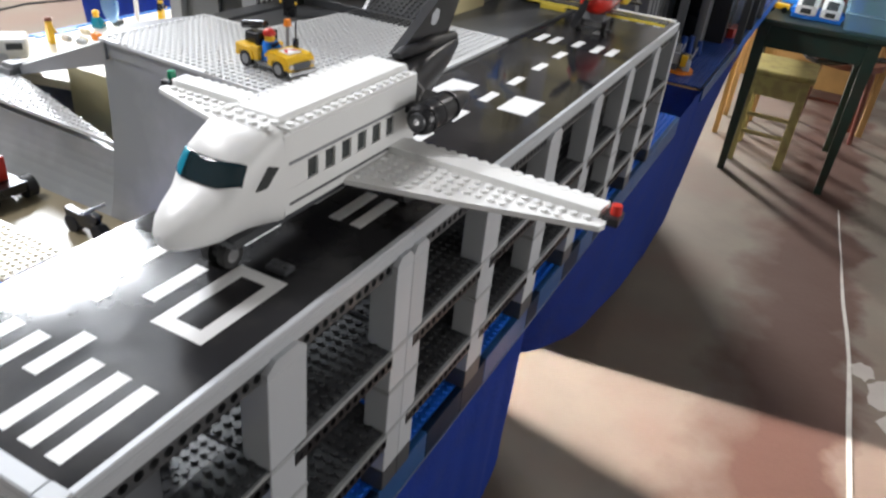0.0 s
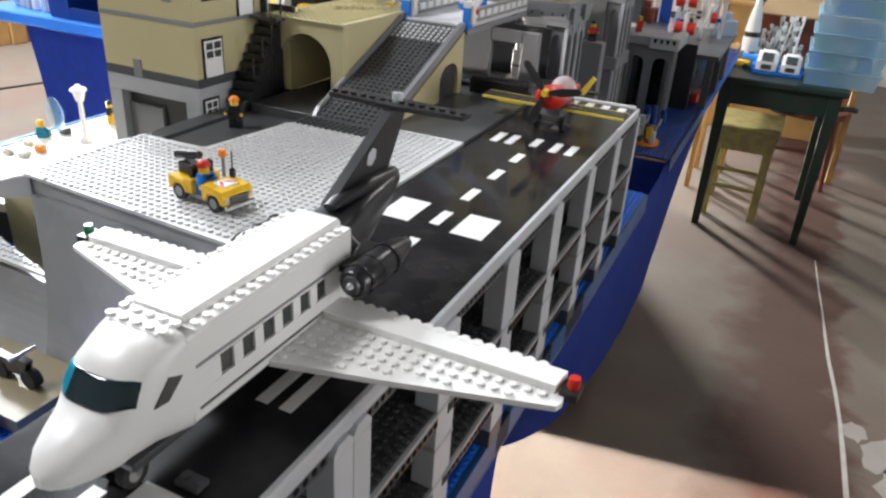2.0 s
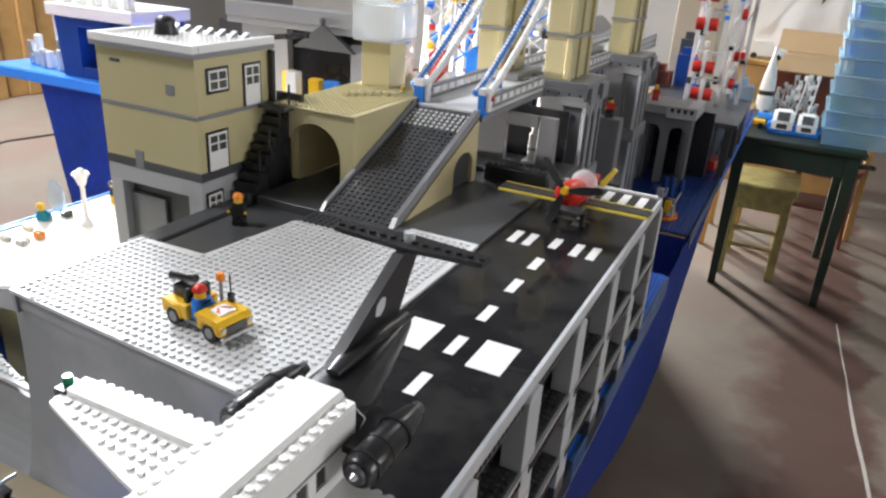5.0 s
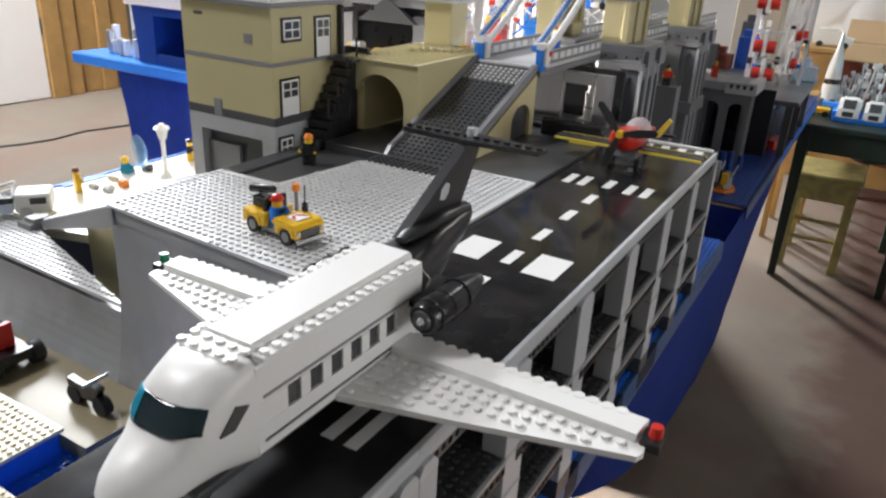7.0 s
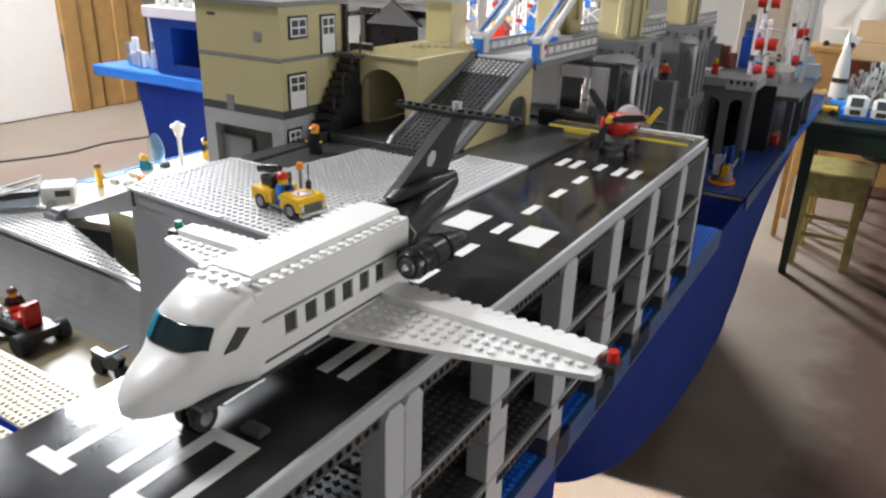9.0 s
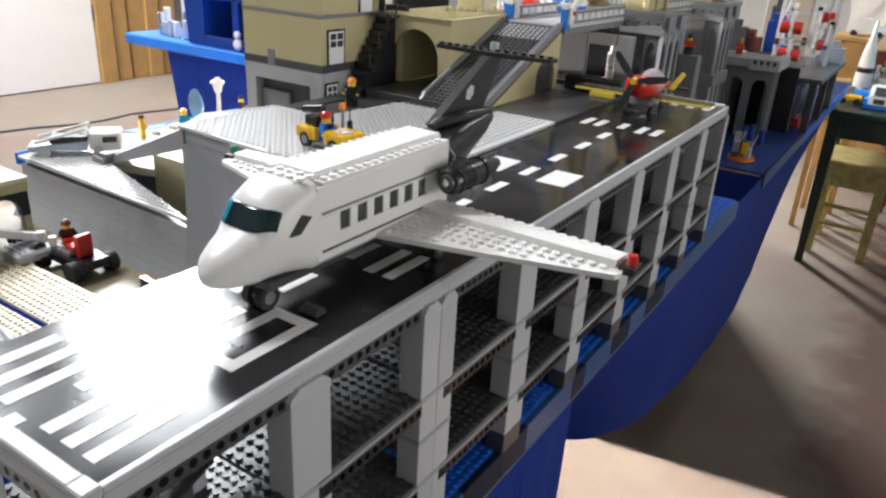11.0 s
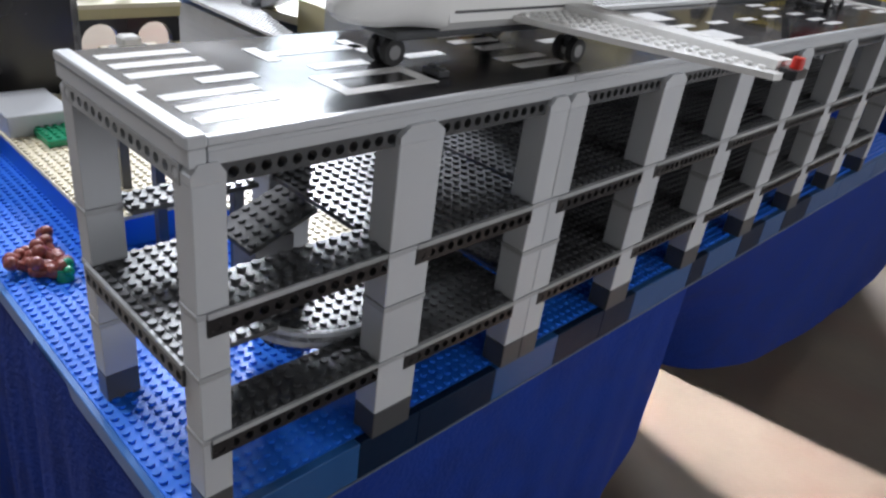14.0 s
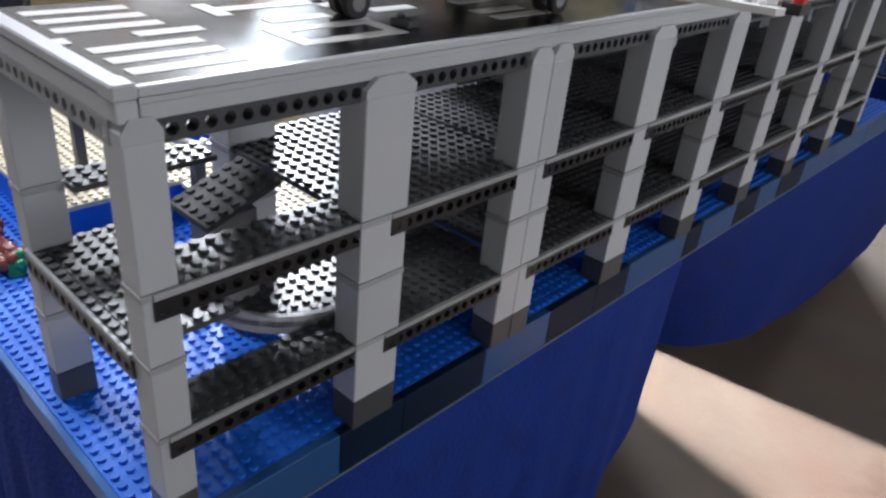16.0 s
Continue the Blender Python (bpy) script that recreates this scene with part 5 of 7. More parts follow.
# tan towers on grey piers with tall pointed panels; inner and outer edge across the bridge, start along it
for v0, near in ((25.0, 4.3), (66.0, 4.0)):
    for s in (-1, 1):
        lo = near if s > 0 else -7.6
        # flat inner panel, then the panelled corner and flank
        pier = bbox(lo + 0.4, lo + 6.6, v0 + 1.0, v0 + 11.4, -21.4, 7.1, M_GREY, "pier", "grey pier core")
        bbox(lo, lo + 4.0, v0 + 0.1, v0 + 0.98, -21.4, 7.1, M_GREY, "front_panel", "", pier)
        part("arch_panel", gothic("x", lo + 4.2, lo + 7.2, -21.4, 7.1, v0 + 0.5, v0 + 0.95), M_GREY, pier)
        for k in range(3):
            part("arch_panel", gothic("y", v0 + 0.9 + k * 3.6, v0 + 4.4 + k * 3.6, -21.4, 7.1, lo + 6.65, lo + 7.35), M_GREY, pier)
            bbox(lo + 7.0, lo + 7.6, v0 + 0.4 + k * 3.6, v0 + 0.9 + k * 3.6, -21.4, 7.1, M_LGREY, "pilaster", "", pier)
        collar = bbox(lo - 0.1, lo + 7.9, v0 - 0.1, v0 + 12.0, -7.0, -4.4, M_GREY, "pier_collar", "", pier)
        bbox(lo - 0.05, lo + 7.8, v0 - 0.05, v0 + 12.0, 7.12, 8.2, M_GREY, "pier_ledge", "", pier)
        bbox(lo - 0.2, lo + 7.4, v0 - 0.2, v0 + 12.2, 8.22, 9.7, M_GREY, "pier_ledge", "", pier)
        bbox(lo + 6.4, lo + 8.2, v0 + 0.9, v0 + 4.2, 7.6, 10.2, M_GREY, "corner_block", "", pier)
        bbox(lo + 6.4, lo + 8.2, v0 + 7.6, v0 + 11.2, 7.6, 10.2, M_GREY, "corner_block", "", pier)
        bbox(lo - 0.1, lo + 7.5, v0 - 0.1, v0 + 12.0, 9.72, 10.9, M_GREY, "pier_cap", "", pier)
        for i in range(4):
            bbox(lo + 1.0 + i * 1.8, lo + 1.4 + i * 1.8, v0 - 0.24, v0 + 0.1, 8.8, 9.2, M_BLACK, "peg_hole", "", pier)
        t1 = bbox(lo - 0.3, lo + 3.9, v0 + 0.9, v0 + 10.6, 10.92, 33, M_TAN, "tower_leg", "tan tower leg")
        bbox(lo + 3.2, lo + 4.2, v0 + 0.6, v0 + 1.6, 10.92, 33, M_TAN, "pilaster", "", t1)
        bbox(lo + 3.6, lo + 4.3, v0 + 4.6, v0 + 6.2, 10.92, 33, M_TAN, "pilaster", "", t1)
        bbox(lo + 3.6, lo + 4.4, v0 + 9.6, v0 + 11.0, 10.92, 33, M_TAN, "pilaster", "", t1)
        bbox(lo - 0.5, lo + 4.6, v0 + 0.5, v0 + 11.2, 17.6, 18.1, M_GREY, "moulding", "", t1)
        if s < 0:
            bbox(-3.2, -2.4, v0 + 4.0, v0 + 8.0, 9.85, 13, M_TAN, "arch_foot", "", t1)
# low grey building under the bridge
lw = thing("grey_depot", (-22, 106, -21.4), "grey toy-brick depot with a dark doorway below the bridge", "depot")
part("wall", Geo().box(-31.4, -23.9, 104, 105.2, 0.4, 8.1, 0.05), M_GREY, lw)
part("wall", Geo().box(-18.8, -16.2, 104, 105.2, -21.4, 8.1, 0.05), M_GREY, lw)
part("lintel", Geo().box(-23.8, -18.9, 104, 105.2, 6.4, 8.1, 0.05), M_GREY, lw)
# black panel gives the doorway its shade
part("back", Geo().box(-31, -16.4, 110.2, 111, -21.4, 8.1, 0.05), M_BLACK, lw, "dark panel standing in for the shade inside")
part("floor", Geo().box(-31.2, -16.3, 98, 104, -1.0, 1.0, 0.05).studs(-27, 99, 12, 5, 1.0), M_DGREY, lw)
part("silo", Geo().box(-21.4, -18.4, 105.3, 107.8, 0.4, 1.0, 0.05).rod((-19.8, 106.5, 1.0), (-19.8, 106.5, 5.0), 1.1, n=18).rod((-19.8, 106.5, 5.0), (-19.8, 106.5, 7.2), 0.8, n=18), M_WHITE, lw, "white round tank")
part("silo_band", Geo().rod((-19.8, 106.5, 2.6), (-19.8, 106.5, 3.0), 1.15, n=18), M_GREY, lw)
part("fence", Geo().box(-17.6, -13.9, 92.2, 93.0, 0.42, 1.1, 0.05), M_LEMON, lw, "yellow barrier bricks")
part("comb_fence", Geo().box(-22.9, -13.9, 94.6, 96.2, 0.42, 2.5, 0.05).studs(-22.9, 94.6, 11, 2, 2.5), M_BLACK, lw, "black studded fence")
part("front_wall", Geo().box(-31, -13.9, 97.4, 98.0, -0.9, 0.38, 0.04), M_DGREY, lw)

# ---- station behind the house ----
sn = thing("dark_station", (-73, 128, -21.4), "dark toy-brick station hall with a grey cornice", "building")
part("hall", Geo().box(-100, -58, 128, 129, -21.4, 12.6, 0.05), M_BLACK, sn)
part("wall", Geo().box(-92, -80.5, 126, 127.8, -21.4, 12.5, 0.05), M_GREY, sn)
part("wall", Geo().box(-65.4, -60, 126, 127.8, -21.4, 11, 0.05), M_GREY, sn)
part("cornice", Geo().box(-95, -58, 125, 128, 12.6, 14.0, 0.08), M_GREY, sn, "grey cornice")
part("cornice", Geo().box(-95, -58, 124.6, 128, 14.02, 16.8, 0.08), M_GREY, sn)
part("gable", Geo().prism([(-78, 9.5), (-64, 9.5), (-69, 13), (-71, 14.4), (-73, 13)], "y", 124.6, 126), M_DGREY, sn, "dark pointed gable")
part("finial", Geo().ball((-71, 125, 14.8), 0.9, 8, 6), M_DGREY, sn)
for i in range(12):
    part("truss_link", Geo().box(-82 + i * 0.85, -81.4 + i * 0.85, 121, 121.8, 10.6 + 0.12 * i, 11.6 + 0.12 * i, 0.05), M_BLACK, sn)
for x, y, m in ((-77, 122, M_YELLOW), (-68.5, 119, M_YELLOW), (-65, 119, M_LBLUE), (-73, 118, M_LGREY)):
    solo("toy_crate", Geo().box(x - 1.2, x + 1.2, y - 1, y + 1, -4, 6.0 if m is M_LGREY else 5.0, 0.1).studs(x - 1.2, y - 0.8, 3, 2, 6.0 if m is M_LGREY else 5.0), m, (x, y, -4), "small coloured toy-brick stack by the station", "brick stack")
solo("station_ground", Geo().box(-68.5, -44.5, 101, 124, -21.4, -4.0, 0.05), M_DGREY, (-60, 112, -21.4), "dark grey ground block by the station", "block")

# ---- far table: water plates, pier deck, ride tower ----
for j in range(6):
    base_plate(-25.7, 151.6 + 25.6 * j, 32, 32, -21.8, M_SEA, "blue studded water plate on the far table, darkened for shade", keep=lambda x, y: x > -14 or y < 160)
    solo("base_plate", Geo().box(-68.4, -25.9, 151.6 + 25.6 * j, 177.1 + 25.6 * j, -22.2, -21.8, 0.05), M_SEA, (-47, 152 + 25.6 * j, -22.2), "plain blue plate on the far table", "base plate", "studded base plates")
solo("edge_strip", Geo().box(0.35, 0.6, 151.4, 200, -24.8, -21.75, 0.05), M_TAPE, (0.4, 152, -24.8), "translucent blue strip taped along the table edge", "strip", "strips along the table edge")
solo("edge_strip", Geo().box(0.35, 0.6, 200.2, 300, -24.8, -21.75, 0.05), M_BLUE, (0.4, 200, -24.8), "blue strip taped along the table edge", "strip", "strips along the table edge")
pd = thing("pier_deck", (-13, 200, -21.8), "light grey toy-brick pier deck on grey arches", "pier")
part("deck", Geo().box(-26, -8.6, 184, 196, -4.6, -2.6, 0.1).studs(-26, 184.4, 21, 14, -2.6), M_LGREY, pd)
part("parapet", Geo().box(-13.4, -6.4, 182.6, 183.9, -5.0, -2.2, 0.1).box(-8.5, -6.4, 184, 196, -5.0, -2.2, 0.1), M_LGREY, pd, "light grey parapet")
for i in range(4):
    part("slot", Geo().prism([(-12.6 + i * 1.5, -2.7), (-11.6 + i * 1.5, -2.7), (-11.9 + i * 1.5, -3.7), (-12.3 + i * 1.5, -3.7)], "y", 182.5, 182.7), M_BLACK, pd)
for x in (-25.4, -19.4, -13.4):
    part("arch", arch_wall("x", x, x + 6.0, -21.8, -4.62, x + 3.0, 2.0, -9.5, 185, 186.4), M_GREY, pd, "grey arch")
for x in (-25, -19, -9.5):
    part("arch_leg", Geo().box(x, x + 1.6, 186.5, 195, -21.8, -4.62, 0.08), M_GREY, pd)
part("back_panel", Geo().box(-26, -3.5, 196.1, 197, -21.8, -5.0, 0.05), M_BLACK, pd, "dark panel under the deck")
part("side_panel", Geo().box(-3.9, -3.5, 197.1, 236, -21.8, -10, 0.05), M_BLACK, pd, "dark panel under the deck")
part("back_deck", Geo().box(-26, 2.0, 197.05, 246, -8.6, -7.4, 0.08), M_DGREY, pd, "dark brownish deck")
for x in (-20, -10, -1):
    for y in (200, 222, 242):
        part("support", Geo().box(x, x + 1.8, y, y + 1.8, -21.8, -8.6, 0.06), M_DGREY, pd)
figure((-17.5, 188, -2.4), 30, "small toy figure in red on the pier", M_RED, M_RED, M_YELLOW)
solo("grey_strut", Geo().box(-19.8, -14.6, 138.4, 141.6, -21.4, 2.0, 0.1), M_GREY, (-18, 140, -21.4), "dark grey strut between the bridge piers", "strut")
figure((-17.2, 140, 2.02), 30, "toy figure in black and red between the bridge piers", M_BLACK, M_RED, M_BLACK)
figure((-29.0, 112.0, 9.82), 60, "toy figure in white with orange hair on the bridge", M_BLUE, M_WHITE, M_ORANGE)
for x, y in ((-37.2, 96.4), (-35.4, 97.0)):
    solo("yellow_brick", Geo().box(x - 0.4, x + 0.4, y - 0.4, y + 0.4, 9.75, 10.6, 0.1).ball((x, y, 10.8), 0.4, 8, 5), M_YELLOW, (x, y, 9.75), "small yellow toy-brick lamp on the tan roof", "brick")
rd = thing("ride_tower", (-10, 226, -7.4), "red and white toy-brick ride tower", "ride")
for x, y in ((-15.0, 223), (-6.6, 223), (-15.0, 232), (-4, 232), (-1.6, 227)):
    part("post", Geo().box(x - 0.55, x + 0.55, y - 0.5, y + 0.5, -7.4, 42, 0.06), M_LGREY if y > 226 else M_WHITE, rd)
random.seed(31)
for k, z in enumerate((-4.7, 2.6, 13.9, 21.4, 31.0)):
    xc = -11.2 - 0.1 * z
    part("crossbar", Geo().box(-15.4, -6.2, 222.6, 223.4, z + 3.4, z + 4.0, 0.05), M_LGREY, rd)
    part("seat_arm", Geo().box(xc - 0.55, xc + 0.55, 219.4, 222.4, z - 2.6, z + 4.4, 0.1), M_WHITE, rd, "white arm")
    for x in (xc - 1.7, xc + 1.7):
        part("seat", Geo().rod((x - 1.1, 220.6, z), (x + 1.1, 220.6, z), 1.7, n=14), M_RED, rd, "round red seat")
    part("seat", Geo().rod((-4.6, 226, z + 3), (-3.2, 226, z + 3), 1.5, n=14), M_RED, rd, "round red seat")
    part("hanger", Geo().box(-5.4, -4.8, 225, 227, z, z + 6.4, 0.05), M_WHITE, rd)
    for p, q in (((-6.6, 223, z), (-4, 232, z + 6)), ((-15, 223, z), (-15, 232, z + 6)), ((-4, 232, z), (-1.6, 227, z + 5))):
        part("brace", Geo().rod(p, q, 0.27, n=6), M_LGREY, rd)
    for i in range(9):
        x, y, zz = random.uniform(-15, -2), random.uniform(221, 228), z + random.uniform(-2, 9)
        part("fitting", Geo().box(x - 0.6, x + 0.6, y - 0.6, y + 0.6, zz, zz + random.uniform(0.6, 2.2), 0.1), (M_DGREY, M_WHITE, M_LBLUE, M_BLACK, M_LGREY, M_RED)[(k + i * 2) % 6], rd)
for i, (x, y, z, m) in enumerate(((-20, 250, 2, M_SEA), (-26, 244, -3, M_BROWN), (-21, 258, 6, M_DGREY), (-30, 240, 0, M_DGREY), (-1, 236, -3, M_TRBLUE), (-14, 240, -4, M_DGREY))):
    b = solo("toy_block_model", Geo().box(x - 3, x + 3, y - 2, y + 2, -7.4 if y < 247 else -21.8, z, 0.2).box(x - 2, x + 1, y - 1.4, y + 1.4, z, z + 2.2, 0.2).studs(x - 2.8, y - 1.6, 7, 1, z), m, (x, y, -7.4 if y < 247 else -21.8), "small stacked toy-brick model on the far table", "brick model")
# hall added to block the hall lamp from the far water plates
mh = thing("shading_hall", (-46, 195, -21.8), "dark grey toy-brick hall with pale windows, added to shade the water plates", "building")
part("wall", Geo().box(-58, -34, 176, 214, -21.8, 8, 0.1), M_DGREY, mh)
part("roof", Geo().prism([(-59, 8.02), (-33, 8.02), (-40, 14), (-52, 14)], "y", 175.4, 214.6), M_GREY, mh)
for i in range(5):
    part("window", Geo().box(-56 + i * 4.4, -54 + i * 4.4, 175.8, 176.2, -6, 2, 0.05), M_LGREY, mh)
    part("window", Geo().box(-34.1, -33.8, 179 + i * 7, 182 + i * 7, -6, 2, 0.05), M_LGREY, mh)
# orange skiff with a heap of grey and yellow bits
SHIFT[:] = [-2.4, 0]
sk = thing("toy_skiff", (-4.2, 160, -21.6), "orange toy boat heaped with grey and yellow bricks", "toy boat")
part("hull", Geo().prism([(-4.2 + 2.9 * math.cos(k * 0.524), 160 + 3.4 * math.sin(k * 0.524)) for k in range(12)], "z", -21.6, -20.9), M_ORANGE, sk)
random.seed(12)
for k in range(16):
    x, y, z = -4.2 + random.uniform(-1.8, 1.8), 160 + random.uniform(-2, 2), -20.9 + random.uniform(0, 0.6) + (k // 5) * 1.2
    part("heaped_brick", Geo().box(x - 0.7, x + 0.7, y - 0.5, y + 0.5, z - 0.6 if k < 5 else z - 1.6, z + 0.9, 0.1), (M_LGREY, M_DGREY, M_YELLOW, M_GREY, M_DGREY)[k % 5], sk)
part("rig", Geo().rod((-3, 160, -20), (-1.6, 160, -15.8), 0.2, n=6).rod((-5.4, 161, -20), (-4.4, 160, -15.4), 0.2, n=6), M_LGREY, sk)
SHIFT[:] = [0, 0]
for i, (x, y) in enumerate(((-7.5, 172), (-9.6, 175), (-6.2, 178), (-11, 170))):
    solo("blue_pillar", Geo().rod((x, y, -21.6), (x, y, -16 - i), 0.8, 0.6, 10), M_SEA, (x, y, -21.6), "upright blue toy-brick pillar", "pillar", "blue pillars in the water")
solo("red_boat", Geo().prism([(-5.5, 205), (-2.2, 205), (-1.2, 208), (-2.2, 213), (-5.5, 213)], "z", -21.6, -19.2), M_RED, (-4, 208, -21.6), "small red toy boat on the blue plate", "toy boat")
solo("red_boat", Geo().prism([(-9.5, 199), (-7.2, 199), (-6.2, 202), (-7.2, 205), (-9.5, 205)], "z", -21.6, -17.2), M_RED, (-8, 202, -21.6), "small red toy boat under the pier", "toy boat")

# clutter of rides behind the bridge
ar2 = thing("white_ride", (-62, 165, -21.8), "white and blue toy-brick lattice ride", "ride")
part("base", Geo().box(-68, -50, 156, 176, -21.8, -2, 0.1), M_LGREY, ar2)
for i in range(7):
    x = -67 + i * 2.6
    part("mast", Geo().rod((x, 158 + (i % 3) * 5, -2), (x + 1.4, 160 + (i % 3) * 5, 24), 0.45, n=8), M_WHITE, ar2)
    part("arm", Geo().rod((x, 159, 4 + (i * 5) % 17), (x + 4, 161, 7 + (i * 7) % 15), 0.6, n=8), (M_WHITE, M_LBLUE, M_SAND)[i % 3], ar2)
    part("gondola", Geo().ball((x + 1, 158.4, 2 + (i * 4) % 15), 1.0, 8, 6), (M_RED, M_WHITE, M_YELLOW, M_BLACK)[i % 4], ar2)
random.seed(21)
for k in range(5):
    lt = thing("fairground_model", (-66 + k * 7.5, 150 + 3 * (k % 2), -21.8), ("white and blue lattice fairground model of toy bricks", "white toy-brick ride with red and yellow cars")[k % 2], "ride", "fairground models behind the bridge")
    bx0, by0 = -66 + k * 7.5, 150 + 3 * (k % 2)
    part("base", Geo().box(bx0 - 3, bx0 + 3, by0 - 3, by0 + 3, -21.8, 1, 0.1), (M_LGREY, M_WHITE, M_DGREY)[k % 3], lt)
    for i in range(4):
        px, py = bx0 + (-2.6, 2.6, -2.6, 2.6)[i], by0 + (-2.6, -2.6, 2.6, 2.6)[i]
        part("post", Geo().rod((px, py, 1), (px, py, 21), 0.28, n=6), M_WHITE, lt)
    for i in range(5):
        z = 3 + 4 * i
        part("brace", Geo().rod((bx0 - 2.6, by0 - 2.6, z), (bx0 + 2.6, by0 - 2.6, z + 3.6), 0.2, n=6).rod((bx0 + 2.6, by0 - 2.6, z), (bx0 - 2.6, by0 - 2.6, z + 3.6), 0.2, n=6), (M_WHITE, M_LBLUE)[(i + k) % 2], lt)
    for i in range(12):
        px, py, z = bx0 + random.uniform(-3, 3), by0 + random.uniform(-3.4, -2.7), random.uniform(2, 21)
        part("car", Geo().box(px - 0.7, px + 0.7, py - 0.5, py + 0.5, z, z + random.uniform(0.6, 1.6), 0.15), (M_RED, M_YELLOW, M_WHITE, M_BLUE, M_SAND, M_BLACK, M_LGREY, M_WHITE)[(i + k * 3) % 8], lt)
for i, (x, y, c) in enumerate(((-52, 108, M_YELLOW), (-49.5, 110, M_ORANGE))):
    figure((x, y, -4.0 if i else -4.0), 10, "toy figure by the tan tower", c, c, M_BLACK)
for i in range(6):
    x, y = -66 + i * 4.0, 134 + (i % 2) * 3
    h = 3 + (i * 5) % 9
    solo("toy_stall", Geo().box(x, x + 3, y, y + 3, -21.8, h, 0.1).prism([(x - 0.4, h), (x + 3.4, h), (x + 1.5, h + 2)], "y", y - 0.2, y + 3.2), (M_WHITE, M_LGREY, M_SAND, M_RED, M_WHITE, M_LBLUE)[i], (x + 1.5, y + 1.5, -21.8), "small toy-brick stall in the town", "stall")

# ---- green table, chair, storage boxes ----
GT = -33.0
SHIFT[:] = [-4, 3]
gt = thing("green_table", (21, 330, FLOOR), "dark green painted wooden side table", "table")
part("tabletop", Geo().box(-2.0, 46, 306, 372, GT - 2.2, GT, 0.5), M_GTABLE, gt)
for x0, x1, y0, y1 in ((1, 43, 308.6, 310.6), (1, 43, 367, 369), (0.4, 2.4, 310.7, 366.9), (41.6, 43.6, 310.7, 366.9)):
    part("apron", Geo().box(x0, x1, y0, y1, GT - 11, GT - 2.2, 0.2), M_GTABLE, gt)
for x in (0, 40):
    for y in (308, 366):
        s = 1 if x == 0 else -1
        g = Geo()
        a, b = 4.6, 2.8
        cx, cy = x + 2, y + 2
        g.add([(cx + i * a / 2, cy + j * a / 2, GT - 2.2) for i, j in ((-1, -1), (1, -1), (1, 1), (-1, 1))] + [(cx + i * b / 2, cy + j * b / 2, FLOOR) for i, j in ((-1, -1), (1, -1), (1, 1), (-1, 1))], [(0, 1, 2, 3), (7, 6, 5, 4), (0, 4, 5, 1), (1, 5, 6, 2), (2, 6, 7, 3), (3, 7, 4, 0)])
        part("leg", g, M_GTABLE, gt)
ch = thing("wooden_chair", (14, 338, FLOOR), "worn yellow painted wooden chair under the table", "chair")
SZ = -56
part("seat", Geo().box(0, 27, 322, 354, SZ - 2.4, SZ, 0.6), M_CHAIR, ch)
part("apron", Geo().box(1.5, 25.5, 323.2, 325, SZ - 11, SZ - 2.4, 0.2), M_CHAIR, ch)
part("apron", Geo().box(23.6, 25.4, 325.1, 351, SZ - 9, SZ - 2.4, 0.2), M_CHAIR, ch)
for x in (1.2, 22):
    for y in (323, 350):
        part("leg", Geo().box(x, x + 3.6, y, y + 3.2, FLOOR, SZ - 2.4, 0.3), M_CHAIR, ch)
for z in (-76, -84):
    part("rung", Geo().rod((3, 324.6, z), (23.8, 324.6, z), 0.9, n=8), M_CHAIR, ch)
    part("rung", Geo().rod((23.8, 325, z - 4), (23.8, 351, z - 4), 0.9, n=8), M_CHAIR, ch)
# wicker armchair further back
wc = thing("bentwood_chair", (34, 392, FLOOR), "dark bentwood chair standing behind the table", "chair")
pts = []
for i in range(20):
    a = math.pi * (0.1 + 1.15 * i / 19)
    pts.append((38 + 20 * math.cos(a), 392 - 12 * math.sin(a), -58 + 3 * math.sin(a * 2)))
g = Geo()
for p, q in zip(pts, pts[1:]):
    g.rod(p, q, 1.3, n=8)
part("arm_rail", g, M_BLACK, wc)
part("seat", Geo().rod((38, 396, -62), (38, 396, -59), 17, n=20), M_BROWN, wc)
for dx, dy in ((-12, -8), (12, -8), (-11, 10), (11, 10)):
    part("leg", Geo().rod((38 + dx, 396 + dy, -62), (38 + dx * 1.15, 396 + dy * 1.15, FLOOR), 1.5, 1.1, 8), M_BROWN, wc)
part("rung", Geo().rod((26, 388, -80), (50, 388, -80), 0.8, n=6), M_BROWN, wc)
# stacked clear bins
for i in range(8):
    z = GT + 0.1 + i * 6.6
    s = thing("storage_bin", (42, 330, z), "clear blue plastic storage bin in a stack", "storage bin", "stacked storage bins")
    g = Geo()
    a, b = 0.0, 1.0
    g.add([(x, y, zz) for x, y, zz in ((29.5, 313, z), (54, 313, z), (54, 348, z), (29.5, 348, z), (28.6, 312, z + 5.6), (55, 312, z + 5.6), (55, 349, z + 5.6), (28.6, 349, z + 5.6))], [(3, 2, 1, 0), (0, 1, 5, 4), (1, 2, 6, 5), (2, 3, 7, 6), (3, 0, 4, 7)])
    part("tub", g, M_BIN, s)
    part("lid", Geo().box(28.2, 55.4, 311.6, 349.4, z + 5.62, z + 6.5, 0.3), M_BIN, s, "clear lid")
    for k in range(5):
        part("content", Geo().box(31 + k * 4, 34 + k * 4 + (k * 7 + i * 3) % 3, 315 + (k * 5 + i) % 4, 340, z + 0.1, z + 2.2 + (k * 3 + i * 5) % 3, 0.2), (M_LBLUE, M_BLUE, M_GREEN, M_TRBLUE, M_LGREY, M_BLUE)[(k + i) % 6], s)
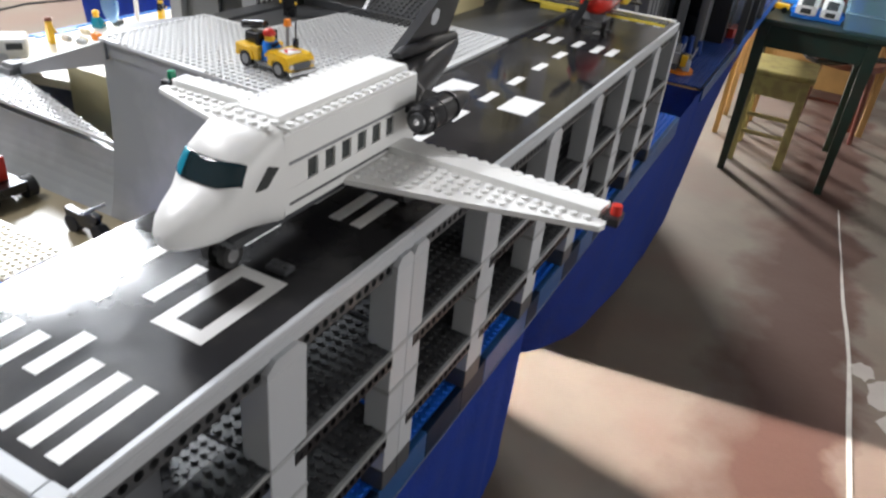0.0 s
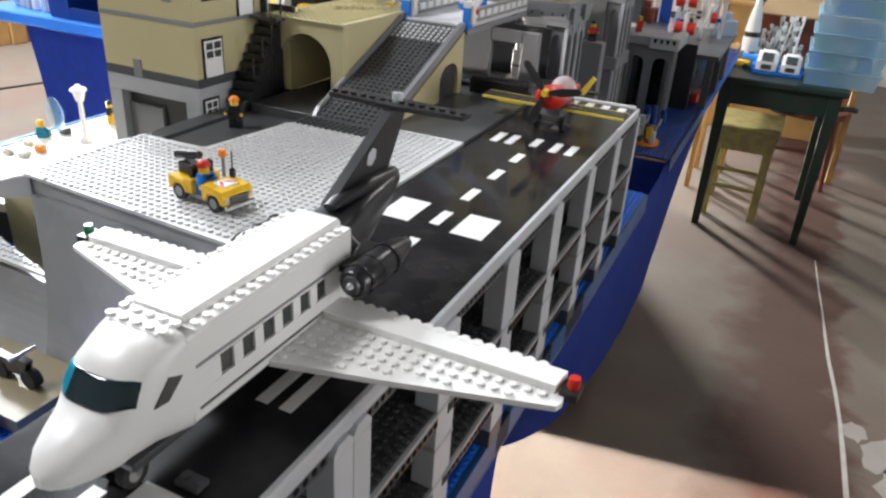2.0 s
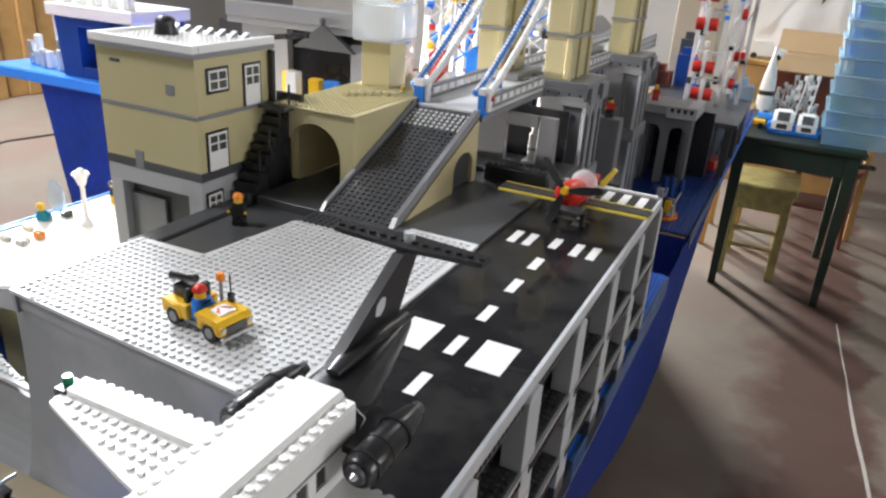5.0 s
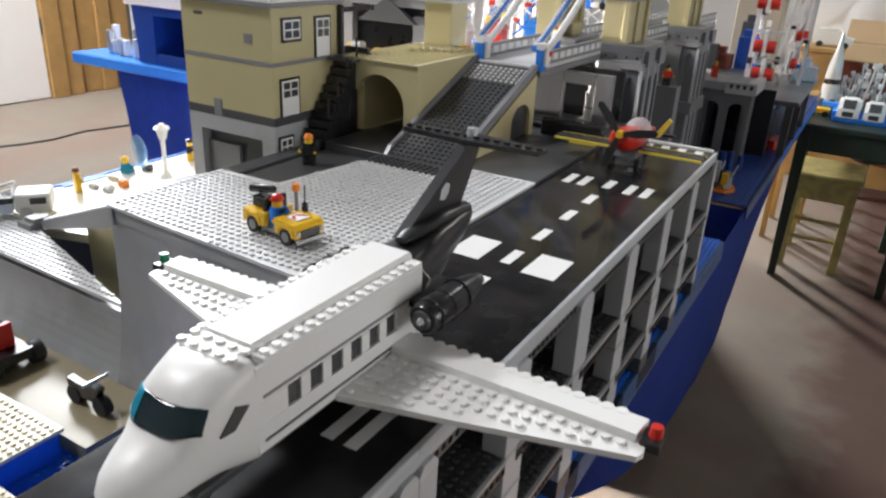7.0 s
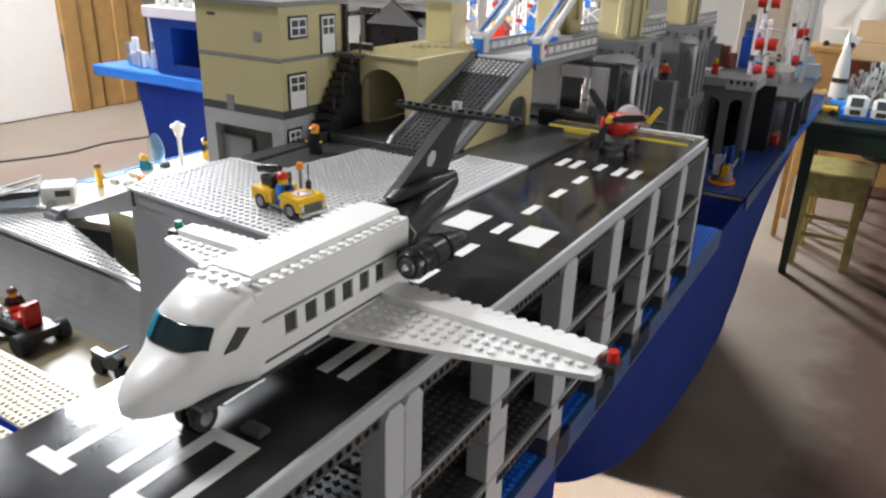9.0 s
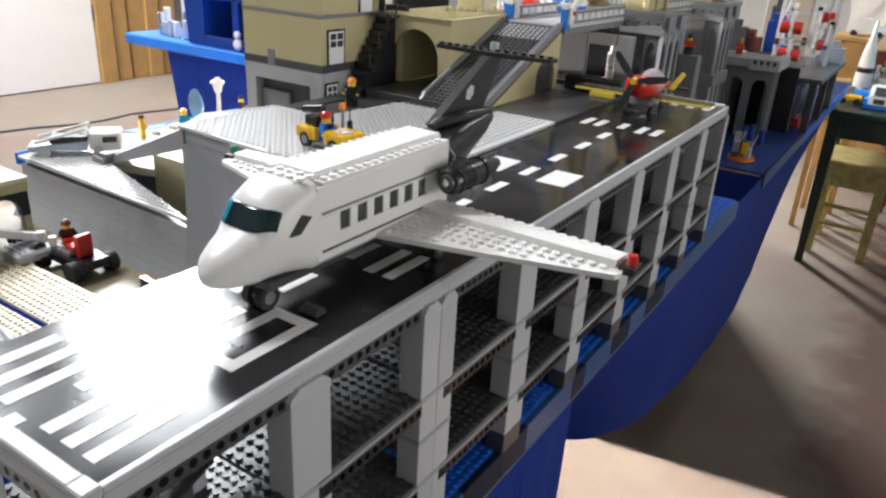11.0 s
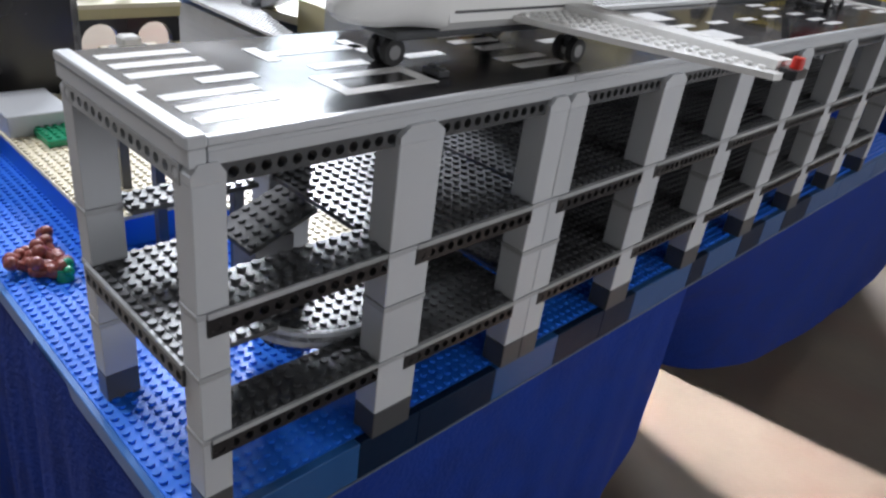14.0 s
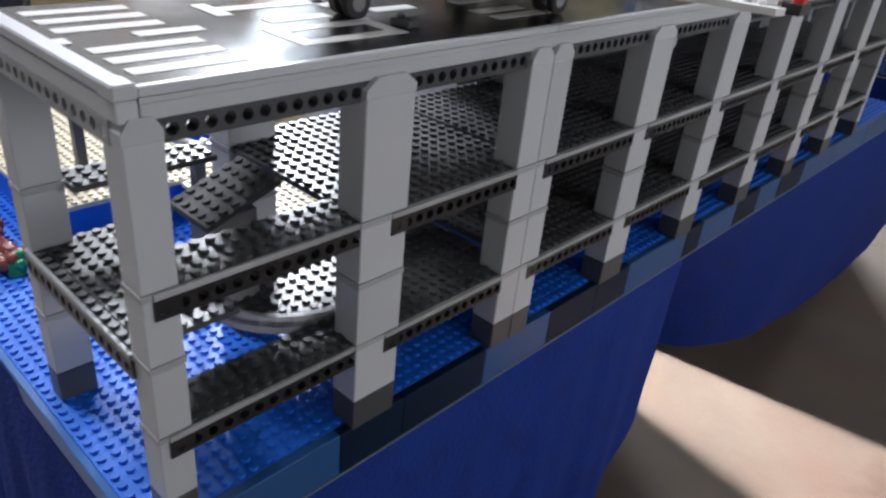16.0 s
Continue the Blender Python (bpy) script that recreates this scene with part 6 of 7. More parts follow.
# toys on the green table
rk = thing("toy_rocket", (5.2, 346, GT), "white toy rocket with a black band", "toy rocket")
rr = 3.0
for name, z0, z1, a, b, m in (("footing", 0, 4.5, 3.0, 3.0, M_DGREY), ("stage", 4.52, 10.5, 3.4, 3.3, M_WHITE), ("band", 10.52, 12.6, 3.1, 3.0, M_BLACK), ("stage", 12.62, 19, 3.2, 2.5, M_WHITE), ("nose", 19.02, 26, 2.5, 1.0, M_WHITE), ("tip", 26.02, 31.5, 0.8, 0.5, M_WHITE)):
    part(name, Geo().rod((5.2, 346, GT + z0), (5.2, 346, GT + z1), a, b, 18), m, rk)


def space_toy(x, y, r, body, trim, label):
    t = thing("toy_vehicle", (x, y, GT), label, "toy vehicle")
    side = [(-4.4, 1.2), (3.8, 1.2), (4.2, 4.6), (1.0, 5.9), (-1.6, 5.4), (-4.0, 3.4)]
    part("body", Geo().prism([(y + u * r, GT + v * r) for u, v in side], "x", x - 1.9 * r, x + 1.9 * r), body, t)
    for s in (1, -1):
        part("flank", Geo().prism([(y + u * r * 0.92, GT + (v * 0.9 + 0.2) * r) for u, v in side], "x", x + s * 1.9 * r, x + s * 2.6 * r), body, t)
    part("window", Geo().prism([(y + u * r, GT + v * r) for u, v in ((-1.8, 5.35), (-3.95, 3.55), (-4.1, 3.7), (-1.9, 5.55))], "x", x - 1.5 * r, x + 1.5 * r), M_GLASS, t)
    part("grille", Geo().box(x - 1.3 * r, x + 1.3 * r, y - 4.5 * r, y - 4.3 * r, GT + 1.5 * r, GT + 2.8 * r, 0.1), M_GLASS, t)
    part("base", Geo().box(x - 3.4 * r, x + 3.4 * r, y - 4.0 * r, y + 4 * r, GT, GT + 1.2 * r, 0.3), trim, t)
    for s in (1, -1):
        part("pod", Geo().rod((x + s * 3 * r, y - 3 * r, GT + 1.6 * r), (x + s * 3 * r, y + 3 * r, GT + 1.6 * r), 0.9 * r, n=10), trim, t)
    return t


space_toy(14.5, 326, 1.5, M_WHITE, M_LBLUE, "white and blue toy space vehicle")
space_toy(23.5, 326, 1.4, M_WHITE, M_LBLUE, "white toy shuttle with a dark window")
yl = thing("toy_digger", (4, 328, GT), "yellow toy digger with a blue arm", "toy vehicle")
part("body", Geo().box(0, 8, 325, 329, GT + 1.2, GT + 3.4, 0.4), M_YELLOW, yl)
part("arm", Geo().rod((1, 327, GT + 3), (-1, 328, GT + 8), 0.7, n=8).rod((-1, 328, GT + 8), (2, 328, GT + 9.5), 0.6, n=8), M_YELLOW, yl)
part("panel", Geo().box(4, 12, 331, 335, GT + 3.2, GT + 5.2, 0.3), M_LBLUE, yl)
part("footing", Geo().box(3.6, 12.2, 331, 335, GT, GT + 3.1, 0.2), M_DGREY, yl)
for x in (1.5, 6.5):
    part("wheel", Geo().rod((x, 324.6, GT + 1.2), (x, 329.4, GT + 1.2), 1.2, n=12), M_RUBBER, yl)
for i in range(16):
    x, y = 6 + (i * 37) % 22, 344 + (i * 13) % 18
    h = 5 + (i * 29) % 17
    g = Geo().rod((x, y, GT), (x + math.sin(i) * 2, y, GT + h), 0.6, 0.4, 7)
    for k in range(4):
        xx, yy, zz = x + math.sin(i + k * 2.1) * 1.2, y + math.cos(k * 1.7) * 0.8, GT + h * (0.35 + 0.2 * k)
        g.box(xx - 1.3 + 0.2 * k, xx + 0.9, yy - 0.7, yy + 0.7, zz - 0.9, zz + 0.7 + 0.3 * (i % 3), 0.15)
    solo("toy_figurine", g, (M_WHITE, M_LGREY, M_WHITE, M_WHITE)[i % 4], (x, y, GT), "pale toy-brick robot figurine on the table", "figurine", "pale robot figurines")
SHIFT[:] = [0, 0]
# cupboard, boxes and shelf behind
cb = thing("pine_cupboard", (-8, 372, FLOOR), "pine cupboard on thin legs behind the models", "cupboard")
part("side", Geo().box(-14, -11, 356, 392, -46, -11.5, 0.4), M_WOOD, cb)
part("front", Geo().box(-10.8, 0.5, 356, 358.2, -46, -11.5, 0.4), M_WOOD, cb)
for x in (-13.8, -1.4):
    for y in (357, 389):
        part("leg", Geo().box(x, x + 2.4, y, y + 2.4, FLOOR, -46, 0.2), M_WOOD, cb)
part("top", Geo().box(-14.5, 2.5, 355.4, 394, -11.4, -9.2, 0.4), M_WOOD, cb)
cv = thing("toy_car_model", (-4, 366, -9.2), "white model car on the cupboard", "toy car")
part("body", Geo().prism([(-11, -8), (4, -8), (5, -5.5), (1, -4.6), (-2, -2), (-9, -2), (-11, -5)], "y", 362, 369), M_WHITE, cv)
for x in (-8, 2):
    part("wheel", Geo().rod((x, 361.8, -8.2), (x, 369.2, -8.2), 1.3, n=12), M_RUBBER, cv)
bx3 = thing("cardboard_box", (24, 428, -40), "open brown cardboard box with folded flaps", "box")
part("body", Geo().box(-2, 50, 408, 450, -40, -14, 0.3), M_CARD, bx3)
# dark sheet on the front paints the shade below the flap
part("opening", Geo().box(0, 48, 407.4, 407.9, -38, -15, 0.1), M_BROWN, bx3, "dark brown sheet for the shade below the flap")
part("flap", Geo().prism([(396, -18), (409, -12), (409, -11.4), (396, -17.4)], "x", -6, 52), M_CARD, bx3)
part("flap", Geo().prism([(449, -14), (464, -4), (464, -3.4), (449, -13.4)], "x", -2, 50), M_CARD, bx3)
solo("right_wall_panel", Geo().box(118, 122, 200, 560, FLOOR, 120, 0.5), M_WALL, (120, 330, FLOOR), "pale painted board wall beside the aisle", "wall", kind="structure")
ot = thing("trestle_table", (24, 428, FLOOR), "plain wooden trestle table carrying a cardboard box", "table")
part("tabletop", Geo().box(-6, 56, 402, 456, -42.4, -40, 0.4), M_WOOD, ot)
for x in (-3, 50):
    for y in (405, 449):
        part("leg", Geo().box(x, x + 3, y, y + 3, FLOOR, -42.4, 0.3), M_WOOD, ot)
# worn line and patches on the floor
g = Geo()
pl2 = [(47, 300, 0.5), (48.6, 272, 0.6), (49.8, 256, 0.5), (50.6, 240, 0.9), (51.6, 224, 1.1), (53.4, 206, 1.1), (54.4, 192, 1.0), (55.0, 176, 1.3), (55.4, 160, 1.3), (56.2, 140, 1.2), (57, 110, 1.2)]
for (x0, y0, w0), (x1, y1, w1) in zip(pl2, pl2[1:]):
    g.add([(x0 - w0 / 2, y0, FLOOR + 0.06), (x0 + w0 / 2, y0, FLOOR + 0.06), (x1 + w1 / 2, y1, FLOOR + 0.06), (x1 - w1 / 2, y1, FLOOR + 0.06)], [(0, 1, 2, 3)])
solo("floor_line", g, M_PAINTLINE, (52, 200, FLOOR), "pale worn line on the concrete floor", "floor marking", kind="structure")
random.seed(5)
for cx, cy, r in ((57.6, 188, 3.2), (64, 180, 6), (69, 168, 7)):
    pts = [(cx + r * (0.7 + 0.5 * random.random()) * math.cos(a * 0.4), cy + 1.6 * r * (0.6 + 0.5 * random.random()) * math.sin(a * 0.4)) for a in range(16)]
    solo("filler_patch", Geo().prism(pts, "z", FLOOR, FLOOR + 0.05), M_FILLER, (cx, cy, FLOOR), "pale filler patch on the concrete floor", "floor patch", kind="structure")

# ---- left side of the hall ----
dr = thing("door_1", (-512, 296, FLOOR), "closed white panelled door in a pine frame", "door", kind="structure")
part("leaf", Geo().box(-515.8, -512, 236, 322, FLOOR + 0.8, 104, 0.4), M_DOOR, dr)
part("door_handle", Geo().rod((-512, 242, 2), (-508, 242, 2), 0.8, n=8).rod((-508.4, 241, 2), (-508.4, 252, 2), 0.8, n=8), M_CHROME, dr, "metal lever handle")
part("door_frame", Geo().box(-515.9, -509, 322.6, 336, FLOOR, 110, 0.6), M_WOOD, dr)
part("door_frame", Geo().box(-515.9, -509, 224, 235.4, FLOOR, 110, 0.6), M_WOOD, dr)
part("hinge", Geo().rod((-511.6, 322.4, -52), (-511.6, 322.4, -40), 1.0, n=8), M_DGREY, dr)
for i in range(4):
    y = 337 + i * 15
    solo("wood_panelling", Geo().box(-516, -511 - (i % 2) * 2, y, y + 13 + (i % 2) * 2, FLOOR, 120, 0.8), M_WOOD, (-513, y, FLOOR), "vertical pine boards beside the door", "boards", "pine boards on the wall", kind="structure")
solo("baseboard", Geo().box(-516, -508, 396.5, 560, FLOOR, FLOOR + 9, 0.4), M_DGREY, (-512, 470, FLOOR), "dark skirting along the wall", "baseboard", kind="structure")
g = Geo()
cab = [(-430, 120), (-424, 170), (-416, 213), (-407, 236), (-404, 252), (-408, 276), (-402, 300), (-396, 330), (-380, 380)]
for p, q in zip(cab, cab[1:]):
    g.rod((p[0], p[1], FLOOR + 0.6), (q[0], q[1], FLOOR + 0.6), 0.6, n=6)
solo("power_cable", g, M_RUBBER, (-404, 252, FLOOR), "thin black cable lying across the floor", "cable")
# ship table
bt = thing("blue_table", (-232, 230, FLOOR), "table with a bright blue top and a dark blue cloth", "table")
part("tabletop", Geo().box(-276, -190, 189, 275, -29.5, -25, 0.6), M_LBLUE, bt, "bright blue top")
part("cloth", drape(lambda u: (-252 + 62 * u, 192.5, -29.6), lambda u: (-246 + 54 * u, 196, -92), 60, 2, 0.5), M_CLOTH, bt)
part("cloth", drape(lambda u: (-252, 192.5 + 70 * u, -29.6), lambda u: (-246, 196 + 66 * u, -92), 50, 2, 0.5), M_CLOTH, bt)
for x in (-246, -200):
    for y in (200, 262):
        part("leg", Geo().box(x, x + 5, y, y + 5, FLOOR, -29.6, 0.3), M_WOOD, bt)
sh = thing("ship_cabin", (-215, 206, -25), "dark blue toy-brick cabin with a white roof", "cabin model")
part("wall", Geo().prism([(-236, -24.9), (-226, -24.9), (-226, -3.2), (-238, -3.2)], "y", 192, 216), M_SEA, sh)
part("wall", Geo().box(-225.9, -203, 192, 194, -24.9, -21, 0.1), M_SEA, sh)
part("wall", Geo().box(-209, -206, 192, 194, -21, -3.2, 0.1), M_SEA, sh)
part("wall", Geo().box(-225.9, -203, 192, 194, -6.5, -3.2, 0.1), M_SEA, sh)
# dark panel paints the shade behind the cabin window
part("interior", Geo().box(-225.8, -200, 206, 207, -24.9, -3.3, 0.1), M_DGREY, sh, "dark panel standing in for the shade inside")
part("side_wall", Geo().box(-202.9, -198, 192, 216, -24.9, -3.2, 0.1), M_SEA, sh)
part("roof", Geo().box(-240, -196, 190, 218, -3.1, 1.2, 0.4), M_WHITE, sh, "white roof")
for i in range(5):
    part("roof_post", Geo().box(-236 + i * 8, -233 + i * 8, 194, 197, 1.3, 9, 0.2), M_WHITE, sh)
random.seed(9)
wm = thing("white_model", (-250, 205, -25), "jumbled white toy-brick model on the blue table", "brick model")
part("tower", Geo().box(-254, -243, 203, 212, -24.9, -2, 0.5), M_WHITE, wm)
for i in range(16):
    x, y, z = -268 + 26 * random.random(), 196 + 10 * random.random(), -24.9
    part("brick", Geo().box(x, x + 2.4, y, y + 2.4, z, z + 3 + 9 * random.random(), 0.3), (M_WHITE, M_LGREY, M_CHROME)[i % 3], wm)
solo("toy_penguin", Geo().ball((-206, 191.5, -22.4), 2.0, 10, 6, sz=1.2).ball((-206, 191.4, -18.6), 1.5, 10, 6), M_WHITE, (-206, 191.5, -24.9), "small white toy creature on the table rim", "toy figure")

# ---- terrace things ----
LX, LY = -77.5, 73.0
lp = thing("toy_lamp_post", (LX, LY, LOW), "white toy lamp post with a round head", "lamp post")
part("foot", Geo().rod((LX, LY, LOW), (LX, LY, LOW + 0.9), 1.0, 0.7, 12).rod((LX, LY, LOW + 0.9), (LX, LY, LOW + 1.2), 0.55, 0.5, 12), M_WHITE, lp)
part("post", Geo().rod((LX, LY, LOW + 1.2), (LX, LY, LOW + 6.4), 0.36, 0.32, 10), M_WHITE, lp)
part("lantern", Geo().rod((LX, LY, LOW + 6.42), (LX, LY, LOW + 8.0), 0.55, 0.95, 8), M_WHITE, lp)
part("cap", Geo().rod((LX, LY, LOW + 8.02), (LX, LY, LOW + 8.4), 1.25, 1.1, 12).rod((LX, LY, LOW + 8.4), (LX, LY, LOW + 8.9), 0.8, 0.35, 10), M_WHITE, lp)
figure((-81.7, 60.4, LOW), 160, "toy figure in yellow with dark hair", M_YELLOW, M_YELLOW, M_BROWN)
figure((-84.2, 70.6, LOW), 200, "toy figure in teal leaning over a dish", M_TEAL, M_TEAL, M_YELLOW, seated=True)
figure((-82.0, 82.0, LOW), 120, "toy figure in black and yellow", M_YELLOW, M_BLACK, M_BLACK)
dish = thing("clear_dish", (-83.2, 73.6, LOW), "large clear blue toy dish on edge", "dish")
rings = []
for k in range(6):
    r = 0.2 + 2.6 * k / 5
    rings.append([(-83.2 + 0.75 * r * math.cos(a * 0.314), 73.6 - 0.12 * r * r, LOW + 3.4 + r * math.sin(a * 0.314)) for a in range(20)])
part("bowl", Geo().skin(rings, caps=False), M_TRBLUE, dish)
part("stand", Geo().box(-84, -82.4, 73.3, 74.5, LOW, LOW + 1.0, 0.1), M_DGREY, dish)
solo("orange_block", Geo().box(-79.6, -78.2, 65.6, 66.6, LOW, LOW + 1.0, 0.05).studs(-79.6, 65.7, 2, 1, LOW + 1.0), M_ORANGE, (-79, 66, LOW), "small orange brick on the terrace", "brick")
for i, (x, y, m) in enumerate(((-82.6, 62.6, M_LGREY), (-80.4, 63.8, M_SAND), (-79.6, 62.8, M_LGREY), (-83.6, 66.8, M_SAND))):
    solo("loose_brick", Geo().box(x, x + 1.6, y, y + 0.8, LOW, LOW + 0.6, 0.05).studs(x, y, 2, 1, LOW + 0.6), m, (x, y, LOW), "loose toy brick lying on the terrace", "brick", "loose bricks")
solo("pale_ledge", Geo().box(-68, -62.6, 62, 64.6, LOW, LOW + 0.8, 0.08), M_SAND, (-65, 63, LOW), "low sand coloured ledge beside the house", "ledge")
tc = thing("white_toy_car", (-79.5, 50.2, LOW), "long white toy-brick car with an open dark cabin", "toy car")
cx0, cy0 = -79.5, 50.2
g = Geo().prism([(-8.5, 0.9), (-0.6, 0.9), (-0.4, 2.2), (-8.6, 1.6)], "x", -1.9, 1.9)
g.v = [(x + cx0, y + cy0, z + LOW) for x, y, z in g.v]
part("sill", g, mat("pale_blue_plastic", (0.5, 0.58, 0.7), 0.3), tc, "pale blue lower body")
part("rear_body", Geo().box(cx0 - 2.1, cx0 + 2.1, cy0 - 0.3, cy0 + 4.2, LOW + 0.8, LOW + 3.4, 0.25), M_WHITE, tc)
part("rear_window", Geo().box(cx0 + 2.06, cx0 + 2.14, cy0 + 1.6, cy0 + 3.6, LOW + 2.0, LOW + 2.9, 0.02), M_GLASS, tc, "dark window")
part("cabin", Geo().box(cx0 - 1.7, cx0 + 1.7, cy0 - 5.6, cy0 - 0.5, LOW + 2.0, LOW + 2.9, 0.05), M_BLACK, tc, "open dark cabin")
for s in (1, -1):
    g = Geo()
    g.rod((cx0 + s * 1.9, cy0 - 7.6, LOW + 2.2), (cx0 + s * 1.8, cy0 - 0.4, LOW + 4.1), 0.22, n=6)
    part("roof_rail", g, M_WHITE, tc)
part("windscreen", Geo().box(cx0 - 1.7, cx0 + 1.7, cy0 - 0.5, cy0 - 0.3, LOW + 3.0, LOW + 4.2, 0.03), M_CLEAR, tc, "clear windscreen")
for x in (cx0 - 2.05, cx0 + 2.05):
    for y in (cy0 - 6.4, cy0 + 1.0):
        part("wheel", Geo().rod((x - 0.3, y, LOW + 0.8), (x + 0.3, y, LOW + 0.8), 0.8, n=14), M_LGREY, tc)
turned(tc, -38)
# arcade building
ac = thing("arcade_building", (-76, 27, -21.4), "tan toy-brick arcade with a cream top", "building")
AX, AY, AT = -69.6, 20.4, -10.0
for y0, y1 in ((0.0, 0.9), (6.2, 7.8), (13.1, 14.0)):
    part("post", Geo().box(AX - 1.2, AX, AY + y0, AY + y1, -21.1, AT - 5.2, 0.05), M_TAN, ac)
for a in (0.0, 7.02):
    part("arch", arch_wall("y", AY + a, AY + a + 6.98, AT - 5.18, AT - 1.9, AY + a + 3.5, 2.45, AT - 4.9, AX - 1.2, AX), M_BLACK, ac, "black arch")
part("band", Geo().box(AX - 15.8, AX + 0.1, AY - 0.2, AY + 14.2, AT - 1.88, AT - 0.6, 0.05), M_TAN, ac)
part("top", Geo().box(AX - 15.9, AX + 0.3, AY - 0.3, AY + 14.3, AT - 0.58, AT, 0.05), M_SAND, ac, "cream top plates")
part("back_post", Geo().box(AX - 14, AX - 12.8, AY, AY + 1.4, -21.1, AT - 1.9, 0.05), M_TAN, ac)
part("back_post", Geo().box(AX - 14, AX - 12.8, AY + 12.6, AY + 14, -21.1, AT - 1.9, 0.05), M_TAN, ac)
part("end_wall", Geo().box(AX - 12.7, AX - 1.25, AY - 0.1, AY + 0.6, -21.1, AT - 1.9, 0.05), M_DGREY, ac)
solo("green_tub", Geo().rod((-74, 25.4, AT), (-74, 25.4, AT + 2.4), 1.0, 0.9, 12), M_GREEN, (-74, 25.4, AT), "dark green round tub on the arcade roof", "tub")
figure((-73.5, 21.8, AT), 90, "dark toy figure on the arcade roof", M_BLACK, M_BROWN, M_BLACK)
figure((-73.0, 29.0, AT), 60, "dark grey toy figure on the arcade roof", M_DGREY, M_DGREY, M_BLACK)
cr = thing("white_crane", (-64, 27, -19.6), "jumbled white toy-brick crane with a slanting arm", "toy vehicle")
part("arm", Geo().prism([(25.5, -14.2), (26.5, -13.6), (33.4, -16.4), (33.0, -17.2)], "x", -65.6, -64.4), M_WHITE, cr, "slanting white arm")
part("cab", Geo().box(-67.4, -63.6, 23.6, 27.4, -18.2, -14.4, 0.4).box(-66.6, -64.2, 24.4, 26.8, -14.4, -12.9, 0.3), M_WHITE, cr)
part("bumper", Geo().box(-66, -61.4, 28.0, 32.8, -18.2, -16.9, 0.3).studs(-66, 28.2, 5, 5, -16.9), M_LGREY, cr)
for x in (-67.5, -62.6):
    for y in (25, 31):
        part("wheel", Geo().rod((x - 0.4, y, -17.2), (x + 0.4, y, -17.2), 1.0, n=14), M_RUBBER, cr)
# plain black blocks added to fill the dark area left of the arcade
solo("dark_rock", Geo().box(-84, -62, 1.5, 19.2, -21.1, -5.5, 1.2).box(-80, -66, 4, 16, -5.5, -1.5, 1.0), M_BLACK, (-72, 10, -21.1), "black mass filling the dark area beside the arcade", "rock")
solo("green_plate", Geo().box(-52, -46, 9, 13.5, -18.2, -17.4, 0.1).studs(-52, 9, 7, 5, -17.4), M_GREEN, (-49, 11, -18.2), "small green studded plate on the sand", "plate")
solo("white_plate", Geo().box(-58, -50, 6.8, 13, -18.2, -16.0, 0.1), M_LGREY, (-54, 10, -18.2), "pale slab by the shore", "slab")
# red and black vehicle, black motorbike, coral
SHIFT[:] = [-3.6, 3.6]
rv = thing("toy_quad", (-55.5, 30, -19.6), "black and red toy-brick quad with a driver seat", "toy vehicle")
part("chassis", Geo().box(-60, -51, 28, 32, -18.4, -17.2, 0.1), M_BLACK, rv)
part("plate", Geo().box(-58, -54, 28.4, 31.6, -17.18, -16.6, 0.05).studs(-58, 28.4, 5, 4, -16.6), M_GREY, rv)
part("seat_back", Geo().box(-53.6, -52.8, 29.0, 31, -17.2, -14.4, 0.1), M_RED, rv)
part("seat", Geo().box(-55.4, -53.6, 28.8, 31.2, -16.6, -15.9, 0.1), M_RED, rv)
for x in (-59, -52):
    for y in (27.6, 32.4):
        part("wheel", Geo().rod((x, y - 0.6, -18.3), (x, y + 0.6, -18.3), 1.3, n=14), M_RUBBER, rv)
for x in (-60, -57.5):
    part("light", Geo().rod((x, 28.6, -16.6), (x, 28.6, -15.4), 0.5, n=8), M_WHITE, rv)
figure((-57.2, 30.4, -16.5), 70, "seated toy figure in red with brown hair", M_RED, M_BLACK, M_BROWN, seated=True)
SHIFT[:] = [-0.8, 1.9]
mb = thing("toy_motorbike", (-42.4, 32, -19.6), "small black toy motorbike", "toy vehicle")
part("body", Geo().prism([(-45, -18.4), (-41, -18.4), (-40.2, -16.6), (-41.4, -16.4), (-43, -17.0), (-45.2, -16.8)], "y", 31.6, 32.4), M_BLACK, mb)
for x in (-44.4, -40.4):
    part("wheel", Geo().rod((x, 31.5, -18.6), (x, 32.5, -18.6), 1.0, n=14), M_RUBBER, mb)
part("handlebar", Geo().rod((-41, 30.6, -15.9), (-41, 33.4, -15.9), 0.2, n=6), M_CHROME, mb)
SHIFT[:] = [0, 0]
co = thing("coral", (-30.5, 2.6, -21.3), "reddish brown branching toy coral lying on the blue plate", "coral")
M_CORAL = mat("coral_plastic", (0.25, 0.07, 0.055), 0.3)
random.seed(3)
for i in range(15):
    x, y = -30.8 + random.uniform(-2.6, 2.6), 2.6 + random.uniform(-1.2, 1.4)
    a = random.uniform(0, 6.28)
    q = (x + 1.7 * math.cos(a), y + 1.3 * math.sin(a), -20.9 + random.uniform(0, 1.0))
    part("branch", Geo().rod((x, y, -21.1), q, 0.42, 0.36, 8).ball(q, 0.58, 8, 5).ball((x, y, -20.9), 0.6, 8, 5), M_CORAL, co)
solo("sea_plant", Geo().rod((-27.2, 3.2, -21.3), (-27.2, 3.2, -20.4), 0.7, 0.5, 8).ball((-27.5, 3.6, -20.2), 0.5, 7, 5).ball((-26.8, 3.4, -20.5), 0.45, 7, 5), M_GREEN, (-27.2, 3.2, -21.3), "small green sea plant on the blue plate", "plant")

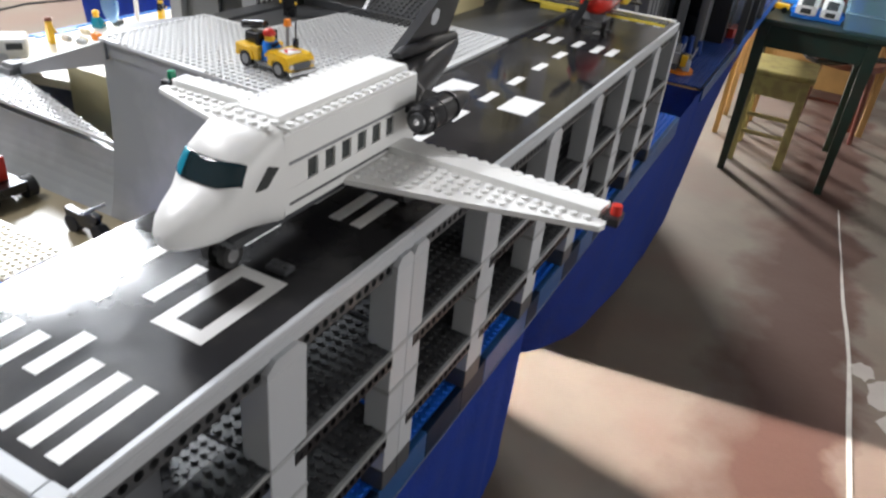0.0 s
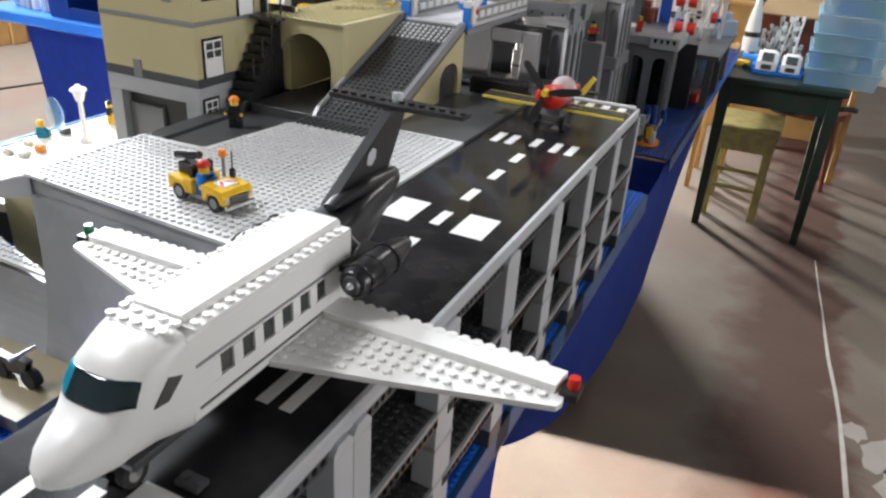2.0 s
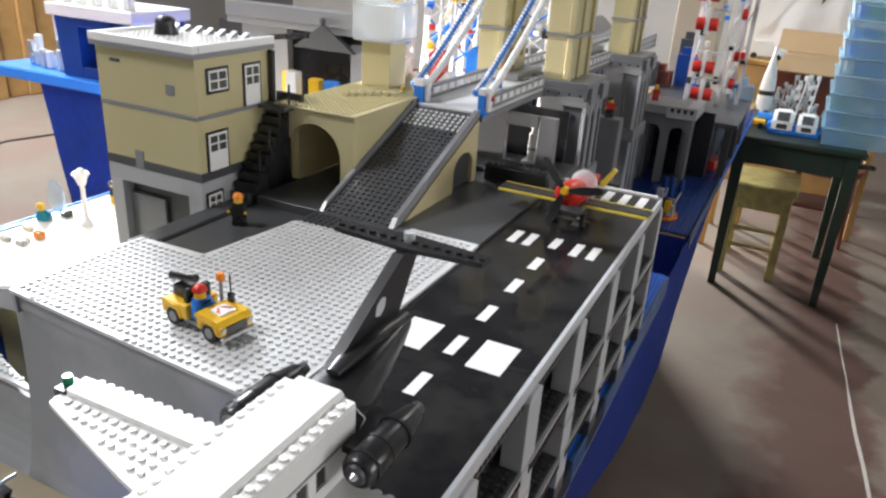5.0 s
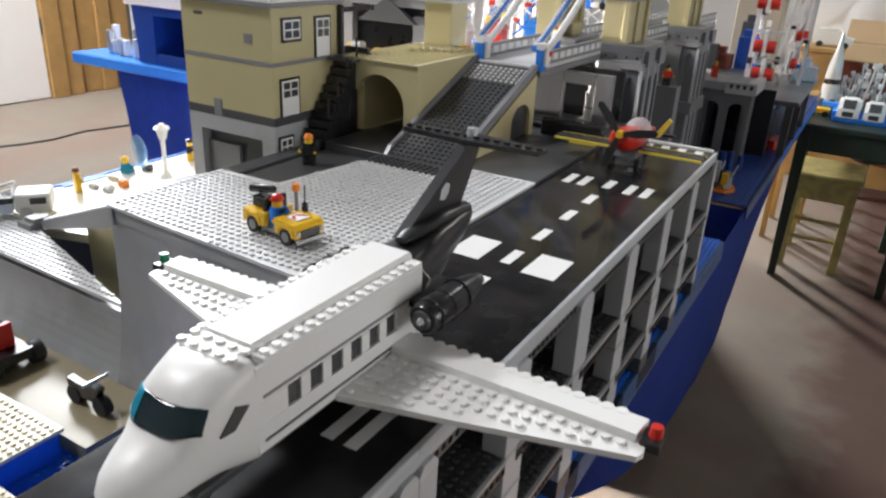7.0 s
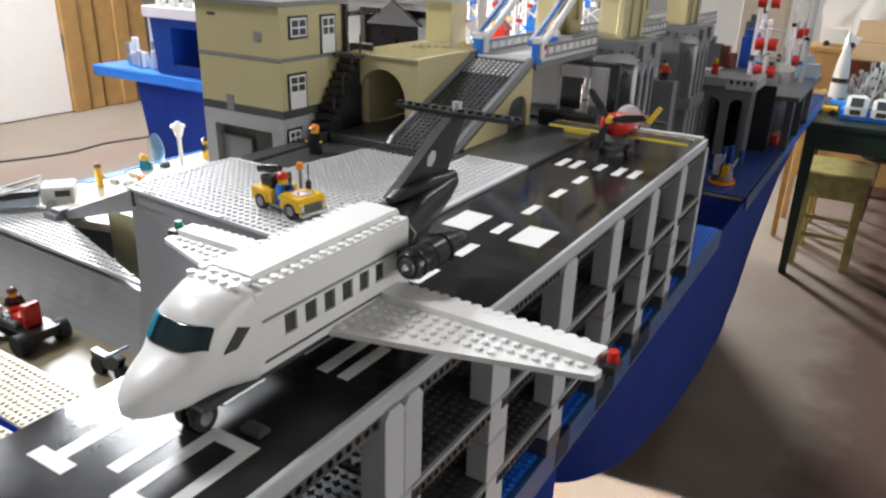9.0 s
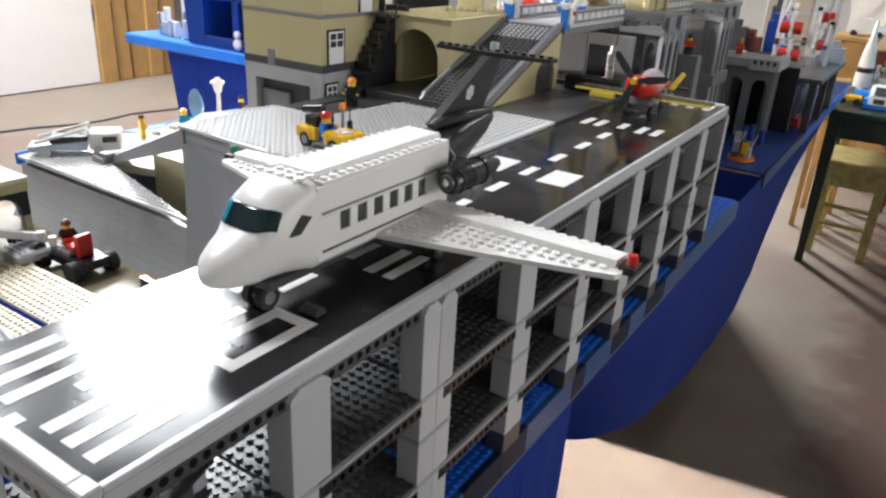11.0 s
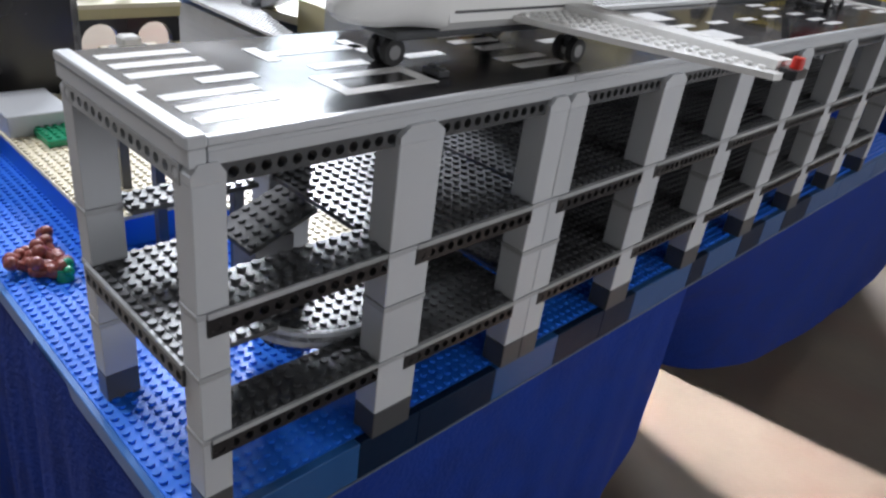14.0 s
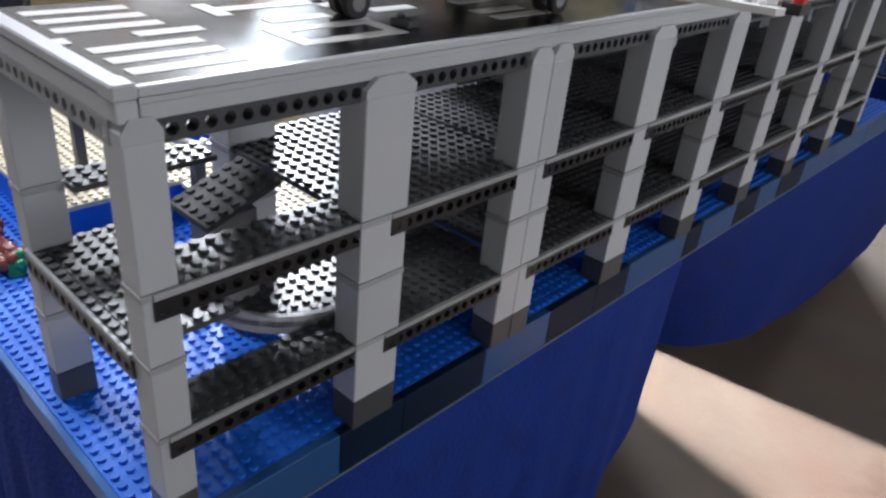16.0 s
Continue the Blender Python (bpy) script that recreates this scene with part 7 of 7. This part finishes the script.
# hanging plant by the back wall
random.seed(44)
hp = thing("hanging_plant", (27, 436, 40), "green leafy houseplant hanging in a dark pot", "plant")
part("pot", Geo().rod((27, 436, 40), (27, 436, 52), 7, 9, 16), M_DGREY, hp, "dark pot")
part("cord", Geo().rod((27, 436, 52), (27, 436, 330), 0.3, n=6), M_RUBBER, hp)
M_LEAF = mat("leaf_green", (0.035, 0.10, 0.03), 0.45, vary=0.4, grain=40)
for k in range(9):
    g = Geo()
    a = k * 0.7 + 0.3
    reach, drop = random.uniform(14, 26), random.uniform(22, 44)
    line = [(27 + reach * f * math.cos(a), 436 + reach * f * math.sin(a), 53 + 10 * f - (drop + 10) * f * f) for f in [i / 9 for i in range(10)]]
    for p, q in zip(line, line[1:]):
        g.rod(p, q, 0.25, n=5, caps=False)
    for p in line[2:]:
        for j in range(5):
            d = Vector((random.uniform(-1, 1), random.uniform(-1, 1), random.uniform(-0.9, 0.3))).normalized()
            w = d.cross(Vector((0, 0, 1))).normalized() * random.uniform(1.0, 1.6)
            n = random.uniform(4, 6.5)
            o = Vector(p)
            bend = Vector((0, 0, -0.8))
            g.add([o, o + d * n * 0.45 + w, o + d * n + bend, o + d * n * 0.45 - w, o + d * n * 0.5 + Vector((0, 0, 0.4))], [(0, 1, 4), (1, 2, 4), (2, 3, 4), (3, 0, 4)])
    part("frond", g, M_LEAF, hp)

# sheets and panels against the back wall
cp = thing("cream_box", (-24, 330, -22), "tall cream cardboard box behind the ride", "box")
part("body", Geo().box(-34, -18, 300, 314, -22.0, 40, 0.4), mat("cream_card", (0.62, 0.52, 0.36), 0.8, bump=0.05), cp)
part("flap", Geo().prism([(296, 38), (300, 40.1), (300, 40.6), (296, 38.5)], "x", -34, -18), M_CARD, cp)
ws = thing("plastic_sheet", (18, 478, -40), "crumpled white plastic sheet over a rack", "sheet")
random.seed(77)
rows = []
for j in range(9):
    rows.append([(-22 + i * 5 + random.uniform(-1, 1), 476 + 5 * noise.noise((i * 0.7, j * 0.9, 3.1)), -16 + j * 8 + random.uniform(-1.5, 1.5)) for i in range(17)])
part("sheet", Geo().skin(rows, close=False, caps=False), M_WHITE, ws)
part("rack", Geo().box(-20, 56, 483, 485, FLOOR, 52, 0.4), M_WOOD, ws)
